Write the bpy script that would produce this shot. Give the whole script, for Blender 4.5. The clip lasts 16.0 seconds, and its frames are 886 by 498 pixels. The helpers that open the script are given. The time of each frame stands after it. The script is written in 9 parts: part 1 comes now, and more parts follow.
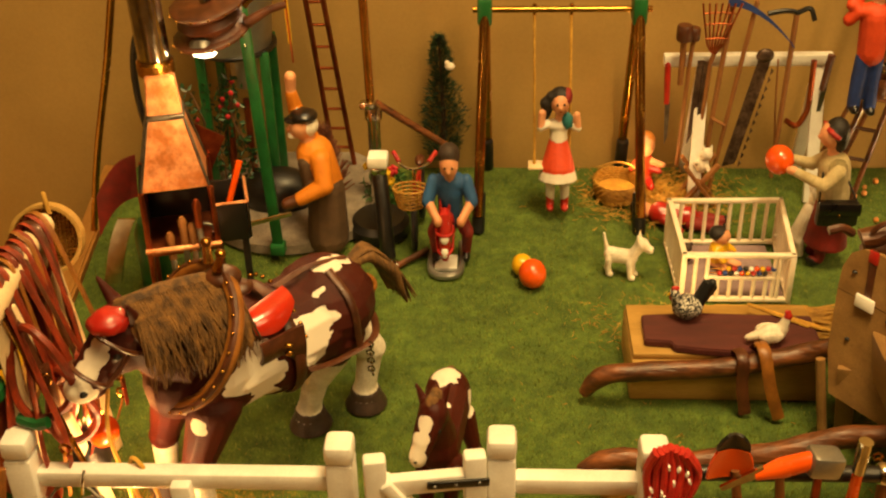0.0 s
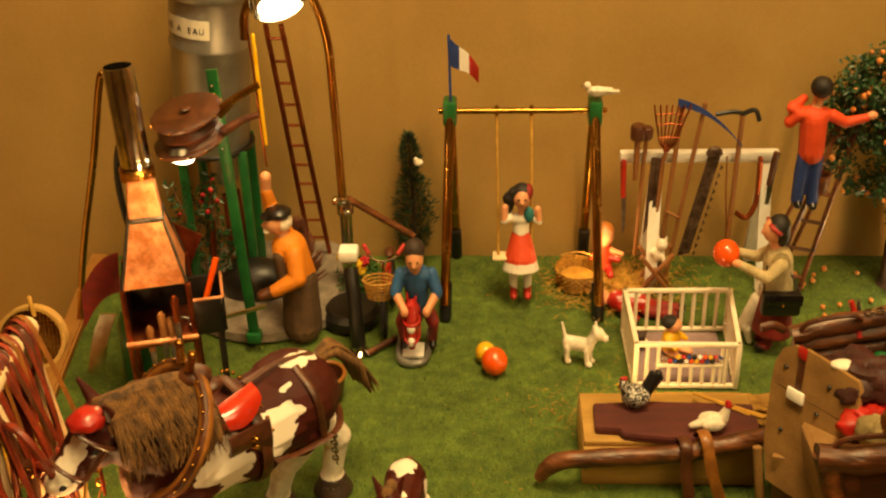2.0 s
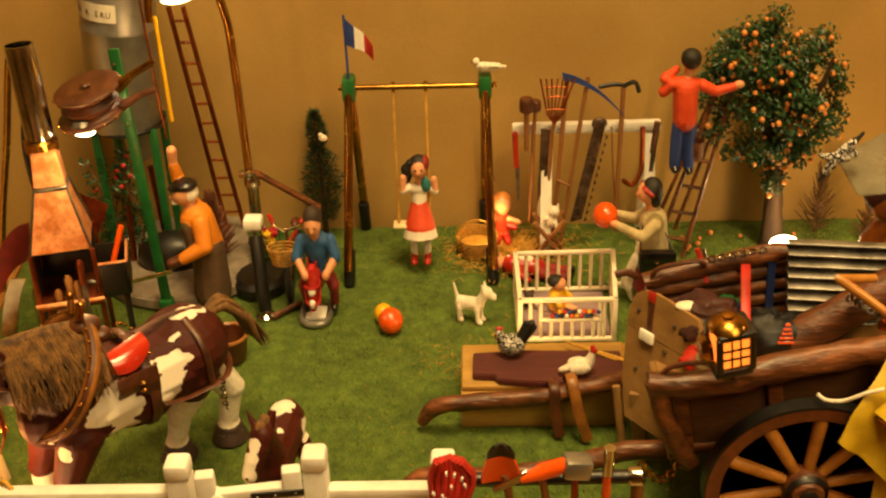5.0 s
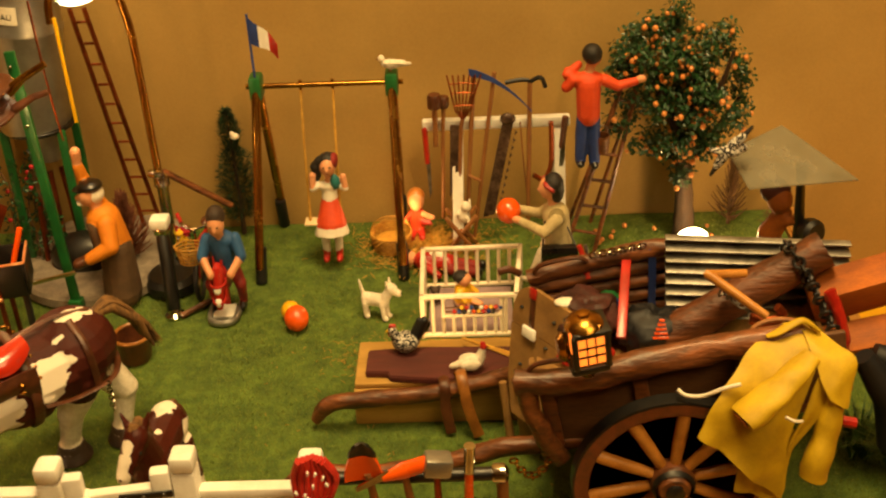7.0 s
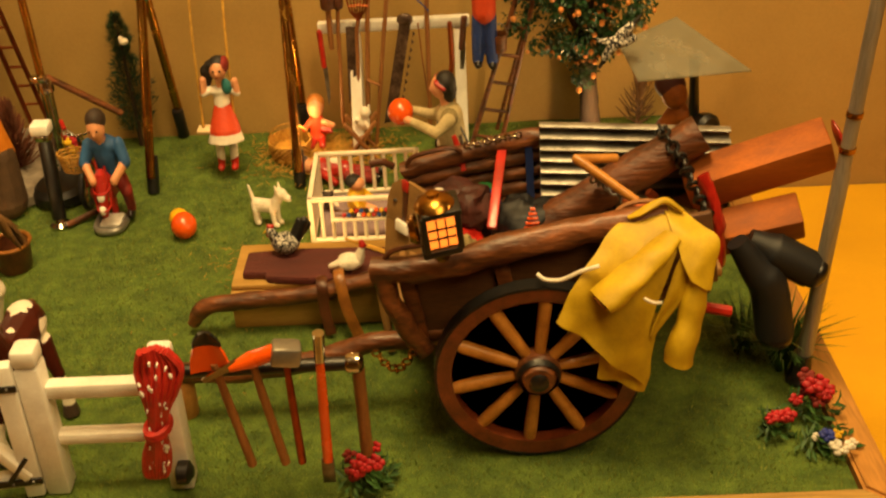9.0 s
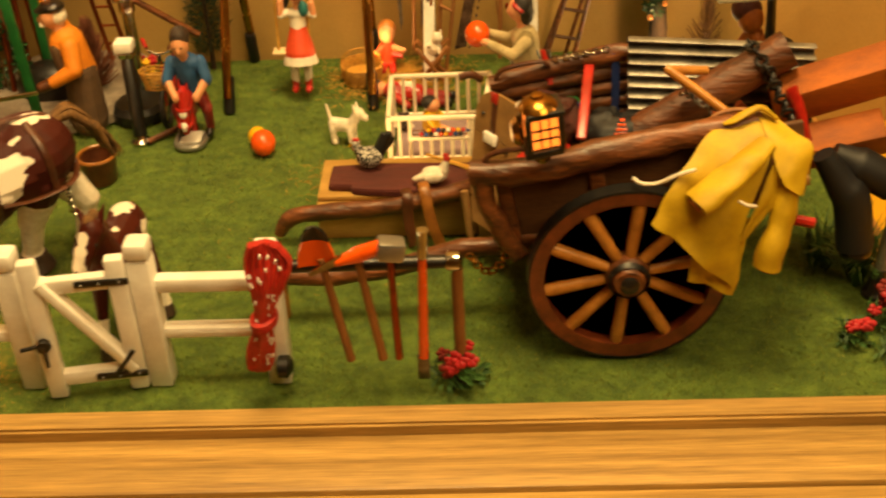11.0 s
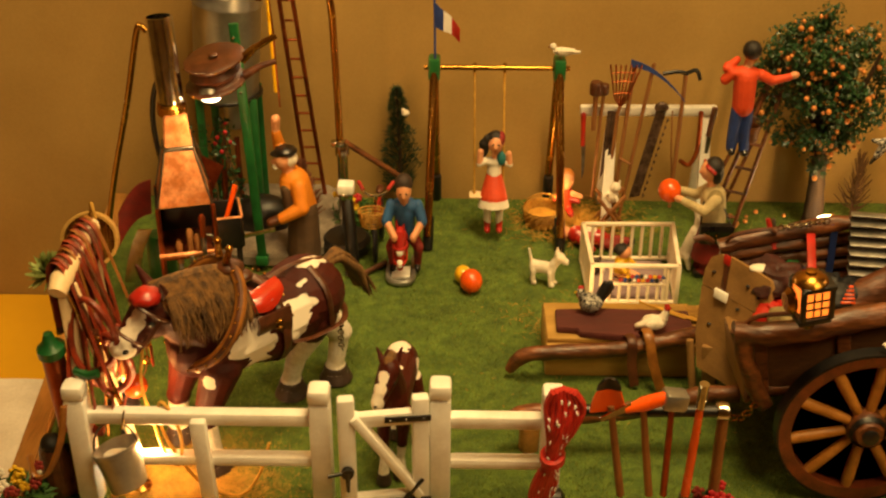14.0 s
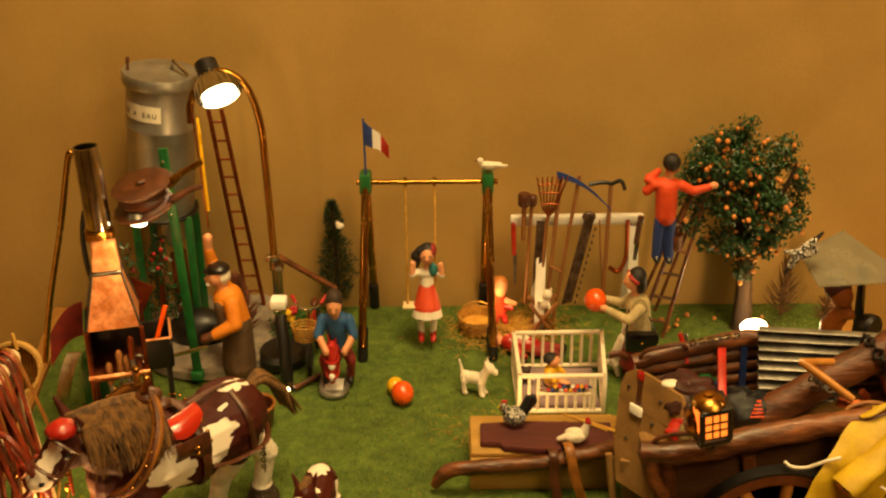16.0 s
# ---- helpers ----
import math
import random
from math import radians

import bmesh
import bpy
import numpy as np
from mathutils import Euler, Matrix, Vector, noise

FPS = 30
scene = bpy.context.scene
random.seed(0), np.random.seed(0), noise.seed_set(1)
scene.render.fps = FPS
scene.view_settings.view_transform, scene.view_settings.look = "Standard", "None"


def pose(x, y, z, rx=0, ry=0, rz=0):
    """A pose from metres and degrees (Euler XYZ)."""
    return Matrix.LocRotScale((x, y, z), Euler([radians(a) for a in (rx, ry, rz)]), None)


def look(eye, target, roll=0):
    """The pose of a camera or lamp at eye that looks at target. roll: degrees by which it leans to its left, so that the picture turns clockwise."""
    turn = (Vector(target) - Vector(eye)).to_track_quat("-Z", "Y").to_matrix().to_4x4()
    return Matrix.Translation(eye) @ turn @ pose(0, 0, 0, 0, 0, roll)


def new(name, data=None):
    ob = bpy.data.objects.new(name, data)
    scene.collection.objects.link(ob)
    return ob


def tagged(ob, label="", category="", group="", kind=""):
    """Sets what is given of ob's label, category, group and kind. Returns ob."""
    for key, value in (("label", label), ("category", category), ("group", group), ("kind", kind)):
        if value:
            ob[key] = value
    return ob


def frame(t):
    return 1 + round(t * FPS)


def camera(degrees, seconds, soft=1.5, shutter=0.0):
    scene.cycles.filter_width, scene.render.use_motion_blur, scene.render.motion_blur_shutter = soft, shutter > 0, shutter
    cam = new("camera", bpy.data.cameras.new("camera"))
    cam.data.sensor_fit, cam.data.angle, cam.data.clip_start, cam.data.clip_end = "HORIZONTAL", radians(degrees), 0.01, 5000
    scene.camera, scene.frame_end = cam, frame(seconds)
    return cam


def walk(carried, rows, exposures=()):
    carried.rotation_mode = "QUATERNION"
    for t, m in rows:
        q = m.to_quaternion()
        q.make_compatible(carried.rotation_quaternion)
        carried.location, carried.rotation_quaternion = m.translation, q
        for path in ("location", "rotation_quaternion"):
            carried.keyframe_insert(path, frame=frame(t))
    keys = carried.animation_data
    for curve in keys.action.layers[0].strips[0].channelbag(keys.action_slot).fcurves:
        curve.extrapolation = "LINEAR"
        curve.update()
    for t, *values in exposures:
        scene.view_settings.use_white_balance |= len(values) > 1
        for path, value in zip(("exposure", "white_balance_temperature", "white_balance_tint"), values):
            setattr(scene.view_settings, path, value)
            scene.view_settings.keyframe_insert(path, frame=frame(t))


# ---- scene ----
cam = camera(42.0, 16.0, soft=2.2, shutter=0.4)
PATH = [
    (0, (0.114, -0.056, 0.633), (0.016, 1.654, -0.4), -1.4),
    (0.5, (0.117, -0.053, 0.643), (0.022, 1.663, -0.381), -1.3),
    (1, (0.128, -0.065, 0.661), (0.034, 1.662, -0.342), -1.2),
    (1.5, (0.139, -0.085, 0.678), (0.047, 1.659, -0.296), -1.2),
    (2, (0.148, -0.097, 0.694), (0.057, 1.664, -0.249), -1.4),
    (2.5, (0.156, -0.114, 0.708), (0.068, 1.666, -0.201), -1.6),
    (3, (0.167, -0.141, 0.72), (0.078, 1.656, -0.154), -1.9),
    (3.5, (0.189, -0.17, 0.722), (0.111, 1.624, -0.157), -2.0),
    (4, (0.206, -0.179, 0.713), (0.146, 1.607, -0.184), -1.7),
    (6.5, (0.318, -0.185, 0.683), (0.266, 1.559, -0.294), -2.3),
    (7, (0.346, -0.184, 0.702), (0.298, 1.57, -0.257), -2.5),
    (7.5, (0.379, -0.176, 0.689), (0.335, 1.575, -0.277), -2.9),
    (8, (0.412, -0.172, 0.676), (0.385, 1.571, -0.305), -2.9),
    (8.5, (0.432, -0.177, 0.659), (0.418, 1.558, -0.336), -2.8),
    (8.7, (0.44, -0.177, 0.65), (0.427, 1.547, -0.363), -2.7),
    (10.8, (0.405, -0.216, 0.616), (0.357, 1.453, -0.485), -2.8),
    (11, (0.376, -0.225, 0.618), (0.329, 1.447, -0.479), -2.3),
    (11.5, (0.299, -0.247, 0.622), (0.238, 1.433, -0.461), -1.4),
    (12, (0.23, -0.261, 0.628), (0.166, 1.427, -0.443), -1.0),
    (12.5, (0.161, -0.274, 0.648), (0.095, 1.431, -0.395), -0.9),
    (13, (0.125, -0.287, 0.67), (0.047, 1.429, -0.354), -1.3),
    (13.5, (0.122, -0.307, 0.705), (0.074, 1.437, -0.273), -0.3),
    (14, (0.129, -0.307, 0.725), (0.105, 1.451, -0.229), 0.3),
    (14.5, (0.152, -0.297, 0.742), (0.145, 1.476, -0.184), -0.1),
    (15, (0.169, -0.302, 0.758), (0.167, 1.489, -0.132), -0.5),
    (15.5, (0.181, -0.312, 0.773), (0.182, 1.492, -0.089), -0.3),
    (16, (0.198, -0.31, 0.78), (0.199, 1.505, -0.058), -0.4),
]
walk(cam, [(t, look(eye, target, roll)) for t, eye, target, roll in PATH],
     exposures=[(0, 0.15), (3, 0.15), (7, 0.12), (8.7, 0.10), (10.8, 0.28), (11.5, 0.32), (12.0, 0.28), (12.5, 0.12), (13.0, 0.06), (13.5, 0.0), (16, 0.0)])

# ---- world and light ----
world = bpy.data.worlds.new("room")
scene.world = world
world.use_nodes = True
world.node_tree.nodes["Background"].inputs["Color"].default_value = (1.0, 0.62, 0.25, 1)
world.node_tree.nodes["Background"].inputs["Strength"].default_value = 0.5
scene.view_settings.exposure = 0.0


def area_lamp(name, eye, target, size, power, colour):
    data = bpy.data.lights.new(name, "AREA")
    data.size, data.energy, data.color = size, power, colour
    ob = new(name, data)
    ob.matrix_basis = look(eye, target)
    return ob


def bulb_light(name, place, power, colour, radius=0.006):
    data = bpy.data.lights.new(name, "POINT")
    data.energy, data.color, data.shadow_soft_size = power, colour, radius
    ob = new(name, data)
    ob.location = place
    return ob


WARM = (1.0, 0.675, 0.27)
BULB = (1.0, 0.58, 0.20)
area_lamp("room_light", (0.32, 0.50, 1.95), (0.25, 0.80, 0), 0.6, 44.0, WARM)
# unseen fill lamp, added to brighten the front right and the front faces
area_lamp("second_room_light", (1.1, -0.4, 1.8), (0.4, 0.75, 0), 0.9, 22.0, WARM)
bulb_light("tank_lamp_light", (-0.046, 0.950, 0.357), 0.25, BULB, 0.010)
bulb_light("forge_lamp_light", (-0.132, 0.806, 0.250), 0.42, BULB)
bulb_light("tree_lamp_light", (0.626, 1.045, 0.052), 0.45, BULB)
bulb_light("hearth_lamp_light", (0.269, 1.102, 0.050), 0.11, BULB)
bulb_light("fence_lamp_light", (-0.148, 0.533, 0.060), 0.75, BULB)
bulb_light("harness_lamp_light", (-0.177, 0.590, 0.090), 0.42, (1.0, 0.35, 0.08))
bulb_light("street_lamp_light", (0.672, 0.570, 0.372), 0.13, BULB, 0.010)
bulb_light("crate_lamp_light", (0.290, 0.842, 0.034), 0.16, BULB)


# ---- small tools ----
def srgb(h):
    v = [int(h[i:i + 2], 16) / 255 for i in (0, 2, 4)]
    return tuple(c / 12.92 if c < 0.04 else ((c + 0.055) / 1.055) ** 2.4 for c in v)


def mat(name, a, b=None, rough=0.6, metal=0.0, scale=60.0, stretch=(1, 1, 1), grain=0.15, bump=0.15, fine=900.0, coat=0.0, rand=0.0):
    """Two tones mixed by a coarse noise, a fine grain over them, uneven gloss and a fine relief."""
    m = bpy.data.materials.new(name)
    m.use_nodes = True
    nt = m.node_tree
    bsdf = nt.nodes["Principled BSDF"]
    a = srgb(a) if isinstance(a, str) else a
    b = srgb(b) if isinstance(b, str) else (b or tuple(c * 0.72 for c in a))
    tc = nt.nodes.new("ShaderNodeTexCoord")
    mp = nt.nodes.new("ShaderNodeMapping")
    mp.inputs["Scale"].default_value = stretch
    nt.links.new(tc.outputs["Object"], mp.inputs["Vector"])
    n1 = nt.nodes.new("ShaderNodeTexNoise")
    n1.inputs["Scale"].default_value, n1.inputs["Detail"].default_value, n1.inputs["Roughness"].default_value = scale, 4, 0.6
    n2 = nt.nodes.new("ShaderNodeTexNoise")
    n2.inputs["Scale"].default_value, n2.inputs["Detail"].default_value = fine, 3
    for n in (n1, n2):
        nt.links.new(mp.outputs["Vector"], n.inputs["Vector"])
    ramp = nt.nodes.new("ShaderNodeValToRGB")
    ramp.color_ramp.elements[0].position, ramp.color_ramp.elements[1].position = 0.35, 0.68
    ramp.color_ramp.elements[0].color, ramp.color_ramp.elements[1].color = (*b, 1), (*a, 1)
    nt.links.new(n1.outputs["Fac"], ramp.inputs["Fac"])
    hsv = nt.nodes.new("ShaderNodeHueSaturation")
    mr = nt.nodes.new("ShaderNodeMapRange")
    mr.inputs["From Min"].default_value, mr.inputs["From Max"].default_value = 0.3, 0.7
    mr.inputs["To Min"].default_value, mr.inputs["To Max"].default_value = 1 - grain, 1 + grain
    nt.links.new(n2.outputs["Fac"], mr.inputs["Value"])
    n3 = nt.nodes.new("ShaderNodeTexNoise")
    n3.inputs["Scale"].default_value, n3.inputs["Detail"].default_value, n3.inputs["Roughness"].default_value = scale * 0.35, 6, 0.7
    nt.links.new(mp.outputs["Vector"], n3.inputs["Vector"])
    wear = nt.nodes.new("ShaderNodeMapRange")
    wear.inputs["From Min"].default_value, wear.inputs["From Max"].default_value = 0.32, 0.68
    wear.inputs["To Min"].default_value, wear.inputs["To Max"].default_value = 1 - grain * 0.8, 1 + grain * 0.5
    nt.links.new(n3.outputs["Fac"], wear.inputs["Value"])
    both = nt.nodes.new("ShaderNodeMath")
    both.operation = "MULTIPLY"
    nt.links.new(mr.outputs["Result"], both.inputs[0]), nt.links.new(wear.outputs["Result"], both.inputs[1])
    value = both.outputs[0]
    if rand:
        oi = nt.nodes.new("ShaderNodeObjectInfo")
        r2 = nt.nodes.new("ShaderNodeMapRange")
        r2.inputs["To Min"].default_value, r2.inputs["To Max"].default_value = 1 - rand, 1 + rand
        nt.links.new(oi.outputs["Random"], r2.inputs["Value"])
        mul = nt.nodes.new("ShaderNodeMath")
        mul.operation = "MULTIPLY"
        nt.links.new(value, mul.inputs[0]), nt.links.new(r2.outputs["Result"], mul.inputs[1])
        value = mul.outputs[0]
    nt.links.new(value, hsv.inputs["Value"])
    nt.links.new(ramp.outputs["Color"], hsv.inputs["Color"])
    nt.links.new(hsv.outputs["Color"], bsdf.inputs["Base Color"])
    rr = nt.nodes.new("ShaderNodeMapRange")
    rr.inputs["To Min"].default_value, rr.inputs["To Max"].default_value = max(0.03, rough - 0.12), min(1, rough + 0.12)
    nt.links.new(n1.outputs["Fac"], rr.inputs["Value"])
    nt.links.new(rr.outputs["Result"], bsdf.inputs["Roughness"])
    bsdf.inputs["Metallic"].default_value = metal
    bsdf.inputs["Coat Weight"].default_value = coat
    bsdf.inputs["Coat Roughness"].default_value = 0.15
    if bump:
        bp = nt.nodes.new("ShaderNodeBump")
        bp.inputs["Strength"].default_value, bp.inputs["Distance"].default_value = bump, 0.0015
        high = nt.nodes.new("ShaderNodeMath")
        high.operation = "MULTIPLY_ADD"
        nt.links.new(n1.outputs["Fac"], high.inputs[0]), nt.links.new(n2.outputs["Fac"], high.inputs[2])
        high.inputs[1].default_value = 0.8
        nt.links.new(high.outputs[0], bp.inputs["Height"])
        nt.links.new(bp.outputs["Normal"], bsdf.inputs["Normal"])
    return m


def glow(name, colour, strength):
    m = bpy.data.materials.new(name)
    m.use_nodes = True
    bsdf = m.node_tree.nodes["Principled BSDF"]
    bsdf.inputs["Base Color"].default_value = (*colour, 1)
    bsdf.inputs["Emission Color"].default_value = (*colour, 1)
    bsdf.inputs["Emission Strength"].default_value = strength
    return m


def patched(name, brown, white, patches, rough=0.5):
    """A coat of two colours: pale patches round given places, with uneven edges."""
    m = mat(name, brown, None, rough, grain=0.2, bump=0.25)
    nt = m.node_tree
    bsdf = nt.nodes["Principled BSDF"]
    bsdf.inputs["Specular IOR Level"].default_value = 0.25
    old = bsdf.inputs["Base Color"].links[0].from_socket
    tc = nt.nodes["Texture Coordinate"]
    nz = nt.nodes.new("ShaderNodeTexNoise")
    nz.inputs["Scale"].default_value, nz.inputs["Detail"].default_value = 70, 3
    nt.links.new(tc.outputs["Object"], nz.inputs["Vector"])
    total = None
    for place, radius in patches:
        d = nt.nodes.new("ShaderNodeVectorMath")
        d.operation = "DISTANCE"
        nt.links.new(tc.outputs["Object"], d.inputs[0])
        d.inputs[1].default_value = place
        w = nt.nodes.new("ShaderNodeMath")
        w.operation = "MULTIPLY_ADD"
        nt.links.new(nz.outputs["Fac"], w.inputs[0])
        w.inputs[1].default_value = radius * 1.5
        nt.links.new(d.outputs["Value"], w.inputs[2])
        lt = nt.nodes.new("ShaderNodeMath")
        lt.operation = "LESS_THAN"
        nt.links.new(w.outputs[0], lt.inputs[0])
        lt.inputs[1].default_value = radius * 1.75
        if total is None:
            total = lt.outputs[0]
        else:
            mx = nt.nodes.new("ShaderNodeMath")
            mx.operation = "MAXIMUM"
            nt.links.new(total, mx.inputs[0]), nt.links.new(lt.outputs[0], mx.inputs[1])
            total = mx.outputs[0]
    mix = nt.nodes.new("ShaderNodeMix")
    mix.data_type = "RGBA"
    nt.links.new(total, mix.inputs[0])
    nt.links.new(old, mix.inputs[6])
    mix.inputs[7].default_value = (*srgb(white), 1)
    nt.links.new(mix.outputs[2], bsdf.inputs["Base Color"])
    return m


def paint(faces, mi):
    for f in faces:
        f.material_index = mi


def box(bm, c, s, rot=None, mi=0, bev=0.0):
    """A box of size s round c, with softened edges."""
    g = bmesh.ops.create_cube(bm, size=1.0)
    vs = g["verts"]
    m = Matrix.Translation(c) @ (rot.to_4x4() if rot else Matrix.Identity(4)) @ Matrix.Diagonal((*s, 1))
    bmesh.ops.transform(bm, matrix=m, verts=vs)
    fs = {f for v in vs for f in v.link_faces}
    paint(fs, mi)
    if bev:
        es = list({e for v in vs for e in v.link_edges})
        r = bmesh.ops.bevel(bm, geom=es, offset=min(bev, 0.45 * min(s)), segments=2, profile=0.5, affect="EDGES", material=mi)
        vs = r["verts"]
    return vs


def turn(rx=0, ry=0, rz=0):
    return Euler([radians(a) for a in (rx, ry, rz)]).to_matrix()


def tube(bm, pts, r, seg=8, mi=0, closed=False, flat=1.0):
    """A round bar along points; r: one radius or one for each point."""
    pts = [Vector(p) for p in pts]
    n = len(pts)
    rs = list(r) if hasattr(r, "__len__") else [r] * n
    rings, up = [], None
    for i, p in enumerate(pts):
        a = pts[(i - 1) % n] if (closed or i > 0) else p
        b = pts[(i + 1) % n] if (closed or i < n - 1) else p
        d = (b - a).normalized()
        if up is None:
            up = d.orthogonal().normalized() if abs(d.z) > 0.9 else d.cross(Vector((0, 0, 1))).normalized()
        up = (up - d * up.dot(d)).normalized()
        side = d.cross(up)
        rings.append([bm.verts.new(p + (up * math.cos(t) + side * math.sin(t) * flat) * rs[i]) for t in (2 * math.pi * k / seg for k in range(seg))])
    for i in range(n if closed else n - 1):
        q, w = rings[i], rings[(i + 1) % n]
        for k in range(seg):
            bm.faces.new((q[k], q[(k + 1) % seg], w[(k + 1) % seg], w[k])).material_index = mi
    if not closed:
        bm.faces.new(rings[0][::-1]).material_index = mi
        bm.faces.new(rings[-1]).material_index = mi


def rod(bm, p0, p1, r0, r1=None, seg=10, mi=0):
    tube(bm, [p0, p1], [r0, r0 if r1 is None else r1], seg, mi)


def smooth_path(pts, n=6):
    """A flowing line through the points."""
    p = [Vector(q) for q in pts]
    p = [2 * p[0] - p[1]] + p + [2 * p[-1] - p[-2]]
    out = []
    for i in range(1, len(p) - 2):
        for k in range(n):
            t = k / n
            out.append(0.5 * ((2 * p[i]) + (p[i + 1] - p[i - 1]) * t + (2 * p[i - 1] - 5 * p[i] + 4 * p[i + 1] - p[i + 2]) * t * t + (3 * p[i] - p[i - 1] - 3 * p[i + 1] + p[i + 2]) * t ** 3))
    return out + [p[-2]]


def ball(bm, c, r, rot=None, mi=0, u=14, v=9):
    r = r if hasattr(r, "__len__") else (r, r, r)
    m = Matrix.Translation(c) @ (rot.to_4x4() if rot else Matrix.Identity(4)) @ Matrix.Diagonal((*r, 1))
    rows = []
    for k in range(1, v):
        a = math.pi * k / v
        rows.append([bm.verts.new(m @ Vector((math.sin(a) * math.cos(2 * math.pi * q / u), math.sin(a) * math.sin(2 * math.pi * q / u), -math.cos(a)))) for q in range(u)])
    low, high = bm.verts.new(m @ Vector((0, 0, -1))), bm.verts.new(m @ Vector((0, 0, 1)))
    faces = []
    for q in range(u):
        w = (q + 1) % u
        faces.append(bm.faces.new((low, rows[0][w], rows[0][q])))
        faces.append(bm.faces.new((high, rows[-1][q], rows[-1][w])))
        for k in range(v - 2):
            faces.append(bm.faces.new((rows[k][q], rows[k][w], rows[k + 1][w], rows[k + 1][q])))
    paint(faces, mi)


def lathe(bm, prof, seg=24, mi=0, c=(0, 0, 0), rot=None):
    """A turned body: prof gives radius and height from bottom to top."""
    m = Matrix.Translation(c) @ (rot.to_4x4() if rot else Matrix.Identity(4))
    rings = []
    for r, z in prof:
        rings.append([bm.verts.new(m @ Vector((max(r, 1e-5) * math.cos(2 * math.pi * k / seg), max(r, 1e-5) * math.sin(2 * math.pi * k / seg), z))) for k in range(seg)])
    for a, b in zip(rings, rings[1:]):
        for k in range(seg):
            bm.faces.new((a[k], a[(k + 1) % seg], b[(k + 1) % seg], b[k])).material_index = mi
    bm.faces.new(rings[0][::-1]).material_index = mi
    bm.faces.new(rings[-1]).material_index = mi


def slab(bm, outline, axis, depth, mi=0):
    """A flat piece cut to an outline (points in space) and given thickness along axis."""
    ax = Vector(axis).normalized() * depth
    a = [bm.verts.new(Vector(p)) for p in outline]
    b = [bm.verts.new(Vector(p) + ax) for p in outline]
    fs = [bm.faces.new(a[::-1]), bm.faces.new(b)]
    for i in range(len(a)):
        j = (i + 1) % len(a)
        fs.append(bm.faces.new((a[i], a[j], b[j], b[i])))
    paint(fs, mi)
    bmesh.ops.recalc_face_normals(bm, faces=fs)


def cloth(bm, f, nu, nv, thick, mi=0):
    """A skin f(u, v), u and v from 0 to 1, with thickness."""
    grid = [[Vector(f(i / nu, j / nv)) for j in range(nv + 1)] for i in range(nu + 1)]
    sides = []
    for s in (0, 1):
        rows = []
        for i in range(nu + 1):
            row = []
            for j in range(nv + 1):
                du = grid[min(i + 1, nu)][j] - grid[max(i - 1, 0)][j]
                dv = grid[i][min(j + 1, nv)] - grid[i][max(j - 1, 0)]
                n = du.cross(dv)
                n = n.normalized() if n.length > 1e-12 else Vector((0, 0, 1))
                row.append(bm.verts.new(grid[i][j] + n * thick * (0.5 - s)))
            rows.append(row)
        sides.append(rows)
    fs = []
    for i in range(nu):
        for j in range(nv):
            a, b = sides
            fs.append(bm.faces.new((a[i][j], a[i + 1][j], a[i + 1][j + 1], a[i][j + 1])))
            fs.append(bm.faces.new((b[i][j], b[i][j + 1], b[i + 1][j + 1], b[i + 1][j])))
    a, b = sides
    for i in range(nu):
        fs.append(bm.faces.new((a[i][0], b[i][0], b[i + 1][0], a[i + 1][0])))
        fs.append(bm.faces.new((a[i][nv], a[i + 1][nv], b[i + 1][nv], b[i][nv])))
    for j in range(nv):
        fs.append(bm.faces.new((a[0][j], a[0][j + 1], b[0][j + 1], b[0][j])))
        fs.append(bm.faces.new((a[nu][j], b[nu][j], b[nu][j + 1], a[nu][j + 1])))
    paint(fs, mi)


def mesh_of(name, bm, mats, sharp=38):
    me = bpy.data.meshes.new(name)
    bm.to_mesh(me)
    bm.free()
    for m in (mats if isinstance(mats, (list, tuple)) else [mats]):
        me.materials.append(m)
    me.polygons.foreach_set("use_smooth", [True] * len(me.polygons))
    me.set_sharp_from_angle(angle=radians(sharp))
    return me


def place_of(ob):
    m = ob.matrix_parent_inverse @ ob.matrix_basis
    return place_of(ob.parent) @ m if ob.parent else ob.matrix_basis


def thing(name, loc, label, category, group="", rz=0.0):
    ob = new(name)
    ob.empty_display_size = 0.02
    ob.matrix_basis = pose(*loc, 0, 0, rz)
    return tagged(ob, label, category, group)


def part(name, bm, mats, parent, label="", local=False):
    """One mesh under a thing or a part; bm in world places, or in the thing's own where local."""
    ob = new(name, mesh_of(name, bm, mats))
    ob.parent = parent
    if not local:
        ob.matrix_parent_inverse = place_of(parent).inverted()
    return tagged(ob, label)


def solid(name, bm, mats, loc, label, category, group="", kind="", rz=0.0, sharp=38):
    """A thing of one mesh, its shape given round its own base."""
    ob = new(name, mesh_of(name, bm, mats, sharp))
    ob.matrix_basis = pose(*loc, 0, 0, rz)
    return tagged(ob, label, category, group, kind)


def fixed(name, bm, mats, label, category="structure", kind="structure"):
    ob = new(name, mesh_of(name, bm, mats))
    return tagged(ob, label, category, "", kind)


def refit(obs, shift=(0, 0, 0), scale=(1, 1, 1), about=(0, 0, 0)):
    """Moves whole things and stretches them about a place."""
    m = Matrix.Translation(Vector(about) + Vector(shift)) @ Matrix.Diagonal((*scale, 1)) @ Matrix.Translation(-Vector(about))
    for ob in obs:
        ob.matrix_basis = m @ ob.matrix_basis


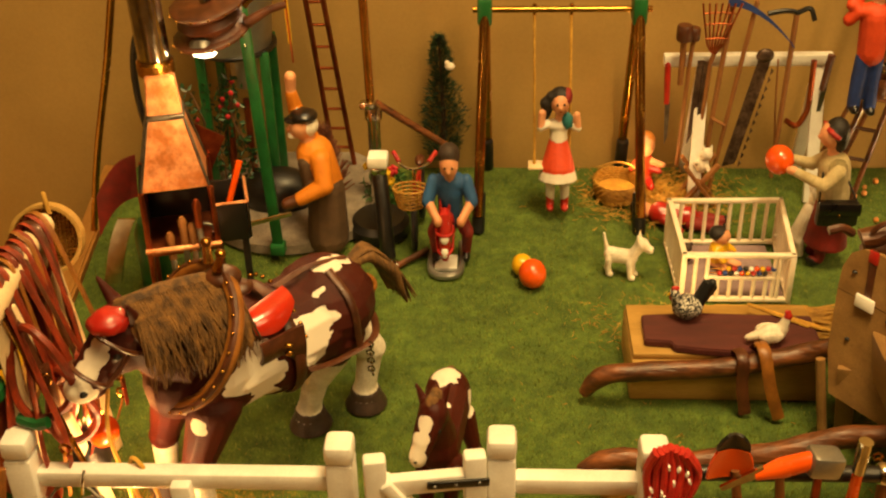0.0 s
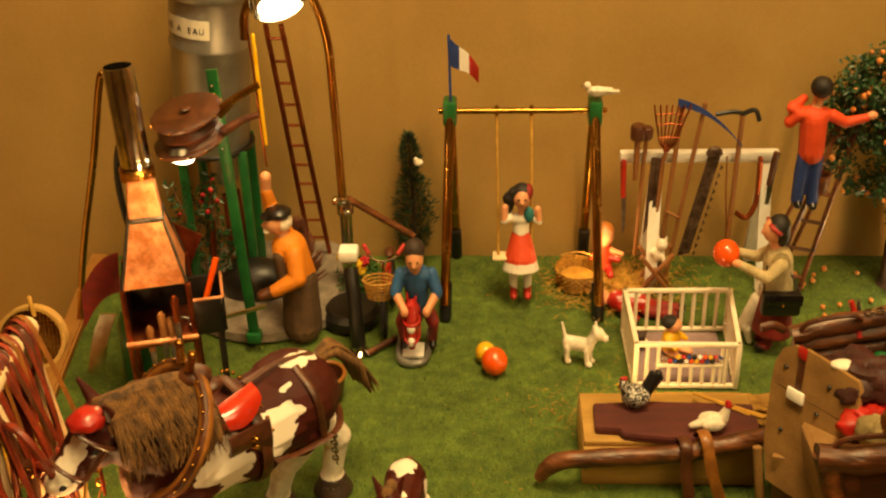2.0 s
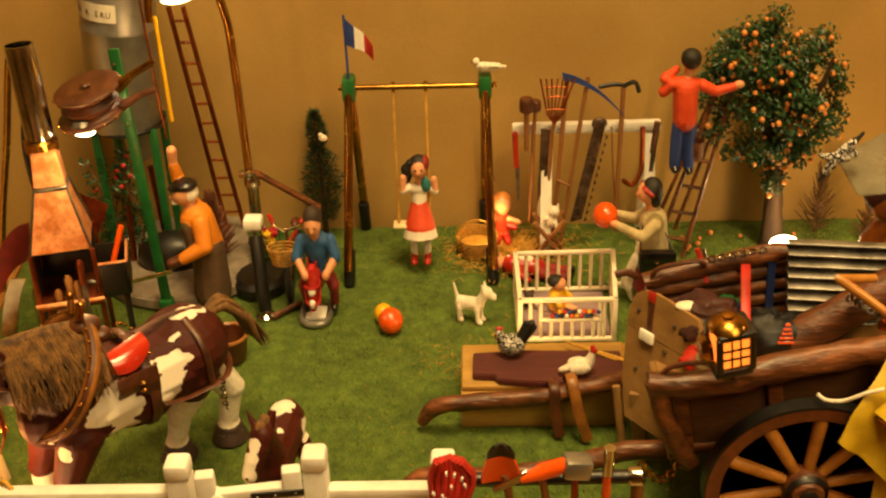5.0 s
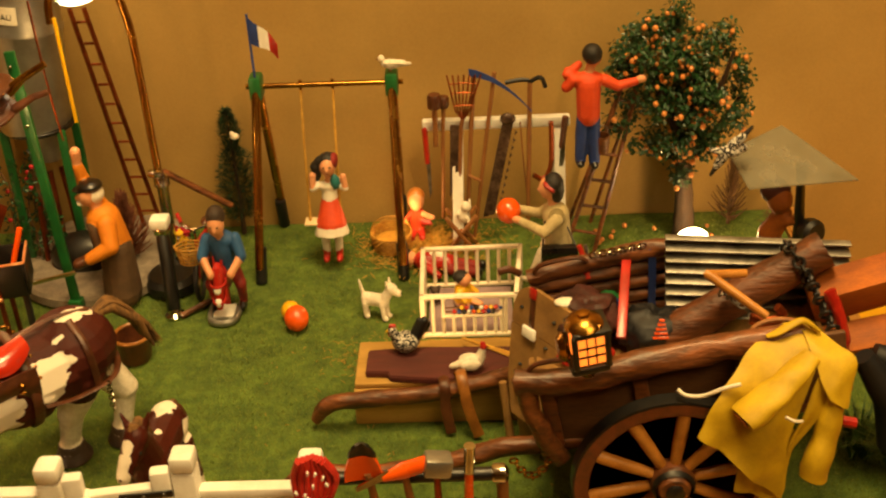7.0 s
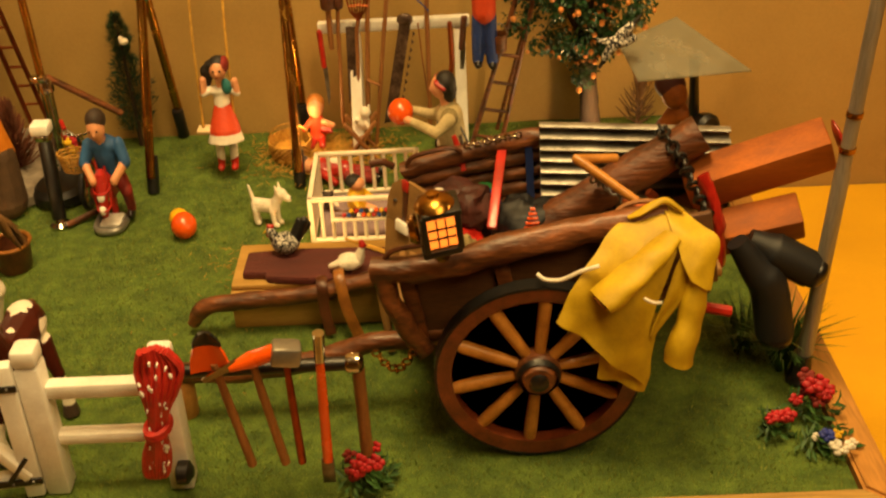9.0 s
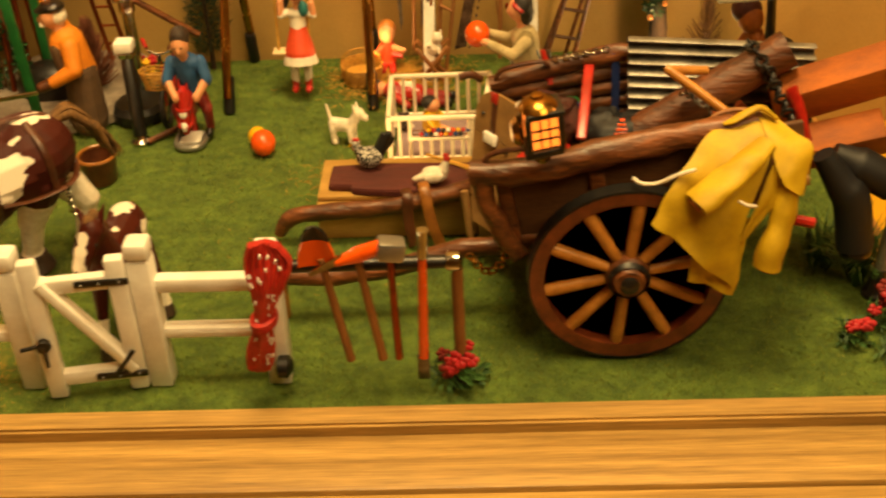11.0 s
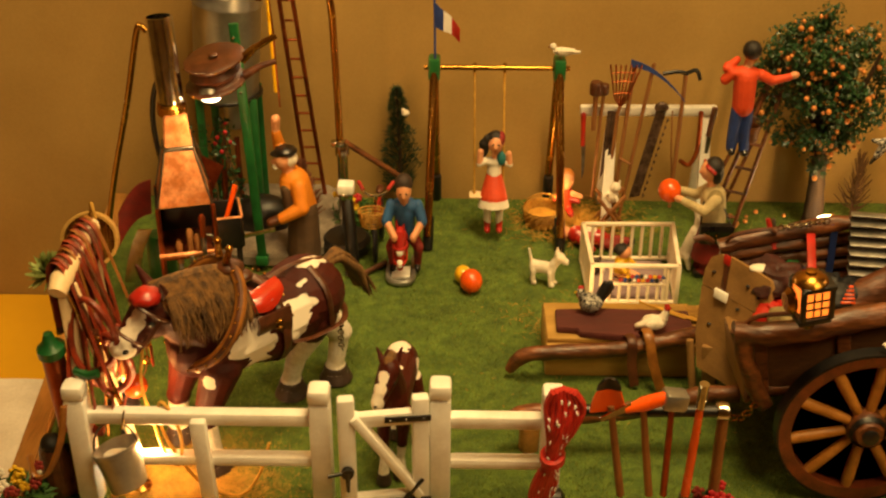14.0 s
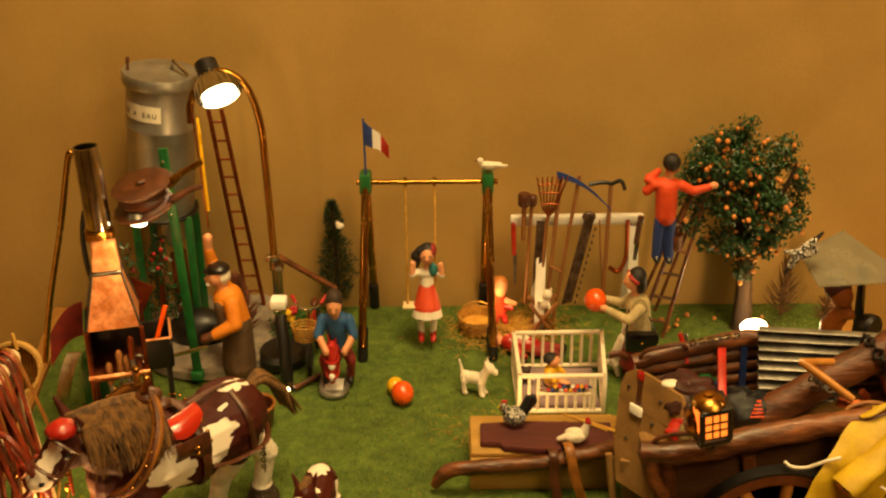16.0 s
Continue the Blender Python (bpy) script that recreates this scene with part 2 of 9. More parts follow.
def distance(q, p):
    """How far the points p lie from the solid q."""
    if q[0] in "ck":
        a, b = np.array(q[1], float), np.array(q[2], float)
        d = b - a
        t = np.clip(((p - a) @ d) / max(d @ d, 1e-12), 0, 1)
        return np.linalg.norm(p - a - t[:, None] * d, axis=1) - (q[3] + (q[4] - q[3]) * t)
    c, r = np.array(q[1], float), np.array(q[2], float)
    k = (p - c) @ np.array(q[3].inverted() if q[3] else Matrix.Identity(3)).T
    return (np.linalg.norm(k / r, axis=1) - 1) * r.min()


def cap(a, b, r0, r1=None, mi=0):
    return ("c", a, b, r0, r0 if r1 is None else r1, mi)


def cone(a, b, r0, r1, mi=0):
    """A flat-ended taper, for skirts and coats."""
    return ("k", a, b, r0, r1, mi)


def egg(c, r, mi=0, rot=None):
    return ("e", c, r if hasattr(r, "__len__") else (r, r, r), rot, mi)


def figure(name, prims, mats, loc, label, category, group="", rz=0.0, voxel=0.0013, smooth=4, size=1.0):
    """A modelled figure: rounded forms melted into one skin and painted by the form that each spot belongs to."""
    bm = bmesh.new()
    for q in prims:
        if q[0] == "k":
            rod(bm, q[1], q[2], q[3], q[4], 20)
        elif q[0] == "c":
            rod(bm, q[1], q[2], q[3], q[4], 12)
            ball(bm, q[1], q[3], None, 0, 12, 8)
            ball(bm, q[2], q[4], None, 0, 12, 8)
        else:
            ball(bm, q[1], q[2], q[3], 0, 16, 10)
    me = bpy.data.meshes.new(name)
    bm.to_mesh(me)
    bm.free()
    ob = new(name, me)
    rm = ob.modifiers.new("melt", "REMESH")
    rm.mode, rm.voxel_size, rm.use_smooth_shade = "VOXEL", voxel, True
    sm = ob.modifiers.new("soften", "SMOOTH")
    sm.factor, sm.iterations = 0.5, smooth
    done = bpy.data.meshes.new_from_object(ob.evaluated_get(bpy.context.evaluated_depsgraph_get()))
    ob.modifiers.clear()
    ob.data = done
    bpy.data.meshes.remove(me)
    done.name = name
    done.materials.clear()
    for m in mats:
        done.materials.append(m)
    centres = np.empty(len(done.polygons) * 3)
    done.polygons.foreach_get("center", centres)
    centres = centres.reshape(-1, 3)
    best = np.argmin(np.stack([distance(q, centres) for q in prims]), axis=0)
    index = np.array([q[-1] for q in prims], dtype=np.int32)[best]
    done.polygons.foreach_set("material_index", index)
    done.polygons.foreach_set("use_smooth", [True] * len(done.polygons))
    ob.matrix_basis = pose(*loc, 0, 0, rz) @ Matrix.Scale(size, 4)
    return tagged(ob, label, category, group)

# ---- materials ----
M_wall = mat("tan_wall", "ab8a4c", "9f7e42", 0.85, scale=6, grain=0.04, bump=0.08, fine=260)
M_turf = mat("turf", "62782a", "445c1a", 0.95, scale=70, grain=0.45, bump=0.9, fine=1300)
M_blade = mat("turf_fibre", "9aa04a", "4e661e", 0.85, scale=170, grain=0.25, bump=0)
M_oak = mat("oak", "c09a54", "94723c", 0.52, scale=110, stretch=(0.030, 1, 1), grain=0.26, bump=0.15, fine=900, coat=0.05)
M_oakside = mat("oak_across", "b98442", "94652e", 0.4, scale=26, stretch=(1, 0.12, 1), grain=0.18, bump=0.15, fine=420, coat=0.25)
M_yellow = mat("yellow_cloth", "e0a800", "d09a00", 0.8, scale=5, grain=0.05, bump=0.1)
M_white_cloth = mat("white_cloth", "e8ded0", "d4c8b8", 0.85, scale=18, grain=0.06, bump=0.15, fine=300)
M_brass = mat("brass", "b98a3c", "96682a", 0.24, 1.0, scale=50, grain=0.08, bump=0.04)
M_copper = mat("copper", "f0b080", "bc7440", 0.46, 0.6, scale=60, grain=0.16, bump=0.35, fine=180)
M_copper_dull = mat("dull_copper", "a85a34", "7c3c22", 0.45, 1.0, scale=40, grain=0.1, bump=0.1)
M_chrome = mat("chrome", "d8d6d0", "b0aca4", 0.12, 1.0, scale=60, grain=0.05, bump=0.03)
M_zinc = mat("zinc", "aeaca6", "8c8a84", 0.36, 0.7, scale=24, grain=0.06, bump=0.08)
M_pole = mat("brushed_tube", "b4b0a6", "86827a", 0.42, 0.6, scale=60, stretch=(1, 1, 0.1), grain=0.12, bump=0.06)
M_steel = mat("worn_steel", "8a8780", "5e5a54", 0.38, 0.9, scale=70, grain=0.12, bump=0.1)
M_black_iron = mat("black_iron", "181615", "0c0b0a", 0.42, 0.0, scale=70, grain=0.2, bump=0.1, coat=0.1)
M_rubber = mat("black_rubber", "17161a", "0e0d10", 0.45, scale=80, grain=0.2, bump=0.05)
M_green = mat("green_paint", "1c6a30", "145226", 0.42, scale=40, grain=0.1, bump=0.06, coat=0.2)
M_white = mat("white_paint", "f0eee8", "e0dcd4", 0.5, scale=45, grain=0.05, bump=0.1, coat=0.1)
M_cream_wood = mat("pale_wood", "ead2a8", "dcc094", 0.5, scale=60, stretch=(1, 1, 0.2), grain=0.08, bump=0.1)
M_stone = mat("stone_base", "94887a", "74695c", 0.85, scale=50, grain=0.2, bump=0.5, fine=500)
M_brown = mat("brown_varnish", "7c4620", "44240f", 0.48, scale=75, stretch=(0.3, 1, 1), grain=0.40, bump=0.9, fine=260, coat=0.12)
M_bark = mat("bark", "46321c", "281a0e", 0.85, scale=60, stretch=(1, 1, 0.25), grain=0.3, bump=0.9, fine=420)
M_log = mat("varnished_log", "6e3c1a", "3a1c0c", 0.5, scale=60, stretch=(0.2, 1, 1), grain=0.35, bump=0.8, fine=300, coat=0.05)
M_tan_board = mat("tan_board", "9a7440", "7e5c30", 0.6, scale=50, stretch=(1, 0.2, 1), grain=0.12, bump=0.2)
M_box_wood = mat("light_wood", "bc9650", "9a7636", 0.55, scale=45, stretch=(0.15, 1, 1), grain=0.12, bump=0.15)
M_beam = mat("orange_timber", "ac5c0c", "7c3e06", 0.7, scale=45, stretch=(0.15, 1, 1), grain=0.15, bump=0.15)
M_handle = mat("handle_wood", "9a6634", "784a24", 0.5, scale=70, stretch=(1, 1, 0.2), grain=0.15, bump=0.15)
M_maroon = mat("maroon_board", "5a2420", "431815", 0.7, scale=60, stretch=(0.15, 1, 1), grain=0.15, bump=0.4)
M_pen_wood = mat("pale_pen_wood", "f4e8d4", "e6d6ba", 0.5, scale=60, stretch=(1, 1, 0.2), grain=0.06, bump=0.1)
M_side_plank = mat("side_plank", "6a4424", "482c14", 0.6, scale=50, stretch=(0.2, 1, 1), grain=0.2, bump=0.3)
M_rusty = mat("rusty_blade", "6e5a4c", "3c2a22", 0.42, 0.55, scale=70, grain=0.3, bump=0.3, fine=300)
M_maroon_leather = mat("maroon_leather", "4a2018", "2c120e", 0.6, scale=50, grain=0.25, bump=0.5, fine=240)
M_leather = mat("brown_leather", "5e3218", "3e1e0e", 0.42, scale=70, grain=0.15, bump=0.25, coat=0.1)
M_tan_leather = mat("tan_leather", "9a6224", "7a4a1a", 0.4, scale=70, grain=0.15, bump=0.2, coat=0.15)
M_orange_leather = mat("orange_leather", "9c3208", "5a1a04", 0.55, scale=60, grain=0.25, bump=0.3, coat=0.08)
M_red = mat("red_paint", "b82418", "961a12", 0.35, scale=60, grain=0.08, bump=0.06, coat=0.3)
M_red_saddle = mat("red_lacquer", "c23018", "a82410", 0.2, scale=40, grain=0.05, bump=0.03, coat=0.6)
M_red_rope = mat("red_rope", "c02c20", "a02018", 0.5, scale=120, grain=0.2, bump=0.3)
M_crimson = mat("crimson_cloth", "8a2018", "6c1812", 0.7, scale=60, grain=0.1, bump=0.2)
M_orange = mat("orange_plastic", "ea5a12", "dc4c0a", 0.25, scale=30, grain=0.03, bump=0.02, coat=0.4)
M_lemon = mat("yellow_plastic", "e8b418", "d8a410", 0.3, scale=30, grain=0.03, bump=0.02, coat=0.3)
M_skin = mat("painted_skin", "e0a074", "cc8a60", 0.5, scale=80, grain=0.06, bump=0.08)
M_hair = mat("dark_hair", "1e1612", "120d0a", 0.6, scale=90, grain=0.3, bump=0.4)
M_brown_hair = mat("brown_hair", "3c2a1c", "2a1c12", 0.65, scale=90, grain=0.3, bump=0.4)
M_ochre = mat("ochre_shirt", "dc8418", "c87410", 0.65, scale=50, grain=0.08, bump=0.15)
M_apron = mat("brown_apron", "5e4630", "4a3624", 0.75, scale=50, grain=0.12, bump=0.2)
M_blue = mat("blue_shirt", "2a5c94", "204c80", 0.65, scale=50, grain=0.08, bump=0.15)
M_denim = mat("blue_trousers", "24408c", "1a3070", 0.65, scale=50, grain=0.1, bump=0.15)
M_pullover = mat("orange_red_pullover", "d84a1a", "c43c12", 0.65, scale=50, grain=0.08, bump=0.15)
M_skirt = mat("orange_apron", "d64a20", "c23c16", 0.6, scale=50, grain=0.08, bump=0.12)
M_blouse = mat("white_blouse", "e6ded0", "d2c8b8", 0.6, scale=50, grain=0.08, bump=0.15)
M_teal = mat("teal_scarf", "2a7c80", "1e6268", 0.6, scale=50, grain=0.1, bump=0.1)
M_shawl = mat("olive_shawl", "9c8a5c", "7c6c44", 0.8, scale=70, grain=0.2, bump=0.5)
M_cream_wool = mat("cream_wool", "c6b48a", "a8966a", 0.8, scale=60, grain=0.15, bump=0.3)
M_boot = mat("black_boot", "181414", "0f0c0c", 0.3, scale=60, grain=0.1, bump=0.05, coat=0.3)
M_fur = mat("white_fur", "ece4d4", "d8ccb8", 0.8, scale=140, grain=0.12, bump=0.6, fine=700)
M_wicker = mat("wicker", "c09038", "9a6c22", 0.6, scale=150, grain=0.25, bump=0.4)
M_straw = mat("straw", "d0a040", "b08028", 0.7, scale=80, grain=0.2, bump=0.2, rand=0.2)
M_conifer = mat("conifer_needles", "24401c", "152a10", 0.7, scale=60, grain=0.3, bump=0.1)
M_leaf = mat("tree_leaf", "1f4a20", "123214", 0.45, scale=40, grain=0.25, bump=0.05, coat=0.15)
M_red_twig = mat("reddish_twig", "8a5238", "5e3422", 0.85, scale=90, grain=0.25, bump=0.2)
M_twig = mat("dry_twig", "6a4a28", "4c3218", 0.8, scale=80, grain=0.2, bump=0.2)
M_fruit = mat("orange_fruit", "d89048", "b86a28", 0.35, scale=60, grain=0.1, bump=0.05, coat=0.3)
M_oilskin = mat("yellow_oilskin", "c8a60e", "aa8a08", 0.6, scale=40, grain=0.06, bump=0.12)
M_navy = mat("navy_cloth", "0e1018", "08090e", 0.58, scale=50, grain=0.12, bump=0.15)
M_tin = mat("corrugated_tin", "a8a49c", "726e66", 0.34, 0.92, scale=30, grain=0.2, bump=0.1)
M_mane = mat("mane_hair", "8a6230", "402a12", 0.75, scale=120, stretch=(1, 1, 0.12), grain=0.3, bump=0.7, fine=900)
M_hoof = mat("hoof", "4a3830", "33261f", 0.5, scale=80, grain=0.1, bump=0.1)
M_petal_red = mat("red_petal", "c2202a", "981820", 0.55, scale=90, grain=0.15, bump=0.1)
M_petal_yellow = mat("yellow_petal", "e8c020", "d8a810", 0.55, scale=90, grain=0.1, bump=0.1)
M_petal_white = mat("white_petal", "ece8dc", "d8d2c4", 0.55, scale=90, grain=0.08, bump=0.1)
M_petal_blue = mat("blue_petal", "2c3c9c", "202c7c", 0.55, scale=90, grain=0.1, bump=0.1)
M_herb = mat("flower_leaf", "3c6428", "284a1a", 0.6, scale=70, grain=0.2, bump=0.1)
M_grey_board = mat("grey_pane", "8c8876", "76725f", 0.25, scale=30, grain=0.06, bump=0.03)
# near-black: the firebox panels, and shade painted into the boot's opening
M_dark_hollow = mat("dark_hollow", "0c0a08", "080605", 0.6, scale=40, grain=0.1, bump=0)
M_grey_board.node_tree.nodes["Principled BSDF"].inputs["Alpha"].default_value = 0.62
M_glow_white = glow("lit_bulb", (1.0, 0.82, 0.50), 14.0)
M_lit_shade = glow("lit_amber_shade", (1.0, 0.52, 0.08), 1.1)
M_glow_orange = glow("lit_pane", (1.0, 0.22, 0.020), 1.5)
M_ink = mat("black_ink", "15130f", "0e0c0a", 0.6, scale=90, grain=0.1, bump=0)
M_paper = mat("white_label", "e6e0d0", "d8d0be", 0.6, scale=90, grain=0.04, bump=0)

# ---- setting ----
XL, XR, YF, YB = -0.266, 0.748, 0.487, 1.183


def left_edge(y):
    return XL - 0.11 * (y - YF)


bm = bmesh.new()
nx, ny = 60, 40
grid = []
for i in range(nx + 1):
    row = []
    for j in range(ny + 1):
        y = YF + (YB - YF) * j / ny
        x0 = left_edge(y)
        x = x0 + (XR - x0) * i / nx
        row.append(bm.verts.new((x, y, 0.0012 * noise.noise((x * 14, y * 14, 0)) - 0.0012)))
    grid.append(row)
for i in range(nx):
    for j in range(ny):
        bm.faces.new((grid[i][j], grid[i + 1][j], grid[i + 1][j + 1], grid[i][j + 1]))
fixed("ground", bm, M_turf, "green flocked turf mat of the display board", "ground")

# fibres of the turf
rng = np.random.default_rng(3)
count = 90000
yy = YF + (YB - YF) * rng.random(count)
xx = left_edge(yy) + (XR - left_edge(yy)) * rng.random(count)
ang, lean, high = rng.random(count) * 6.283, rng.normal(0, 0.0012, (count, 2)), 0.0012 + 0.0016 * rng.random(count)
base = np.stack([xx, yy, np.full(count, -0.0015)], 1)
side = np.stack([np.cos(ang), np.sin(ang), np.zeros(count)], 1) * 0.00042
tip = base + np.stack([lean[:, 0], lean[:, 1], high + 0.0015], 1)
verts = np.stack([base - side, base + side, tip], 1).reshape(-1, 3)
me = bpy.data.meshes.new("turf_fibres")
me.from_pydata(verts.tolist(), [], np.arange(count * 3).reshape(-1, 3).tolist())
me.materials.append(M_blade)
tagged(new("turf_fibres", me), "short green turf fibres on the board", "grass", "", "stuff")

# wooden edging round the board
def edging(name, pts, material, label):
    bm = bmesh.new()
    a, b, c, d = pts
    z0, z1 = -0.05, 0.003
    slab(bm, [(*a, z0), (*b, z0), (*c, z0), (*d, z0)], (0, 0, 1), z1 - z0)
    bmesh.ops.bevel(bm, geom=[e for e in bm.edges if all(v.co.z > 0 for v in e.verts)], offset=0.0025, segments=2, affect="EDGES")
    return fixed(name, bm, material, label, "edging")


xl0, xl1 = left_edge(YF), left_edge(YB)
edging("trim", [(xl0 - 0.024, YF - 0.025), (XR + 0.03, YF - 0.025), (XR + 0.003, YF - 0.001), (xl0 - 0.003, YF - 0.001)], M_oak, "oak edging strip in front of the turf")
edging("trim", [(XR + 0.03, YF - 0.0245), (XR + 0.03, YB), (XR + 0.003, YB), (XR + 0.003, YF - 0.0005)], M_oakside, "oak edging strip beside the turf")
edging("trim", [(xl0 - 0.024, YF - 0.0245), (xl0 - 0.003, YF - 0.0005), (xl1 - 0.003, YB), (xl1 - 0.026, YB)], M_oakside, "oak edging strip beside the turf")
bm = bmesh.new()
box(bm, (0.25, 0.4335, -0.019), (1.17, 0.062, 0.02), None, 0, 0.002)
fixed("ledge", bm, M_oak, "wide varnished oak ledge in front of the board", "ledge")
bm = bmesh.new()
box(bm, (0.25, 0.3915, -0.023), (1.17, 0.020, 0.02), None, 0, 0.002)
fixed("trim", bm, M_oak, "varnished oak lip along the ledge", "trim")
bm = bmesh.new()
box(bm, (0.25, 0.3980, -0.07), (1.165, 0.03, 0.08), None, 0, 0.002)
fixed("trim", bm, M_oak, "varnished oak front board under the ledge", "trim")
bm = bmesh.new()
box(bm, (0.25, 0.80, -0.09), (1.06, 0.74, 0.07), None, 0, 0.002)
fixed("board_base", bm, M_oak, "wooden box under the display board", "base")

bm = bmesh.new()
box(bm, (0.25, 0.80, -0.5125), (1.0, 0.70, 0.775), None, 0, 0.002)
fixed("plinth", bm, M_oak, "plain wooden plinth under the display board", "base")

# tables beside the board, the room's walls, floor and ceiling
bm = bmesh.new()
box(bm, (1.295, 0.541, -0.5075), (1.0, 1.29, 0.785), None, 0, 0.004)
fixed("side_table", bm, M_yellow, "table covered to the floor with plain yellow cloth", "table")
bm = bmesh.new()
box(bm, (-0.850, 0.541, -0.535), (1.0, 1.29, 0.73), None, 0, 0.004)
fixed("side_table", bm, M_yellow, "lower table covered to the floor with yellow cloth", "table")
bm = bmesh.new()
cloth(bm, lambda u, v: (-0.355 - 0.55 * u, 0.25 + 0.70 * v - 0.03 * u, -0.160 + 0.006 * math.sin(9 * u + 5 * v) + 0.004 * noise.noise((u * 6, v * 6, 2))), 40, 40, 0.004)
fixed("table_cloth", bm, M_white_cloth, "rumpled white cloth lying beside the board", "cloth")
bm = bmesh.new()
box(bm, (0.25, 1.2225, 0.6), (7.0, 0.07, 4.0), None, 0)
fixed("wall_north", bm, M_wall, "plain tan painted wall behind the display", "wall")
for nm, c, s in (("wall_south", (0.25, -3.0, 0.6), (7.0, 0.07, 4.0)), ("wall_west", (-3.28, -0.88, 0.6), (0.07, 4.16, 4.0)), ("wall_east", (3.78, -0.88, 0.6), (0.07, 4.16, 4.0))):
    bm = bmesh.new()
    box(bm, c, s)
    fixed(nm, bm, M_wall, "plain tan painted wall of the room", "wall")
bm = bmesh.new()
box(bm, (0.25, -0.9, -0.93), (7.2, 4.4, 0.06))
fixed("floor", bm, M_oak, "wooden floor of the room", "floor")
bm = bmesh.new()
box(bm, (0.25, -0.9, 2.45), (7.2, 4.4, 0.06))
fixed("ceiling", bm, M_white, "white ceiling of the room", "ceiling")

# ---- swing ----
SX0, SX1, SY, SZ = 0.096, 0.263, 1.108, 0.218
swing = thing("swing", ((SX0 + SX1) / 2, SY, 0), "brass tube swing frame with green joints and black rubber feet", "swing")
for x, dx in ((SX0, -0.007), (SX1, 0.006)):
    for y in (1.030, 1.172):
        bm = bmesh.new()
        rod(bm, (x, SY + (0.008 if y > SY else -0.008), SZ), (x + dx * (1 if y < SY else -0.3), y, 0.02), 0.0056, None, 14)
        leg = part("leg", bm, M_brass, swing)
        bm = bmesh.new()
        foot = Vector((x + dx * (1 if y < SY else -0.3), y, 0.0))
        up = (Vector((x, SY + (0.008 if y > SY else -0.008), SZ)) - foot).normalized()
        tube(bm, [foot, foot + up * 0.002, foot + up * 0.042, foot + up * 0.044], [0.0066, 0.0074, 0.0074, 0.0066], 14)
        part("rubber_foot", bm, M_rubber, leg, "black rubber foot")
    bm = bmesh.new()
    box(bm, (x, SY, SZ + 0.004), (0.016, 0.026, 0.030), None, 0, 0.004)
    part("joint", bm, M_green, swing, "green painted joint block")
bm = bmesh.new()
rod(bm, (SX0 - 0.013, SY, SZ + 0.004), (SX1 + 0.014, SY, SZ + 0.004), 0.0033, None, 12)
part("crossbar", bm, M_brass, swing)
RX0, RX1, RY = 0.150, 0.190, 1.070
for x, dx in ((RX0, 0.002), (RX1, 0.001)):
    bm = bmesh.new()
    tube(bm, [(x, SY, SZ), (x + dx * 0.4, (SY + RY) / 2, 0.16), (x + dx, RY, 0.062)], 0.0017, 7)
    rope = part("rope", bm, M_straw, swing, "yellow swing cord")
    bm = bmesh.new()
    rod(bm, (x, SY, SZ + 0.010), (x, SY - 0.0005, SZ - 0.010), 0.0024, 0.0016, 8)
    part("loop", bm, M_brass, rope)
bm = bmesh.new()
box(bm, ((RX0 + RX1) / 2, RY, 0.060), (0.05, 0.018, 0.003), None, 0, 0.001)
part("seat", bm, M_cream_wood, swing)

# flag on the swing
flag = thing("flag", (SX0, SY, SZ + 0.019), "small blue, white and red flag on a blue stick", "flag")
bm = bmesh.new()
rod(bm, (SX0, SY, SZ + 0.016), (SX0 - 0.001, SY, 0.318), 0.0017, None, 8)
part("stick", bm, M_denim, flag)
for k, m in enumerate((M_denim, M_white, M_red)):
    bm = bmesh.new()
    def strip(u, v, k=k):
        s = (k + u) / 3
        return (SX0 + 0.036 * s, SY - 0.004 * math.sin(7 * s), 0.314 - 0.034 * v - 0.026 * s - 0.010 * s * s + 0.014 * s * v)
    cloth(bm, strip, 8, 8, 0.0006)
    part("stripe", bm, m, flag)


def dove(name, loc, rz, mats, label, wings=False):
    pr = [egg((0, 0, 0.010), (0.014, 0.0065, 0.0065)), egg((0.013, 0, 0.017), 0.0048), cap((0.017, 0, 0.0165), (0.021, 0, 0.0155), 0.0016, 0.0006, 1),
          cap((-0.010, 0, 0.010), (-0.026, 0, 0.011), 0.0042, 0.0022, 0), cap((0.006, 0.004, 0.012), (-0.018, 0.005, 0.013), 0.003, 0.0012, 0), cap((0.006, -0.004, 0.012), (-0.018, -0.005, 0.013), 0.003, 0.0012, 0),
          cap((0.001, 0.002, 0.006), (0.001, 0.002, 0.0008), 0.001, 0.001, 1), cap((0.001, -0.002, 0.006), (0.001, -0.002, 0.0008), 0.001, 0.001, 1)]
    return figure(name, pr, mats, loc, label, "bird figurine", "", rz, 0.0008, 3)


dove("bird_figurine", (SX1 - 0.002, SY, SZ + 0.0185), 172, [M_fur, M_tan_leather], "white dove figurine perched on the swing frame")

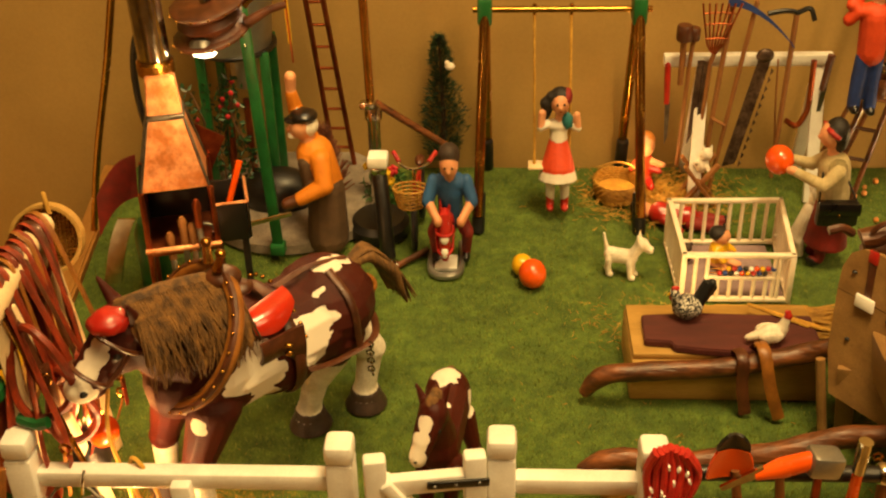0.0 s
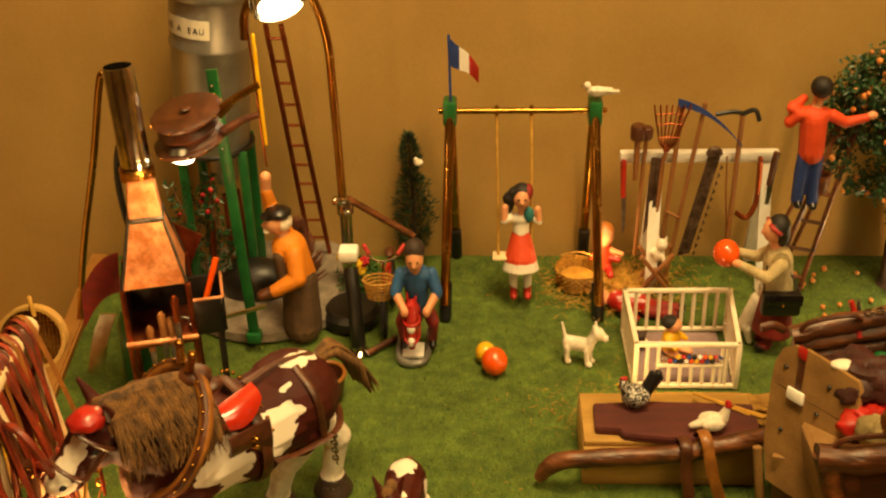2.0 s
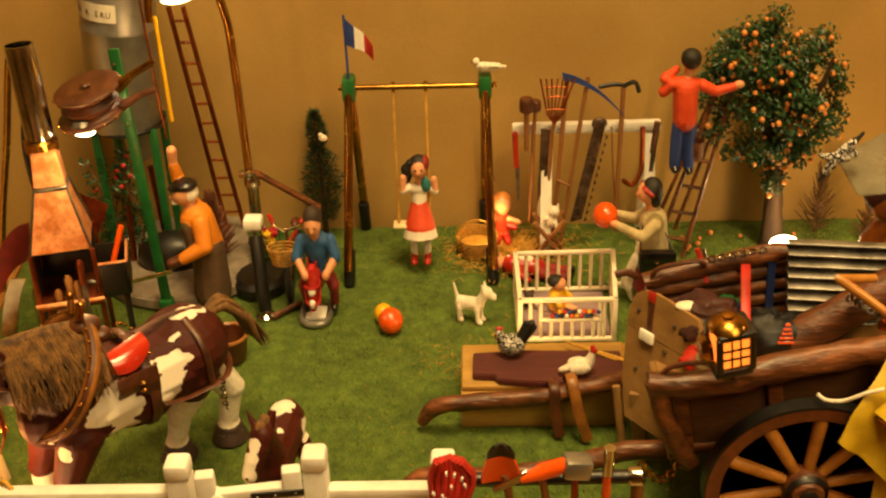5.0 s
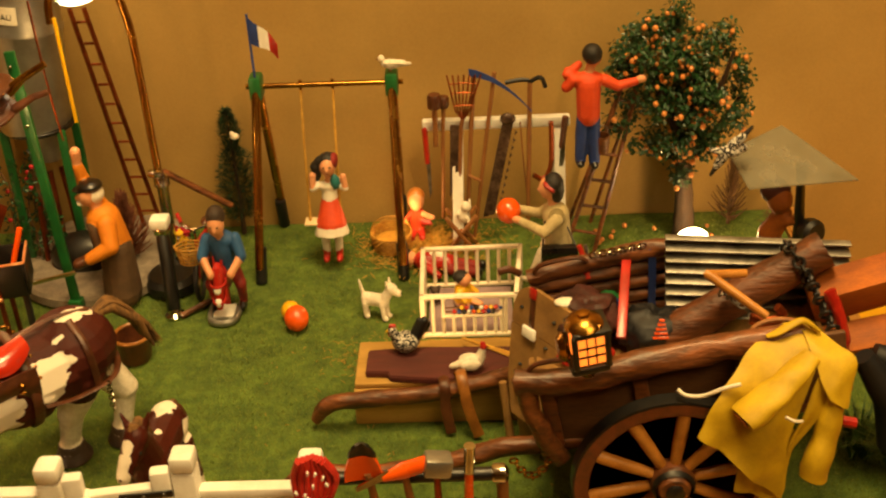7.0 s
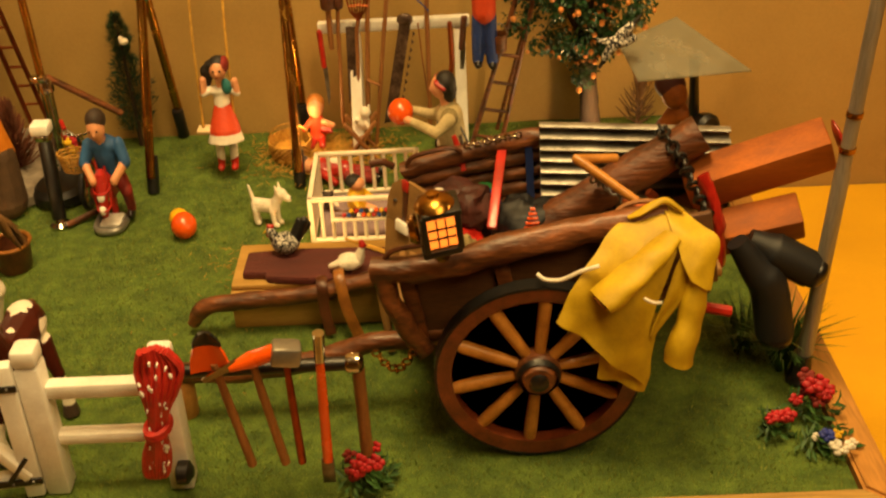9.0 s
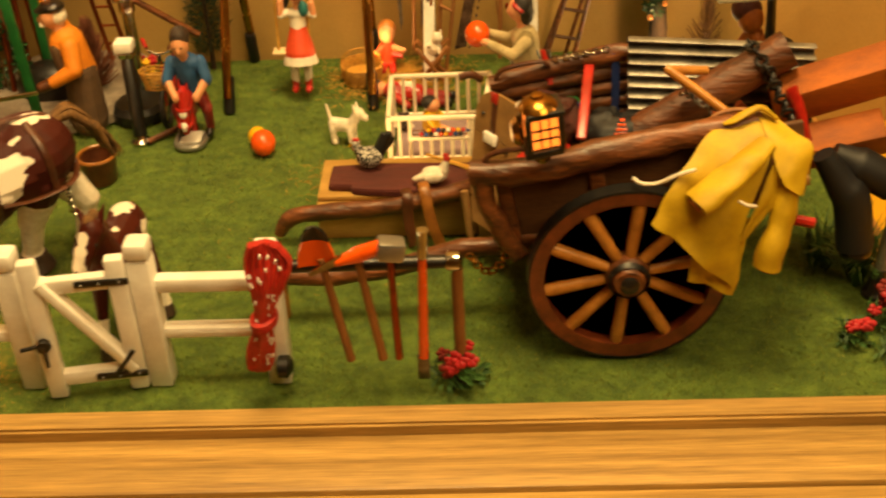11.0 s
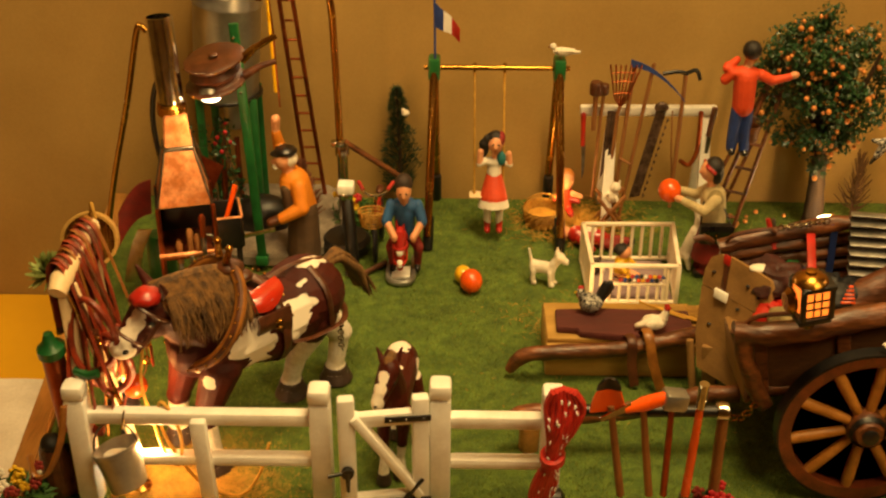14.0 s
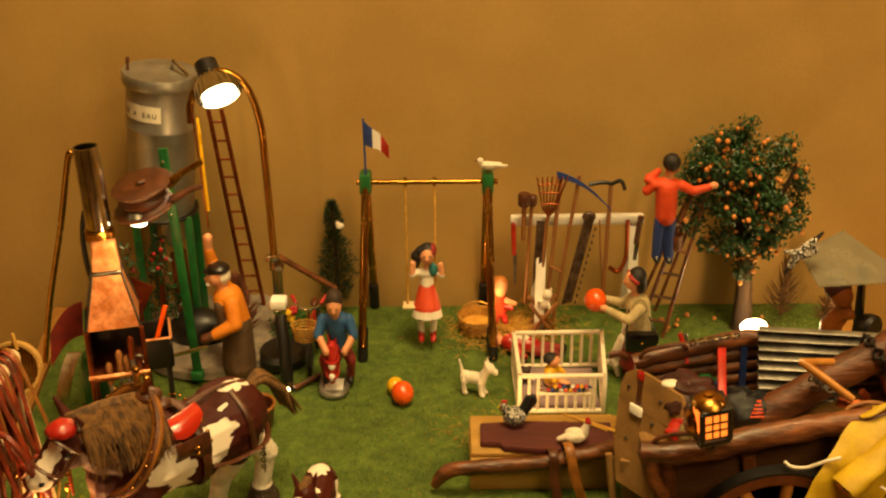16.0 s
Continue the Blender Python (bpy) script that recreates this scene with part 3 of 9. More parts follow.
# girl on the swing
gx, gy = (RX0 + RX1) / 2 + 0.004, RY
figure("doll", [
    cap((0, 0, 0.066), (0, 0.004, 0.100), 0.0125, 0.0105, 1), egg((0, 0.002, 0.106), (0.015, 0.009, 0.008), 1),
    cap((0, 0.002, 0.110), (0, 0.000, 0.120), 0.0045, 0.0045, 2),
    egg((0.001, -0.002, 0.134), (0.0105, 0.0105, 0.0125), 2), egg((0.001, 0.005, 0.138), (0.0140, 0.0125, 0.0140), 3), egg((0.010, 0.004, 0.141), (0.0055, 0.0115, 0.0100), 7), cap((-0.010, 0.004, 0.140), (-0.016, 0.006, 0.118), 0.007, 0.006, 3),
    egg((-0.014, 0.004, 0.132), (0.010, 0.007, 0.009), 3), egg((0.010, -0.004, 0.114), (0.006, 0.005, 0.011), 4),
    egg((0.001, -0.0128, 0.133), 0.002, 2), egg((-0.0035, -0.0118, 0.1375), (0.0016, 0.0012, 0.0013), 3), egg((0.0055, -0.0118, 0.1375), (0.0016, 0.0012, 0.0013), 3), egg((0.001, -0.0122, 0.1285), (0.0022, 0.001, 0.0009), 8),
    cap((-0.013, 0.002, 0.107), (-0.022, -0.002, 0.104), 0.005, 0.0045, 1), cap((-0.022, -0.002, 0.104), (-0.021, 0.0, 0.122), 0.0042, 0.0045, 2),
    cap((0.014, 0.002, 0.107), (0.023, -0.003, 0.104), 0.005, 0.0045, 1), cap((0.023, -0.003, 0.104), (0.021, -0.001, 0.120), 0.0042, 0.0045, 2),
    cone((0, 0.003, 0.084), (0, -0.004, 0.054), 0.0125, 0.0212, 5),
    cone((0, -0.004, 0.0535), (0, -0.007, 0.040), 0.0205, 0.0245, 6),
    cap((-0.009, -0.010, 0.036), (-0.009, -0.013, 0.012), 0.0062, 0.0052, 8), cap((0.009, -0.010, 0.036), (0.009, -0.013, 0.012), 0.0062, 0.0052, 8),
    egg((-0.009, -0.017, 0.0085), (0.0052, 0.0088, 0.0048), 8), egg((0.009, -0.017, 0.0085), (0.0052, 0.0088, 0.0048), 8),
], [M_apron, M_blouse, M_skin, M_hair, M_teal, M_skirt, M_blouse, M_crimson, M_red], (gx, gy, 0.010), "painted girl figure in white blouse, orange apron and red boots", "doll", "painted figures")

# ---- water tank ----
TX, TY = -0.173, 1.135
tank = thing("water_tank", (TX, TY, 0), "grey zinc water tank with lid on green legs", "water tank")
bm = bmesh.new()
lathe(bm, [(0.0, 0.186), (0.040, 0.186), (0.0470, 0.188), (0.0495, 0.193), (0.0500, 0.312), (0.0518, 0.3145), (0.0518, 0.3175), (0.0500, 0.320), (0.0500, 0.370), (0.0500, 0.376)], 48, 0, (TX, TY, 0))
drum = part("drum", bm, M_zinc, tank)
bm = bmesh.new()
lathe(bm, [(0.0485, 0.1885), (0.0502, 0.1900), (0.0502, 0.1925), (0.0494, 0.1935)], 48, 0, (TX, TY, 0))
part("bottom_rim", bm, M_black_iron, tank, "dark bottom rim")
bm = bmesh.new()
lathe(bm, [(0.0, 0.142), (0.014, 0.143), (0.017, 0.147), (0.019, 0.187)], 24, 0, (TX + 0.006, TY, 0))
part("outlet", bm, M_zinc, tank)
bm = bmesh.new()
lathe(bm, [(0.0545, 0.371), (0.0560, 0.373), (0.0560, 0.384), (0.0545, 0.387), (0.040, 0.388), (0.0, 0.389)], 48, 0, (TX, TY, 0))
lid = part("lid", bm, M_zinc, tank)
bm = bmesh.new()
lathe(bm, [(0.0022, 0.0), (0.0022, 0.010), (0.003, 0.011), (0.003, 0.017), (0.0015, 0.019)], 10, 0, (TX - 0.044, TY - 0.014, 0.386))
part("knob", bm, M_leather, lid)
bm = bmesh.new()
tube(bm, [(TX + 0.014, TY + 0.01, 0.389), (TX + 0.020, TY, 0.402), (TX + 0.045, TY - 0.02, 0.392)], 0.003, 8)
part("hinge", bm, M_chrome, lid)
for dx, dy in ((-0.042, -0.028), (0.040, -0.030), (-0.035, 0.034), (0.036, 0.034)):
    bm = bmesh.new()
    box(bm, (TX + dx, TY + dy, 0.100), (0.012, 0.005, 0.185), None, 0, 0.001)
    part("leg", bm, M_green, tank)
bm = bmesh.new()
lathe(bm, [(0.119, 0.0005), (0.125, 0.003), (0.125, 0.014), (0.121, 0.018), (0.0, 0.0185)], 56, 0, (-0.112, 1.120, 0))
part("base", bm, M_stone, tank, "round grey stone base")
for dx, dy in ((0.012, -0.03), (0.03, -0.012), (-0.015, -0.038)):
    bm = bmesh.new()
    rod(bm, (TX + dx, TY + dy, 0.018), (TX + dx * 0.7, TY + dy * 0.7, 0.135), 0.0042, None, 10)
    part("pipe", bm, M_copper_dull, tank)
bm = bmesh.new()
ball(bm, (TX + 0.045, TY - 0.045, 0.030), (0.050, 0.032, 0.030), None, 0, 18, 10)
part("dark_stone", bm, M_black_iron, tank, "dark rounded stone at its foot")
# label on the drum
bm = bmesh.new()
A0, A1 = radians(-178), radians(-76)
cloth(bm, lambda u, v: (TX + 0.0508 * math.cos(A0 + (A1 - A0) * u), TY + 0.0508 * math.sin(A0 + (A1 - A0) * u), 0.3315 + 0.021 * v), 20, 2, 0.0006)
label_part = part("label", bm, M_paper, tank, "white label with black letters")
WORDS = "IR A EAU"
for k, ch in enumerate(WORDS):
    if ch == " ":
        continue
    cu = bpy.data.curves.new("letter", "FONT")
    cu.body, cu.size, cu.extrude, cu.align_x = ch, 0.0100, 0.0001, "CENTER"
    tmp = new("letter", cu)
    me = bpy.data.meshes.new_from_object(tmp.evaluated_get(bpy.context.evaluated_depsgraph_get()))
    bpy.data.objects.remove(tmp)
    me.materials.clear()
    me.materials.append(M_ink)
    a = A1 - radians(11) - (len(WORDS) - 1 - k) * radians(8.6)
    ob = new("letter", me)
    ob.parent = label_part
    ob.matrix_parent_inverse = place_of(label_part).inverted()
    ob.matrix_basis = Matrix.Translation((TX + 0.0515 * math.cos(a), TY + 0.0515 * math.sin(a), 0.3375)) @ (turn(90, 0, math.degrees(a) + 90)).to_4x4()
lean = Matrix.Translation((TX, TY, 0.25)) @ turn(0, 6, 0).to_4x4() @ Matrix.Translation((-TX, -TY, -0.25))
for ob in (drum, lid, label_part):
    ob.matrix_basis = lean @ ob.matrix_basis
# yellow gauge rod and tall green bar in front of the tank
bm = bmesh.new()
rod(bm, (-0.092, 1.06, 0.345), (-0.088, 1.055, 0.222), 0.0026, None, 8)
part("gauge_rod", bm, M_lemon, tank)

# ladder leaning on the tank
ladder = thing("ladder", (-0.085, 1.16, 0), "narrow brass ladder leaning against the water tank", "ladder")
for x in (0, 0.017):
    bm = bmesh.new()
    rod(bm, (-0.100 + x, 1.078, 0.337), (-0.088 + x * 1.4, 1.160, 0.018), 0.0030, None, 8)
    part("rail", bm, M_copper_dull, ladder)
for k in range(11):
    s = (k + 0.6) / 11.5
    p = Vector((-0.100, 1.078, 0.337)).lerp(Vector((-0.088, 1.160, 0.018)), s)
    bm = bmesh.new()
    rod(bm, p, p + Vector((0.017 * (1 + 0.4 * s), 0, 0)), 0.0016, None, 6)
    part("rung", bm, M_copper_dull, ladder)

# ---- arched lamp over the tank ----
arch_lamp = thing("arched_lamp", (-0.04, 1.058, 0), "tall arched brass lamp on a chrome tube", "lamp")
bm = bmesh.new()
tube(bm, smooth_path([(-0.041, 1.058, 0.125), (-0.043, 1.058, 0.25), (-0.046, 1.058, 0.32), (-0.060, 1.058, 0.368), (-0.085, 1.058, 0.385), (-0.108, 1.058, 0.372), (-0.122, 1.058, 0.345), (-0.124, 1.056, 0.318)], 6), 0.0042, 12)
part("arch", bm, M_brass, arch_lamp)
bm = bmesh.new()
lathe(bm, [(0.0075, -0.012), (0.0075, 0.004), (0.0062, 0.005), (0.0062, 0.108), (0.0085, 0.110), (0.0085, 0.124), (0.006, 0.128)], 16, 0, (-0.039, 1.058, 0.0))
part("stand", bm, M_chrome, arch_lamp)
bm = bmesh.new()
box(bm, (-0.043, 1.054, 0.128), (0.016, 0.010, 0.008), None, 0, 0.002)
part("clamp", bm, M_chrome, arch_lamp)
tilt = Vector((-0.42, 0.72, 0.55)).to_track_quat("Z", "Y").to_matrix()
LP = Vector((-0.090, 1.052, 0.365))
bm = bmesh.new()
lathe(bm, [(0.010, 0.022), (0.016, 0.016), (0.023, 0.004), (0.025, -0.012), (0.0235, -0.0125), (0.020, 0.004), (0.010, 0.016)][::-1], 28, 0, LP, tilt)
part("shade", bm, M_chrome, arch_lamp, "ribbed silver shade")
for k in range(20):
    a = 2 * math.pi * k / 20
    bm = bmesh.new()
    p = [LP + tilt @ Vector((r * math.cos(a), r * math.sin(a), z)) for r, z in ((0.0168, 0.016), (0.0238, 0.004), (0.0256, -0.011))]
    tube(bm, p, 0.0011, 5)
    part("shade_rib", bm, M_chrome, arch_lamp)
bm = bmesh.new()
ball(bm, LP + tilt @ Vector((0, 0, -0.010)), (0.0195, 0.0195, 0.011), tilt, 0, 20, 12)
part("bulb", bm, M_glow_white, arch_lamp, "glowing white bulb")
bm = bmesh.new()
lathe(bm, [(0.008, 0.020), (0.013, 0.022), (0.013, 0.040), (0.007, 0.044)], 16, 0, LP, tilt)
part("socket", bm, M_rubber, arch_lamp)
bm = bmesh.new()
rod(bm, (-0.036, 1.058, 0.128), (0.028, 1.078, 0.066), 0.0038, None, 10)
part("brace", bm, M_brown, arch_lamp)
refit([arch_lamp], (0.021, 0, 0.012))

# ---- forge ----
forge = thing("forge", (-0.185, 0.90, 0), "copper blacksmith forge with hood, chrome chimney and open hearth", "forge")
FX, FY = -0.185, 0.90
bm = bmesh.new()
lathe(bm, [(0.0150, 0.0), (0.0150, 0.096), (0.0136, 0.096), (0.0136, 0.07), (0.0, 0.07)], 28, 0, (FX - 0.002, FY + 0.008, 0.262), turn(-4, -2, 0))
part("chimney", bm, M_chrome, forge, "polished chrome chimney tube")
bm = bmesh.new()
lathe(bm, [(0.0155, -0.006), (0.0175, -0.004), (0.0175, 0.006), (0.0155, 0.008)], 24, 0, (FX - 0.002, FY + 0.006, 0.258))
part("collar", bm, M_brass, forge)
def frustum(bm, z0, a0, b0, z1, a1, b1, c=(FX, FY), mi=0):
    lo = [bm.verts.new((c[0] + sx * a0, c[1] + sy * b0, z0)) for sx, sy in ((-1, -1), (1, -1), (1, 1), (-1, 1))]
    hi = [bm.verts.new((c[0] + sx * a1, c[1] + sy * b1, z1)) for sx, sy in ((-1, -1), (1, -1), (1, 1), (-1, 1))]
    for k in range(4):
        bm.faces.new((lo[k], lo[(k + 1) % 4], hi[(k + 1) % 4], hi[k])).material_index = mi
    bm.faces.new(hi), bm.faces.new(lo[::-1])
bm = bmesh.new()
frustum(bm, 0.221, 0.0165, 0.015, 0.257, 0.0130, 0.013)
bmesh.ops.bevel(bm, geom=list(bm.edges), offset=0.0015, segments=2, affect="EDGES")
part("neck", bm, M_copper, forge)
bm = bmesh.new()
box(bm, (FX, FY, 0.2195), (0.036, 0.033, 0.005), None, 0, 0.002)
part("neck_band", bm, M_steel, forge)
bm = bmesh.new()
frustum(bm, 0.158, 0.0310, 0.030, 0.217, 0.0165, 0.016)
bmesh.ops.subdivide_edges(bm, edges=list(bm.edges), cuts=5, use_grid_fill=True)
for v in bm.verts:
    v.co += Vector((noise.noise(v.co * 60), noise.noise(v.co * 60 + Vector((7, 0, 0))), 0)) * 0.0012
part("hood", bm, M_copper, forge, "hammered copper hood")
for sx in (-1, 1):
    for sy in (-1, 1):
        bm = bmesh.new()
        rod(bm, (FX + sx * 0.0315, FY + sy * 0.0305, 0.159), (FX + sx * 0.0172, FY + sy * 0.0162, 0.218), 0.0014, None, 8)
        part("hood_seam", bm, M_steel, forge)
        bm = bmesh.new()
        rod(bm, (FX + sx * 0.034, FY + sy * 0.031, 0.0), (FX + sx * 0.032, FY + sy * 0.031, 0.158), 0.003, None, 8)
        part("leg", bm, M_copper_dull, forge)
bm = bmesh.new()
box(bm, (FX, FY + 0.030, 0.116), (0.064, 0.003, 0.084), None, 0, 0.0005)
box(bm, (FX - 0.033, FY, 0.116), (0.003, 0.056, 0.084), None, 0, 0.0005)
part("fire_box", bm, M_dark_hollow, forge, "dark firebox")
bm = bmesh.new()
box(bm, (FX, FY, 0.098), (0.070, 0.066, 0.007), None, 0, 0.002)
part("hearth", bm, M_copper_dull, forge)
bm = bmesh.new()
rod(bm, (FX - 0.036, FY - 0.036, 0.103), (FX + 0.036, FY - 0.036, 0.103), 0.0026, None, 10)
part("front_rail", bm, M_copper, forge)
for x0, y0, x1, y1 in ((-0.022, -0.030, 0.013, -0.030), (0.013, -0.030, 0.013, 0.018)):
    bm = bmesh.new()
    rod(bm, (FX + 0.052 + x0, FY + y0, 0.1385), (FX + 0.052 + x1, FY + y1, 0.1385), 0.0016, None, 6)
    part("tray_rim", bm, M_copper, forge)
# side tray with lit coals
bm = bmesh.new()
TXc = FX + 0.047
for s, c in (((0.032, 0.0025, 0.036), (TXc, FY + 0.018, 0.120)), ((0.032, 0.0025, 0.036), (TXc, FY - 0.030, 0.120)), ((0.0025, 0.05, 0.036), (TXc + 0.018, FY - 0.006, 0.120)), ((0.034, 0.05, 0.003), (TXc, FY - 0.006, 0.102))):
    box(bm, c, s, None, 0, 0.0006)
part("coal_tray", bm, M_black_iron, forge, "open dark coal tray")
bm = bmesh.new()
box(bm, (TXc + 0.012, FY - 0.025, 0.051), (0.007, 0.007, 0.102), None, 0, 0.001)
part("tray_leg", bm, M_black_iron, forge)
for k in range(26):
    bm = bmesh.new()
    p = (TXc + random.uniform(-0.013, 0.013), FY - 0.006 + random.uniform(-0.018, 0.018), 0.108 + random.uniform(0, 0.006))
    ball(bm, p, (0.004, 0.0036, 0.003), turn(random.random() * 90, 0, random.random() * 90), 0, 7, 5)
    part("coal", bm, M_black_iron, forge)
bm = bmesh.new()
rod(bm, (TXc - 0.002, FY + 0.005, 0.112), (TXc + 0.016, FY + 0.012, 0.158), 0.0032, None, 8)
part("poker", bm, M_orange, forge, "red-hot iron bar")
# copper plate and red plate behind the hood
bm = bmesh.new()
slab(bm, [(-0.178, 0.934, 0.200), (-0.133, 0.934, 0.173), (-0.166, 0.934, 0.112), (-0.186, 0.934, 0.105)], (0, 1, 0), 0.002)
part("back_plate", bm, M_copper_dull, forge, "dull copper side plate")
bm = bmesh.new()
cloth(bm, lambda u, v: (-0.222 - 0.044 * u - 0.004 * v, 0.938, 0.163 - 0.038 * u - 0.042 * v + 0.010 * math.sin(3.1 * u)), 10, 6, 0.003)
part("side_shield", bm, M_crimson, forge, "dark red side shield")
turned = Matrix.Translation((FX, FY, 0)) @ turn(0, 0, 15).to_4x4() @ Matrix.Translation((-FX, -FY, 0))
forge.matrix_basis = turned @ forge.matrix_basis
# bellows over the forge
bellows = thing("bellows", (-0.19, 0.93, 0.235), "brown leather bellows with brass nails and a nozzle", "bellows")
BC = Vector((-0.174, 0.935, 0.250))
for dz, m, nm in ((0.013, M_leather, "top_board"), (-0.013, M_leather, "bottom_board")):
    bm = bmesh.new()
    lathe(bm, [(0.0, -0.003), (0.032, -0.003), (0.035, -0.001), (0.035, 0.001), (0.032, 0.003), (0.0, 0.003)], 28, 0, BC + Vector((0, 0, dz)), turn(8, -8, 0))
    b = part(nm, bm, m, bellows)
    for k in range(14):
        a = 2 * math.pi * k / 14
        bm = bmesh.new()
        ball(bm, BC + Vector((0, 0, dz)) + turn(8, -8, 0) @ Vector((0.0352 * math.cos(a), 0.0352 * math.sin(a), 0)), 0.0013, None, 0, 8, 6)
        part("nail", bm, M_brass, b)
bm = bmesh.new()
lathe(bm, [(0.032, -0.011), (0.025, -0.006), (0.030, 0.0), (0.025, 0.006), (0.032, 0.011)], 28, 0, BC, turn(8, -8, 0))
part("leather_fold", bm, M_leather, bellows)
bm = bmesh.new()
ball(bm, BC + Vector((0, -0.004, 0.019)), (0.006, 0.006, 0.002), None, 0, 10, 6)
part("valve", bm, M_leather, bellows)
bm = bmesh.new()
tube(bm, [(-0.144, 0.935, 0.262), (-0.128, 0.94, 0.274), (-0.104, 0.945, 0.286)], [0.006, 0.004, 0.0035], 10)
part("nozzle", bm, M_brass, bellows)
bm = bmesh.new()
tube(bm, [(-0.142, 0.935, 0.244), (-0.122, 0.94, 0.254), (-0.106, 0.943, 0.258)], [0.005, 0.0035, 0.003], 10)
part("arm", bm, M_leather, bellows)
bm = bmesh.new()
tube(bm, smooth_path([(-0.107, 0.945, 0.286), (-0.110, 0.95, 0.32), (-0.1125, 0.955, 0.345)]) , 0.0012, 6)
tube(bm, [(-0.107, 0.945, 0.286), (-0.107, 0.95, 0.24), (-0.107, 0.957, 0.200)], 0.0011, 6)
part("pull_chain", bm, M_copper_dull, bellows)
bm = bmesh.new()
box(bm, (-0.157, 1.0, 0.128), (0.0115, 0.005, 0.305), turn(0, -2.5, 0), 0, 0.001)
post = part("post", bm, M_green, bellows, "green painted upright bar")
for z in (0.300, 0.262, 0.235):
    bm = bmesh.new()
    ball(bm, (-0.1645 + (0.31 - z) * 0.05, 0.9965, z - 0.035), 0.002, None, 0, 8, 6)
    part("screw", bm, M_chrome, post)
bm = bmesh.new()
box(bm, (-0.151, 1.0, -0.019), (0.016, 0.014, 0.012), None, 0, 0.002)
part("post_foot", bm, M_green, bellows)
refit([bellows], (0.038, 0, 0.042))
# small lamp under the bellows
forge_lamp = thing("forge_lamp", (-0.186, 0.9, 0.226), "small lit lamp fixed under the bellows", "lamp")
bm = bmesh.new()
lathe(bm, [(0.013, 0.0), (0.012, 0.006), (0.005, 0.012), (0.0, 0.013)], 18, 0, (-0.186, 0.900, 0.2285), turn(-30, 0, 0))
part("shade", bm, M_steel, forge_lamp)
bm = bmesh.new()
ball(bm, (-0.186, 0.899, 0.2275), (0.0115, 0.0115, 0.005), turn(-30, 0, 0), 0, 16, 8)
part("bulb", bm, M_glow_white, forge_lamp, "glowing bulb")
refit([forge_lamp], (0.037, 0.02, 0.034))
# brass tube and black hose by the chimney
bm = bmesh.new()
tube(bm, smooth_path([(-0.200, 0.930, 0.345), (-0.207, 0.932, 0.350), (-0.215, 0.934, 0.340), (-0.245, 0.95, 0.24), (-0.285, 0.97, 0.12), (-0.322, 1.0, 0.0)], 6), 0.0042, 10)
solid("brass_pipe", bm, M_brass, (0, 0, 0), "bent brass pipe from the chimney to the ground", "pipe")
bm = bmesh.new()
tube(bm, smooth_path([(-0.196, 0.925, 0.282), (-0.212, 0.93, 0.272), (-0.222, 0.935, 0.24), (-0.224, 0.94, 0.20), (-0.216, 0.935, 0.165)], 6), 0.0032, 8)
solid("black_hose", bm, M_rubber, (0, 0, 0), "black rubber hose behind the forge", "hose")

# tools hanging on the forge rail
for k, (x, m1, ln) in enumerate(((-0.176, M_handle, 0.034), (-0.168, M_handle, 0.036), (-0.190, M_handle, 0.03), (-0.160, M_copper_dull, 0.05))):
    tool = thing("hand_tool", (x, FY - 0.043, 0.04), "small forge tool with a turned wooden handle", "hand tool", "forge tools")
    bm = bmesh.new()
    z1 = (0.128, 0.122, 0.112, 0.146)[k]
    tube(bm, [(x, FY - 0.043, z1), (x, FY - 0.043, z1 - 0.004), (x, FY - 0.043, z1 - 0.015), (x, FY - 0.043, z1 - 0.026)], [0.002, 0.0042, 0.0034, 0.0038], 10)
    part("handle", bm, m1, tool)
    bm = bmesh.new()
    box(bm, (x, FY - 0.043, z1 - 0.026 - ln * 0.35), (0.006, 0.002, ln * 0.7), None, 0, 0.0008)
    part("blade", bm, M_steel, tool)
# strap plate and green cylinder beside the forge
bm = bmesh.new()
cloth(bm, lambda u, v: (-0.232 + 0.016 * u - 0.024 * v, 0.850, 0.130 - 0.066 * v + 0.008 * math.sin(3 * v)), 4, 10, 0.002)
solid("steel_plate", bm, M_chrome, (0, 0, 0), "bent worn steel blade leaning beside the forge", "steel plate")
bm = bmesh.new()
lathe(bm, [(0.016, 0.0), (0.017, 0.002), (0.017, 0.07), (0.012, 0.082), (0.0, 0.084)], 20)
solid("gas_bottle", bm, M_green, (-0.236, 0.925, 0.0), "green gas bottle behind the forge", "bottle")

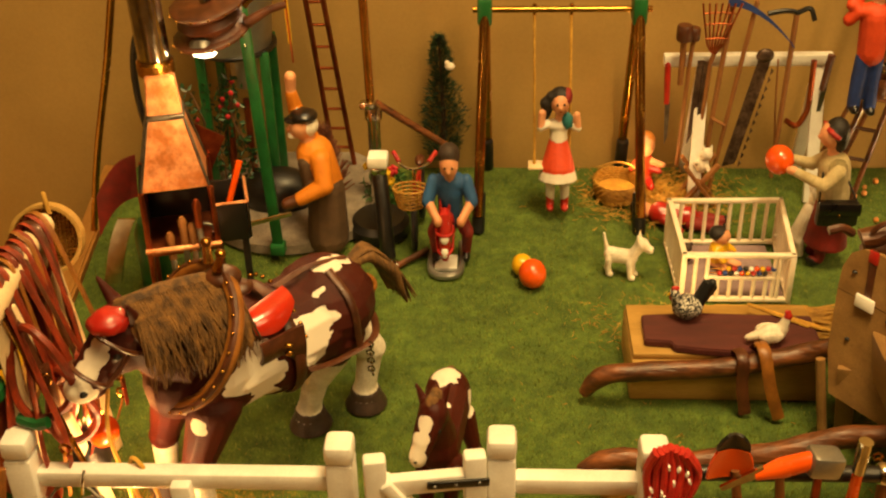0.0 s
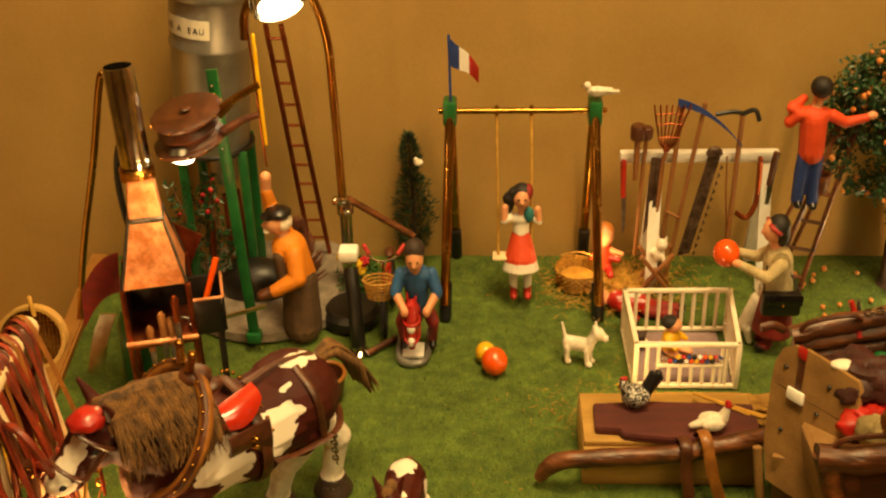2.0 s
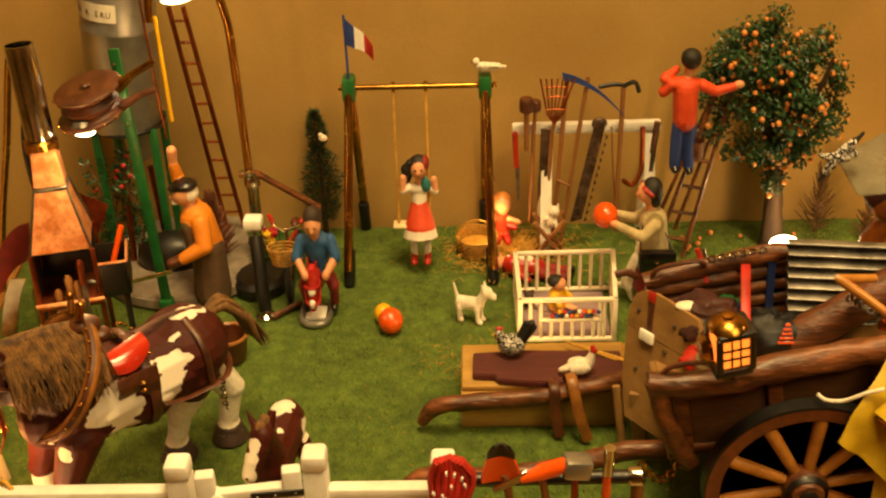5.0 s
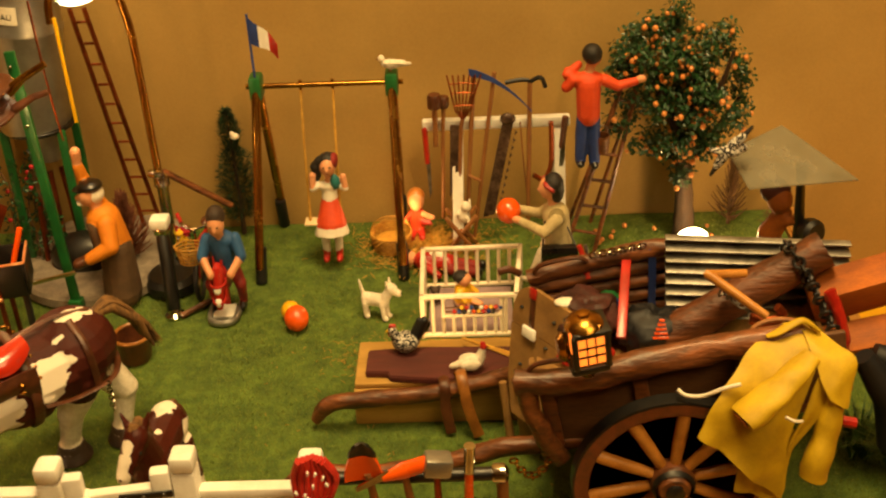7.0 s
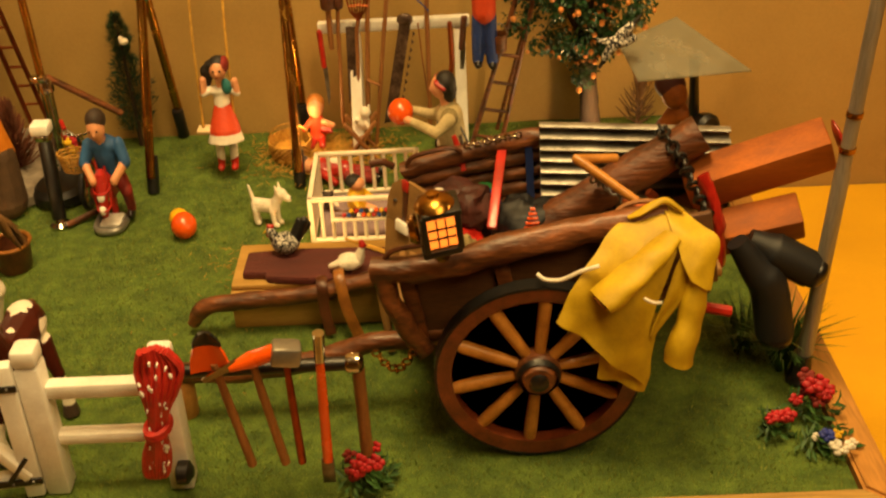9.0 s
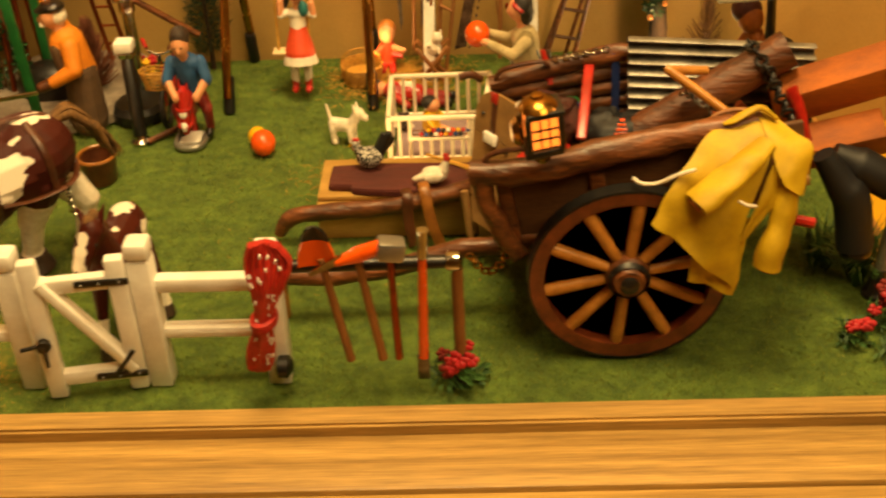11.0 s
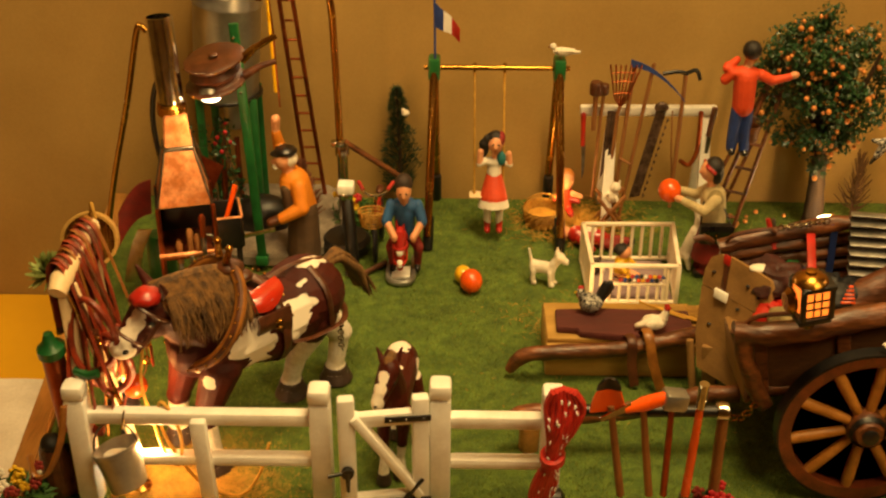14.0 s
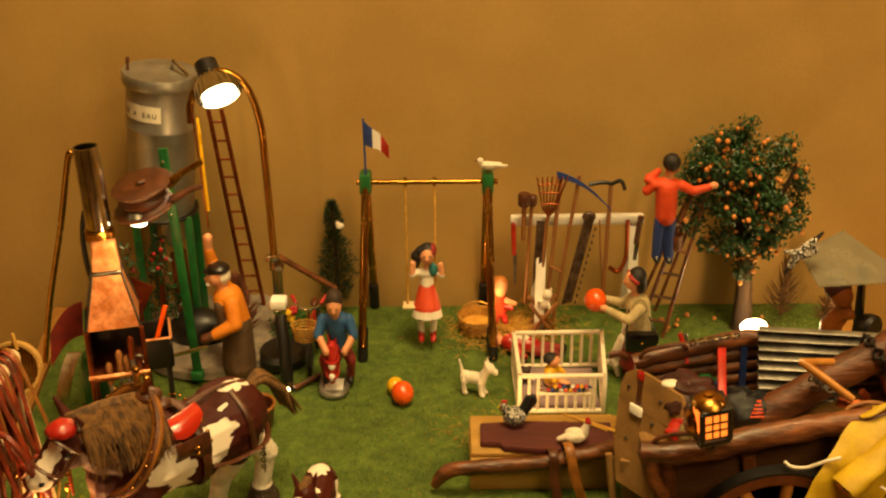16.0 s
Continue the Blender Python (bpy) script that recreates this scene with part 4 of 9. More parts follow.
# ---- blacksmith ----
figure("smith_figure", [
    cap((0.010, 0, 0.012), (0.012, 0, 0.050), 0.010, 0.012, 1), cap((-0.006, 0.0, 0.012), (-0.004, 0, 0.050), 0.010, 0.012, 1), cap((0.004, -0.003, 0.018), (0.005, -0.002, 0.075), 0.022, 0.019, 1),
    cap((0.005, 0, 0.075), (-0.004, 0, 0.112), 0.0185, 0.0195, 0), cap((-0.006, -0.010, 0.075), (-0.010, -0.010, 0.108), 0.0115, 0.0105, 1),
    cap((-0.006, 0, 0.120), (-0.012, -0.001, 0.134), 0.0075, 0.0075, 2),
    egg((-0.015, -0.002, 0.144), (0.0125, 0.0115, 0.0140), 2), egg((-0.028, -0.003, 0.141), (0.0035, 0.003, 0.003), 2), egg((-0.025, -0.004, 0.135), (0.0045, 0.006, 0.003), 5),
    egg((-0.008, 0.0, 0.144), (0.010, 0.0118, 0.011), 5), egg((-0.012, -0.001, 0.155), (0.0145, 0.0135, 0.0065), 4), egg((-0.023, -0.003, 0.152), (0.009, 0.010, 0.0025), 4),
    cap((0.004, -0.016, 0.114), (0.008, -0.026, 0.090), 0.0105, 0.0095, 0), cap((0.008, -0.026, 0.090), (-0.016, -0.030, 0.078), 0.0095, 0.0075, 0), cap((-0.018, -0.030, 0.077), (-0.030, -0.032, 0.073), 0.0065, 0.0068, 3),
    cap((-0.008, 0.014, 0.116), (-0.020, 0.012, 0.142), 0.0105, 0.009, 0), cap((-0.020, 0.012, 0.142), (-0.024, 0.006, 0.176), 0.009, 0.0062, 0), cap((-0.024, 0.006, 0.181), (-0.023, 0.004, 0.194), 0.0055, 0.0062, 2),
    egg((0.004, -0.004, 0.004), (0.012, 0.008, 0.005), 4), egg((-0.012, 0.002, 0.004), (0.012, 0.007, 0.005), 4),
], [M_ochre, M_apron, M_skin, M_leather, M_boot, M_fur], (-0.066, 0.970, 0), "painted blacksmith figure in yellow shirt and brown apron, one arm raised", "figurine", "painted figures", 0, 0.0013, 4, 1.1)
tongs = thing("tongs", (-0.11, 0.935, 0.073), "steel tongs holding a small horseshoe over the coals", "tongs")
bm = bmesh.new()
rod(bm, (-0.106, 0.934, 0.074), (-0.168, 0.872, 0.090), 0.0018, None, 8)
rod(bm, (-0.106, 0.933, 0.076), (-0.168, 0.870, 0.093), 0.0016, None, 8)
part("jaws", bm, M_chrome, tongs)
bm = bmesh.new()
tube(bm, [(-0.172 + 0.009 * math.cos(radians(a)), 0.869, 0.094 + 0.009 * math.sin(radians(a))) for a in range(20, 321, 30)], 0.0018, 7)
part("horseshoe", bm, M_steel, tongs)
refit([tongs], (0.012, 0.004, 0.010))

# ---- pump post ----
pump = thing("pump", (-0.012, 0.97, 0), "black hand pump with a white head and silver base", "pump")
P0, P1 = Vector((-0.009, 0.962, 0.006)), Vector((-0.019, 0.998, 0.083))
bm = bmesh.new()
tube(bm, [P0, P0.lerp(P1, 0.04), P0.lerp(P1, 0.94), P1], [0.0072, 0.009, 0.009, 0.007], 14)
part("barrel", bm, M_black_iron, pump)
bm = bmesh.new()
box(bm, P1 + Vector((0, 0, 0.004)), (0.018, 0.018, 0.008), None, 0, 0.002)
part("collar", bm, M_chrome, pump)
bm = bmesh.new()
box(bm, P1 + Vector((-0.001, 0.0, 0.013)), (0.024, 0.022, 0.012), None, 0, 0.003)
part("head", bm, M_white, pump, "white painted head")
bm = bmesh.new()
lathe(bm, [(0.012, 0.0), (0.013, 0.003), (0.008, 0.006), (0.006, 0.012)], 16, 0, (P0.x, P0.y, 0))
part("foot", bm, M_chrome, pump)
bm = bmesh.new()
rod(bm, (0.002, 0.955, 0.004), (0.036, 0.985, 0.006), 0.0035, None, 8)
part("drain_pipe", bm, M_brown, pump)
bm = bmesh.new()
lathe(bm, [(0.030, 0.0), (0.034, 0.004), (0.034, 0.014), (0.028, 0.020), (0.0, 0.018)], 26)
solid("dark_tub", bm, M_black_iron, (-0.02, 1.035, 0.0), "low dark round tub beside the pump", "tub")

# ---- plants ----
def leaf_mesh(points, normals, size, seed, width=0.5):
    """Small folded leaves at the points."""
    r = random.Random(seed)
    vs, fs = [], []
    for p, n in zip(points, normals):
        n = Vector(n).normalized()
        t = n.orthogonal().normalized()
        t = Matrix.Rotation(r.random() * 6.283, 3, n) @ t
        d = (t + n * r.uniform(-0.3, 0.7)).normalized()
        s = d.cross(n).normalized()
        k, w = size * r.uniform(0.7, 1.25), size * width * r.uniform(0.8, 1.2)
        i = len(vs)
        p = Vector(p)
        vs += [p, p + d * k * 0.5 + s * w * 0.5 + n * k * 0.12, p + d * k, p + d * k * 0.5 - s * w * 0.5 + n * k * 0.12]
        fs += [(i, i + 1, i + 2), (i, i + 2, i + 3)]
    return vs, fs


def part_from(name, vs, fs, material, parent, label=""):
    me = bpy.data.meshes.new(name)
    me.from_pydata([tuple(v) for v in vs], [], fs)
    me.materials.append(material)
    ob = new(name, me)
    ob.parent = parent
    ob.matrix_parent_inverse = place_of(parent).inverted()
    return tagged(ob, label)


# conifer
conifer = thing("conifer", (0.048, 1.105, 0), "dark green miniature conifer with a bare stem", "tree")
bm = bmesh.new()
tube(bm, [(0.048, 1.105, 0), (0.048, 1.105, 0.10), (0.044, 1.105, 0.208)], [0.004, 0.003, 0.001], 8)
part("trunk", bm, M_bark, conifer)
r = random.Random(5)
vs, fs = [], []
for k in range(3600):
    z = r.random()
    h = 0.030 + 0.182 * z
    if h < 0.148:
        wid = 0.0350 * math.sin(math.pi * (0.15 + 0.76 * (h - 0.03) / 0.118)) ** 0.7
    else:
        wid = 0.0160 * math.sin(math.pi * (0.14 + 0.84 * (h - 0.148) / 0.064)) ** 0.7
    a, q = r.random() * 6.283, wid * r.random() ** 0.5
    lump = 0.8 + 0.35 * noise.noise((3 * math.cos(a), 3 * math.sin(a), h * 60))
    p = Vector((0.048 - 0.02 * (h / 0.2) ** 2 * 0.2 + q * lump * math.cos(a), 1.105 + q * lump * math.sin(a), h))
    d = Vector((math.cos(a), math.sin(a), r.uniform(-0.1, 1.3))).normalized() * r.uniform(0.005, 0.010)
    s = Vector((r.gauss(0, 1), r.gauss(0, 1), r.gauss(0, 1))).normalized() * 0.0011
    i = len(vs)
    vs += [p - s, p + s, p + d]
    fs += [(i, i + 1, i + 2)]
part_from("crown", vs, fs, M_conifer, conifer)
bm = bmesh.new()
ball(bm, (0.0, 0, 0.003), (0.006, 0.004, 0.0045), None, 0, 10, 7)
ball(bm, (-0.003, 0, 0.007), (0.003, 0.003, 0.003), None, 0, 10, 7)
tiny = solid("bird_figurine", bm, M_fur, (0.060, 1.090, 0.176), "tiny white bird sitting in the conifer", "bird figurine")

refit([conifer, tiny], (0.014, 0, 0), (1, 1, 0.95))
# fruit tree
TRX, TRY = 0.637, 1.125
tree = thing("fruit_tree", (TRX, TRY, 0), "small orange tree with dark leaves and many orange fruits", "tree")
bm = bmesh.new()
tube(bm, smooth_path([(TRX, TRY, 0), (TRX, TRY, 0.01), (TRX - 0.002, TRY, 0.06), (TRX - 0.006, TRY, 0.115), (TRX - 0.01, TRY, 0.16)], 5), [0.017 - 0.006 * min(1, i / 12) for i in range(21)], 14)
for k in range(7):
    a = k * 0.9
    tube(bm, smooth_path([(TRX - 0.006, TRY, 0.10 + 0.008 * k), (TRX + 0.035 * math.cos(a), TRY + 0.03 * math.sin(a), 0.15 + 0.008 * k), (TRX + 0.06 * math.cos(a), TRY + 0.050 * math.sin(a), 0.19 + 0.012 * k)], 4), [0.006 - 0.0005 * i for i in range(9)], 7)
for v in bm.verts:
    v.co += Vector((noise.noise(v.co * 90), noise.noise(v.co * 90 + Vector((3, 1, 0))), 0)) * 0.0014
part("trunk", bm, M_bark, tree)
r = random.Random(11)
clumps = []
while len(clumps) < 125:
    p = Vector((r.uniform(-1, 1), r.uniform(-1, 1), r.uniform(-1, 1)))
    if 0.35 < p.length < 1 and not (p.z < -0.55 and abs(p.x) > 0.7):
        clumps.append(Vector((TRX - 0.024 + p.x * 0.093, TRY - 0.002 + p.y * 0.056, 0.203 + p.z * 0.094)))
for q in ((-0.05, -0.02, 0.078), (0.0, -0.01, 0.098), (0.062, 0.0, 0.065), (-0.072, -0.01, 0.05)):
    clumps.append(Vector((TRX - 0.024, TRY, 0.205)) + Vector(q))
clumps += [Vector((TRX - 0.012, TRY - 0.02, 0.095)), Vector((TRX - 0.012, TRY - 0.02, 0.105))]
pts, nrm = [], []
for c in clumps:
    for k in range(62):
        d = Vector((r.gauss(0, 1), r.gauss(0, 1), r.gauss(0, 1))).normalized()
        pts.append(c + d * 0.016 * r.random() ** 0.4)
        nrm.append(d + Vector((0, -0.3, 0.6)))
vs, fs = leaf_mesh(pts, nrm, 0.0075, 3, 0.55)
part_from("crown", vs, fs, M_leaf, tree)
bm = bmesh.new()
ball(bm, (0, 0, 0), 0.0038, None, 0, 10, 7)
fruit_mesh = mesh_of("fruit", bm, M_fruit)
made = 0
for k in range(175):
    c = r.choice(clumps)
    d = Vector((r.gauss(0, 1), -abs(r.gauss(0, 1.2)), r.gauss(0, 1))).normalized()
    ob = new("fruit", fruit_mesh)
    ob.parent = tree
    ob.matrix_parent_inverse = place_of(tree).inverted()
    ob.matrix_basis = Matrix.Translation(c + d * r.uniform(0.014, 0.020)) @ Matrix.Scale(r.uniform(0.6, 1.05), 4)
for k in range(22):
    ob = new("fallen_fruit", fruit_mesh)
    ob.matrix_basis = Matrix.Translation((TRX + r.uniform(-0.12, 0.05), TRY + r.uniform(-0.13, 0.02), 0.0036)) @ Matrix.Scale(r.uniform(0.7, 1.0), 4)
    tagged(ob, "fallen orange fruit lying on the turf", "fruit", "fallen fruits")


def brushy(name, loc, high, wide, label, colour, seed, n=60):
    """A dry, leafless bush of many thin twigs."""
    t = thing(name, loc, label, "bush")
    r = random.Random(seed)
    bm = bmesh.new()
    for k in range(n):
        a = r.random() * 6.283
        z = r.random()
        p0 = Vector(loc) + Vector((0, 0, high * 0.9 * z))
        out = wide * (1 - 0.8 * z) * r.uniform(0.5, 1)
        tube(bm, [p0, p0 + Vector((out * 0.5 * math.cos(a), out * 0.5 * math.sin(a), high * 0.09)), p0 + Vector((out * math.cos(a), out * math.sin(a), high * 0.26))], [0.0011, 0.0009, 0.0005], 4)
    tube(bm, [loc, Vector(loc) + Vector((0, 0, high))], [0.0025, 0.0008], 6)
    tagged(part("twig", bm, colour, t), kind="stuff")
    return t


brushy("dry_bush", (0.705, 1.15, 0), 0.085, 0.032, "dry brown miniature fir without needles", M_twig, 4, 90)
brushy("dry_bush", (-0.084, 1.085, 0.018), 0.078, 0.034, "dry reddish brown bush beside the water tank", M_red_twig, 6, 420)
brushy("dry_bush", (0.765, 1.13, 0), 0.045, 0.03, "low dry bush by the board's edge", M_twig, 8, 60)

# climbing plant on the tank
vine = thing("climbing_plant", (TX - 0.05, TY - 0.03, 0.0185), "dark climbing plant with small red flowers on the tank", "plant")
bm = bmesh.new()
r = random.Random(9)
pts, nrm = [], []
for k in range(7):
    q = [Vector((TX - 0.055 + 0.012 * k, TY - 0.045 + r.uniform(-0.008, 0.008), 0.02))]
    for s in range(7):
        q.append(q[-1] + Vector((r.uniform(-0.008, 0.008), r.uniform(-0.004, 0.004), 0.018)))
        for j in range(6):
            pts.append(q[-1] + Vector((r.uniform(-1, 1), r.uniform(-1, 0.5), r.uniform(-1, 1))) * 0.009)
            nrm.append((r.uniform(-1, 1), -1, r.uniform(-0.5, 1)))
    tube(bm, q, 0.0012, 5)
tagged(part("stem", bm, M_twig, vine), kind="stuff")
vs, fs = leaf_mesh(pts, nrm, 0.009, 4)
part_from("leaves", vs, fs, M_leaf, vine)
for k in range(9):
    bm = bmesh.new()
    ball(bm, r.choice(pts) + Vector((0, -0.006, 0)), (0.003, 0.002, 0.003), None, 0, 8, 6)
    part("flower", bm, M_petal_red, vine)


def flower_clump(name, loc, spread, high, colours, label, seed, n_leaf=130, n_flower=9, big=0.006):
    t = thing(name, loc, label, "flowers")
    r = random.Random(seed)
    pts, nrm = [], []
    for k in range(n_leaf):
        a, q = r.random() * 6.283, spread * r.random() ** 0.6
        pts.append(Vector(loc) + Vector((q * math.cos(a), q * 0.75 * math.sin(a), high * r.uniform(0.05, 0.85) * (1.1 - q / spread * 0.6))))
        nrm.append((math.cos(a), math.sin(a), r.uniform(0.2, 1.5)))
    vs, fs = leaf_mesh(pts, nrm, 0.013, seed, 0.32)
    part_from("leaves", vs, fs, M_herb, t)
    for k in range(n_flower):
        a, q = r.random() * 6.283, spread * r.random() ** 0.7
        p = Vector(loc) + Vector((q * math.cos(a), q * 0.7 * math.sin(a) - 0.003, high * r.uniform(0.55, 1.0)))
        bm = bmesh.new()
        s = big * r.uniform(0.8, 1.25)
        for j in range(5):
            b = 2 * math.pi * j / 5 + r.random()
            ball(bm, p + Vector((s * 0.6 * math.cos(b), s * 0.25 * math.sin(b) - s * 0.2, s * 0.5 * math.sin(b))), (s * 0.55, s * 0.3, s * 0.5), turn(r.uniform(-30, 30), math.degrees(-b), 0), 0, 8, 5)
        ball(bm, p + Vector((0, -s * 0.4, 0)), s * 0.3, None, 0, 7, 5)
        part("flower", bm, colours[k % len(colours)], t)
    return t


flower_clump("flower_bush", (-0.012, 1.09, 0), 0.03, 0.055, [M_petal_red, M_petal_red, M_petal_yellow], "green bush with red and yellow flowers behind the bicycle", 21, 220, 10, 0.005)

# ---- bicycle ----
bike = thing("bicycle", (0.02, 1.03, 0), "small red bicycle with a wicker basket and red grips", "bicycle")


def wheel_ring(c, r, axis, thick, n=28):
    u = Vector(axis).orthogonal().normalized()
    v = Vector(axis).normalized().cross(u)
    return [Vector(c) + (u * math.cos(2 * math.pi * k / n) + v * math.sin(2 * math.pi * k / n)) * r for k in range(n)]


for c in ((0.022, 1.012, 0.027), (0.026, 1.075, 0.027)):
    bm = bmesh.new()
    tube(bm, wheel_ring(c, 0.0235, (1, 0.06, 0), 0), 0.0034, 8, 0, True)
    w = part("wheel", bm, M_rubber, bike)
    bm = bmesh.new()
    for k in range(10):
        a = math.pi * k / 10
        d = Vector((0, math.cos(a), math.sin(a))) * 0.022
        rod(bm, Vector(c) - d, Vector(c) + d, 0.0004, None, 4)
    part("spokes", bm, M_chrome, w)
bm = bmesh.new()
for a, b in (((0.023, 1.018, 0.075), (0.025, 1.045, 0.032)), ((0.025, 1.045, 0.032), (0.026, 1.06, 0.072)), ((0.023, 1.020, 0.070), (0.026, 1.058, 0.066)), ((0.023, 1.017, 0.08), (0.022, 1.012, 0.027)), ((0.025, 1.045, 0.032), (0.026, 1.075, 0.027))):
    rod(bm, a, b, 0.002, None, 8)
part("frame", bm, M_red, bike)
bm = bmesh.new()
tube(bm, smooth_path([(0.002, 1.03, 0.097), (0.010, 1.018, 0.092), (0.023, 1.014, 0.090), (0.036, 1.018, 0.092), (0.044, 1.03, 0.096)], 4), 0.0015, 7)
rod(bm, (0.023, 1.014, 0.09), (0.023, 1.017, 0.076), 0.0022, None, 7)
bar = part("handlebar", bm, M_chrome, bike)
for x in (0.000, 0.046):
    bm = bmesh.new()
    rod(bm, (x, 1.034, 0.099), (x + (0.007 if x < 0.02 else -0.007), 1.022, 0.094), 0.0026, None, 8)
    part("grip", bm, M_red, bar)
bm = bmesh.new()
for k in range(6):
    z = 0.058 + 0.004 * k
    s = 0.011 + 0.0008 * k
    tube(bm, [(0.020 + s * math.cos(a) * 1.2, 0.997 + s * math.sin(a) * 0.8, z) for a in (2 * math.pi * j / 16 for j in range(16))], 0.0012, 5, 0, True)
for j in range(12):
    a = 2 * math.pi * j / 12
    rod(bm, (0.020 + 0.011 * 1.2 * math.cos(a), 0.997 + 0.0088 * math.sin(a), 0.057), (0.020 + 0.0152 * 1.2 * math.cos(a), 0.997 + 0.0122 * math.sin(a), 0.080), 0.0009, None, 5)
tagged(part("basket", bm, M_wicker, bike, "wicker handlebar basket"), "wicker handlebar basket", kind="stuff")
bm = bmesh.new()
ball(bm, (0.026, 1.06, 0.076), (0.006, 0.011, 0.004), None, 0, 12, 8)
part("saddle", bm, M_leather, bike)

# ---- boy on the rocking horse ----
hobby = thing("rocking_horse", (0.063, 0.955, 0), "red and white hobby horse on a silver hoop base", "rocking horse")
bm = bmesh.new()
tube(bm, smooth_path([(0.082, 1.000, 0.005), (0.084, 0.96, 0.0045), (0.080, 0.936, 0.0045), (0.063, 0.929, 0.0045), (0.046, 0.936, 0.0045), (0.042, 0.96, 0.0045), (0.044, 1.000, 0.005)], 6), 0.0044, 9)
part("hoop", bm, M_zinc, hobby)
bm = bmesh.new()
box(bm, (0.063, 0.957, 0.005), (0.03, 0.030, 0.004), None, 0, 0.001)
part("foot_plate", bm, M_white, hobby)
bm = bmesh.new()
tube(bm, [(0.063, 0.995, 0.036), (0.063, 0.975, 0.040), (0.063, 0.958, 0.054), (0.063, 0.950, 0.058)], [0.012, 0.015, 0.012, 0.010], 12)
rod(bm, (0.063, 0.98, 0.035), (0.063, 0.975, 0.005), 0.005, None, 8)
part("body", bm, M_red, hobby)
bm = bmesh.new()
tube(bm, [(0.063, 0.953, 0.066), (0.063, 0.948, 0.062), (0.063, 0.940, 0.044), (0.063, 0.936, 0.026), (0.063, 0.935, 0.020)], [0.006, 0.0105, 0.0095, 0.0075, 0.005], 12)
for s in (-1, 1):
    rod(bm, (0.063 + s * 0.006, 0.953, 0.066), (0.063 + s * 0.0075, 0.956, 0.076), 0.0028, 0.001, 8)
for v in bm.verts:
    v.co.x = 0.063 + (v.co.x - 0.063) * 0.85
head = part("head", bm, M_red, hobby, "red horse head with a white face")
for z, y, w in ((0.058, 0.9395, 0.0062), (0.044, 0.9325, 0.0058), (0.030, 0.9300, 0.0050)):
    bm = bmesh.new()
    ball(bm, (0.063, y, z), (w, 0.003, 0.0056), turn(-14, 0, 0), 0, 12, 8)
    part("blaze", bm, M_white, head)
for z, y, rr in ((0.050, 0.9425, 0.0112), (0.031, 0.9375, 0.0092)):
    bm = bmesh.new()
    tube(bm, [(0.063 + rr * math.cos(a), y + rr * math.sin(a), z + rr * 0.25 * math.sin(a)) for a in (2 * math.pi * k / 18 for k in range(18))], 0.0016, 6, 0, True)
    part("bridle", bm, M_red, head)
bm = bmesh.new()
for s in (-1, 1):
    tube(bm, [(0.063 + s * 0.0115, 0.944, 0.050), (0.063 + s * 0.010, 0.938, 0.031)], 0.0018, 6)
part("cheek_strap", bm, M_red, head)
figure("doll", [
    cap((0, 0.010, 0.048), (0, 0.002, 0.078), 0.0155, 0.0165, 0), egg((0, 0.000, 0.084), (0.021, 0.013, 0.010), 0),
    cap((0, -0.005, 0.092), (0, -0.010, 0.098), 0.006, 0.006, 1), egg((0, -0.014, 0.107), (0.0115, 0.0115, 0.0125), 1), egg((0, -0.009, 0.1145), (0.0135, 0.0135, 0.0110), 2), egg((0, -0.0255, 0.104), 0.0022, 1), egg((-0.0045, -0.0245, 0.108), (0.0015, 0.0012, 0.0012), 2), egg((0.0045, -0.0245, 0.108), (0.0015, 0.0012, 0.0012), 2),
    cap((-0.020, -0.001, 0.084), (-0.027, -0.008, 0.069), 0.0082, 0.0075, 0), cap((-0.027, -0.008, 0.069), (-0.016, -0.022, 0.058), 0.0058, 0.005, 1), egg((-0.014, -0.024, 0.056), 0.0055, 1),
    cap((0.020, -0.001, 0.084), (0.027, -0.008, 0.069), 0.0082, 0.0075, 0), cap((0.027, -0.008, 0.069), (0.016, -0.022, 0.058), 0.0058, 0.005, 1), egg((0.014, -0.024, 0.056), 0.0055, 1),
    cap((-0.012, 0.006, 0.044), (-0.021, -0.006, 0.036), 0.009, 0.008, 3), cap((-0.021, -0.006, 0.036), (-0.019, 0.004, 0.012), 0.0075, 0.006, 3), egg((-0.019, 0.000, 0.008), (0.0055, 0.010, 0.0055), 4),
    cap((0.012, 0.006, 0.044), (0.021, -0.006, 0.036), 0.009, 0.008, 3), cap((0.021, -0.006, 0.036), (0.019, 0.004, 0.012), 0.0075, 0.006, 3), egg((0.019, 0.000, 0.008), (0.0055, 0.010, 0.0055), 4),
], [M_blue, M_skin, M_brown_hair, M_crimson, M_boot], (0.063, 0.978, 0), "painted boy figure in a blue shirt riding the hobby horse", "doll", "painted figures")

refit([bpy.data.objects["doll.001"]], (-0.001, 0, 0), (0.9, 1.0, 1.12), (0.063, 0.978, 0))
refit([hobby], (-0.001, 0.002, 0), (0.95, 1.0, 1.12), (0.063, 0.955, 0))

# ---- balls ----
for nm, c, rad, m, lb in (("toy_ball", (0.150, 0.925), 0.0158, M_orange, "shiny orange plastic ball on the turf"), ("toy_ball", (0.140, 0.945), 0.0125, M_lemon, "small yellow ball behind the orange one")):
    bm = bmesh.new()
    ball(bm, (0, 0, 0), rad, None, 0, 28, 18)
    solid(nm, bm, m, (*c, rad - 0.0008), lb, "ball", "balls")

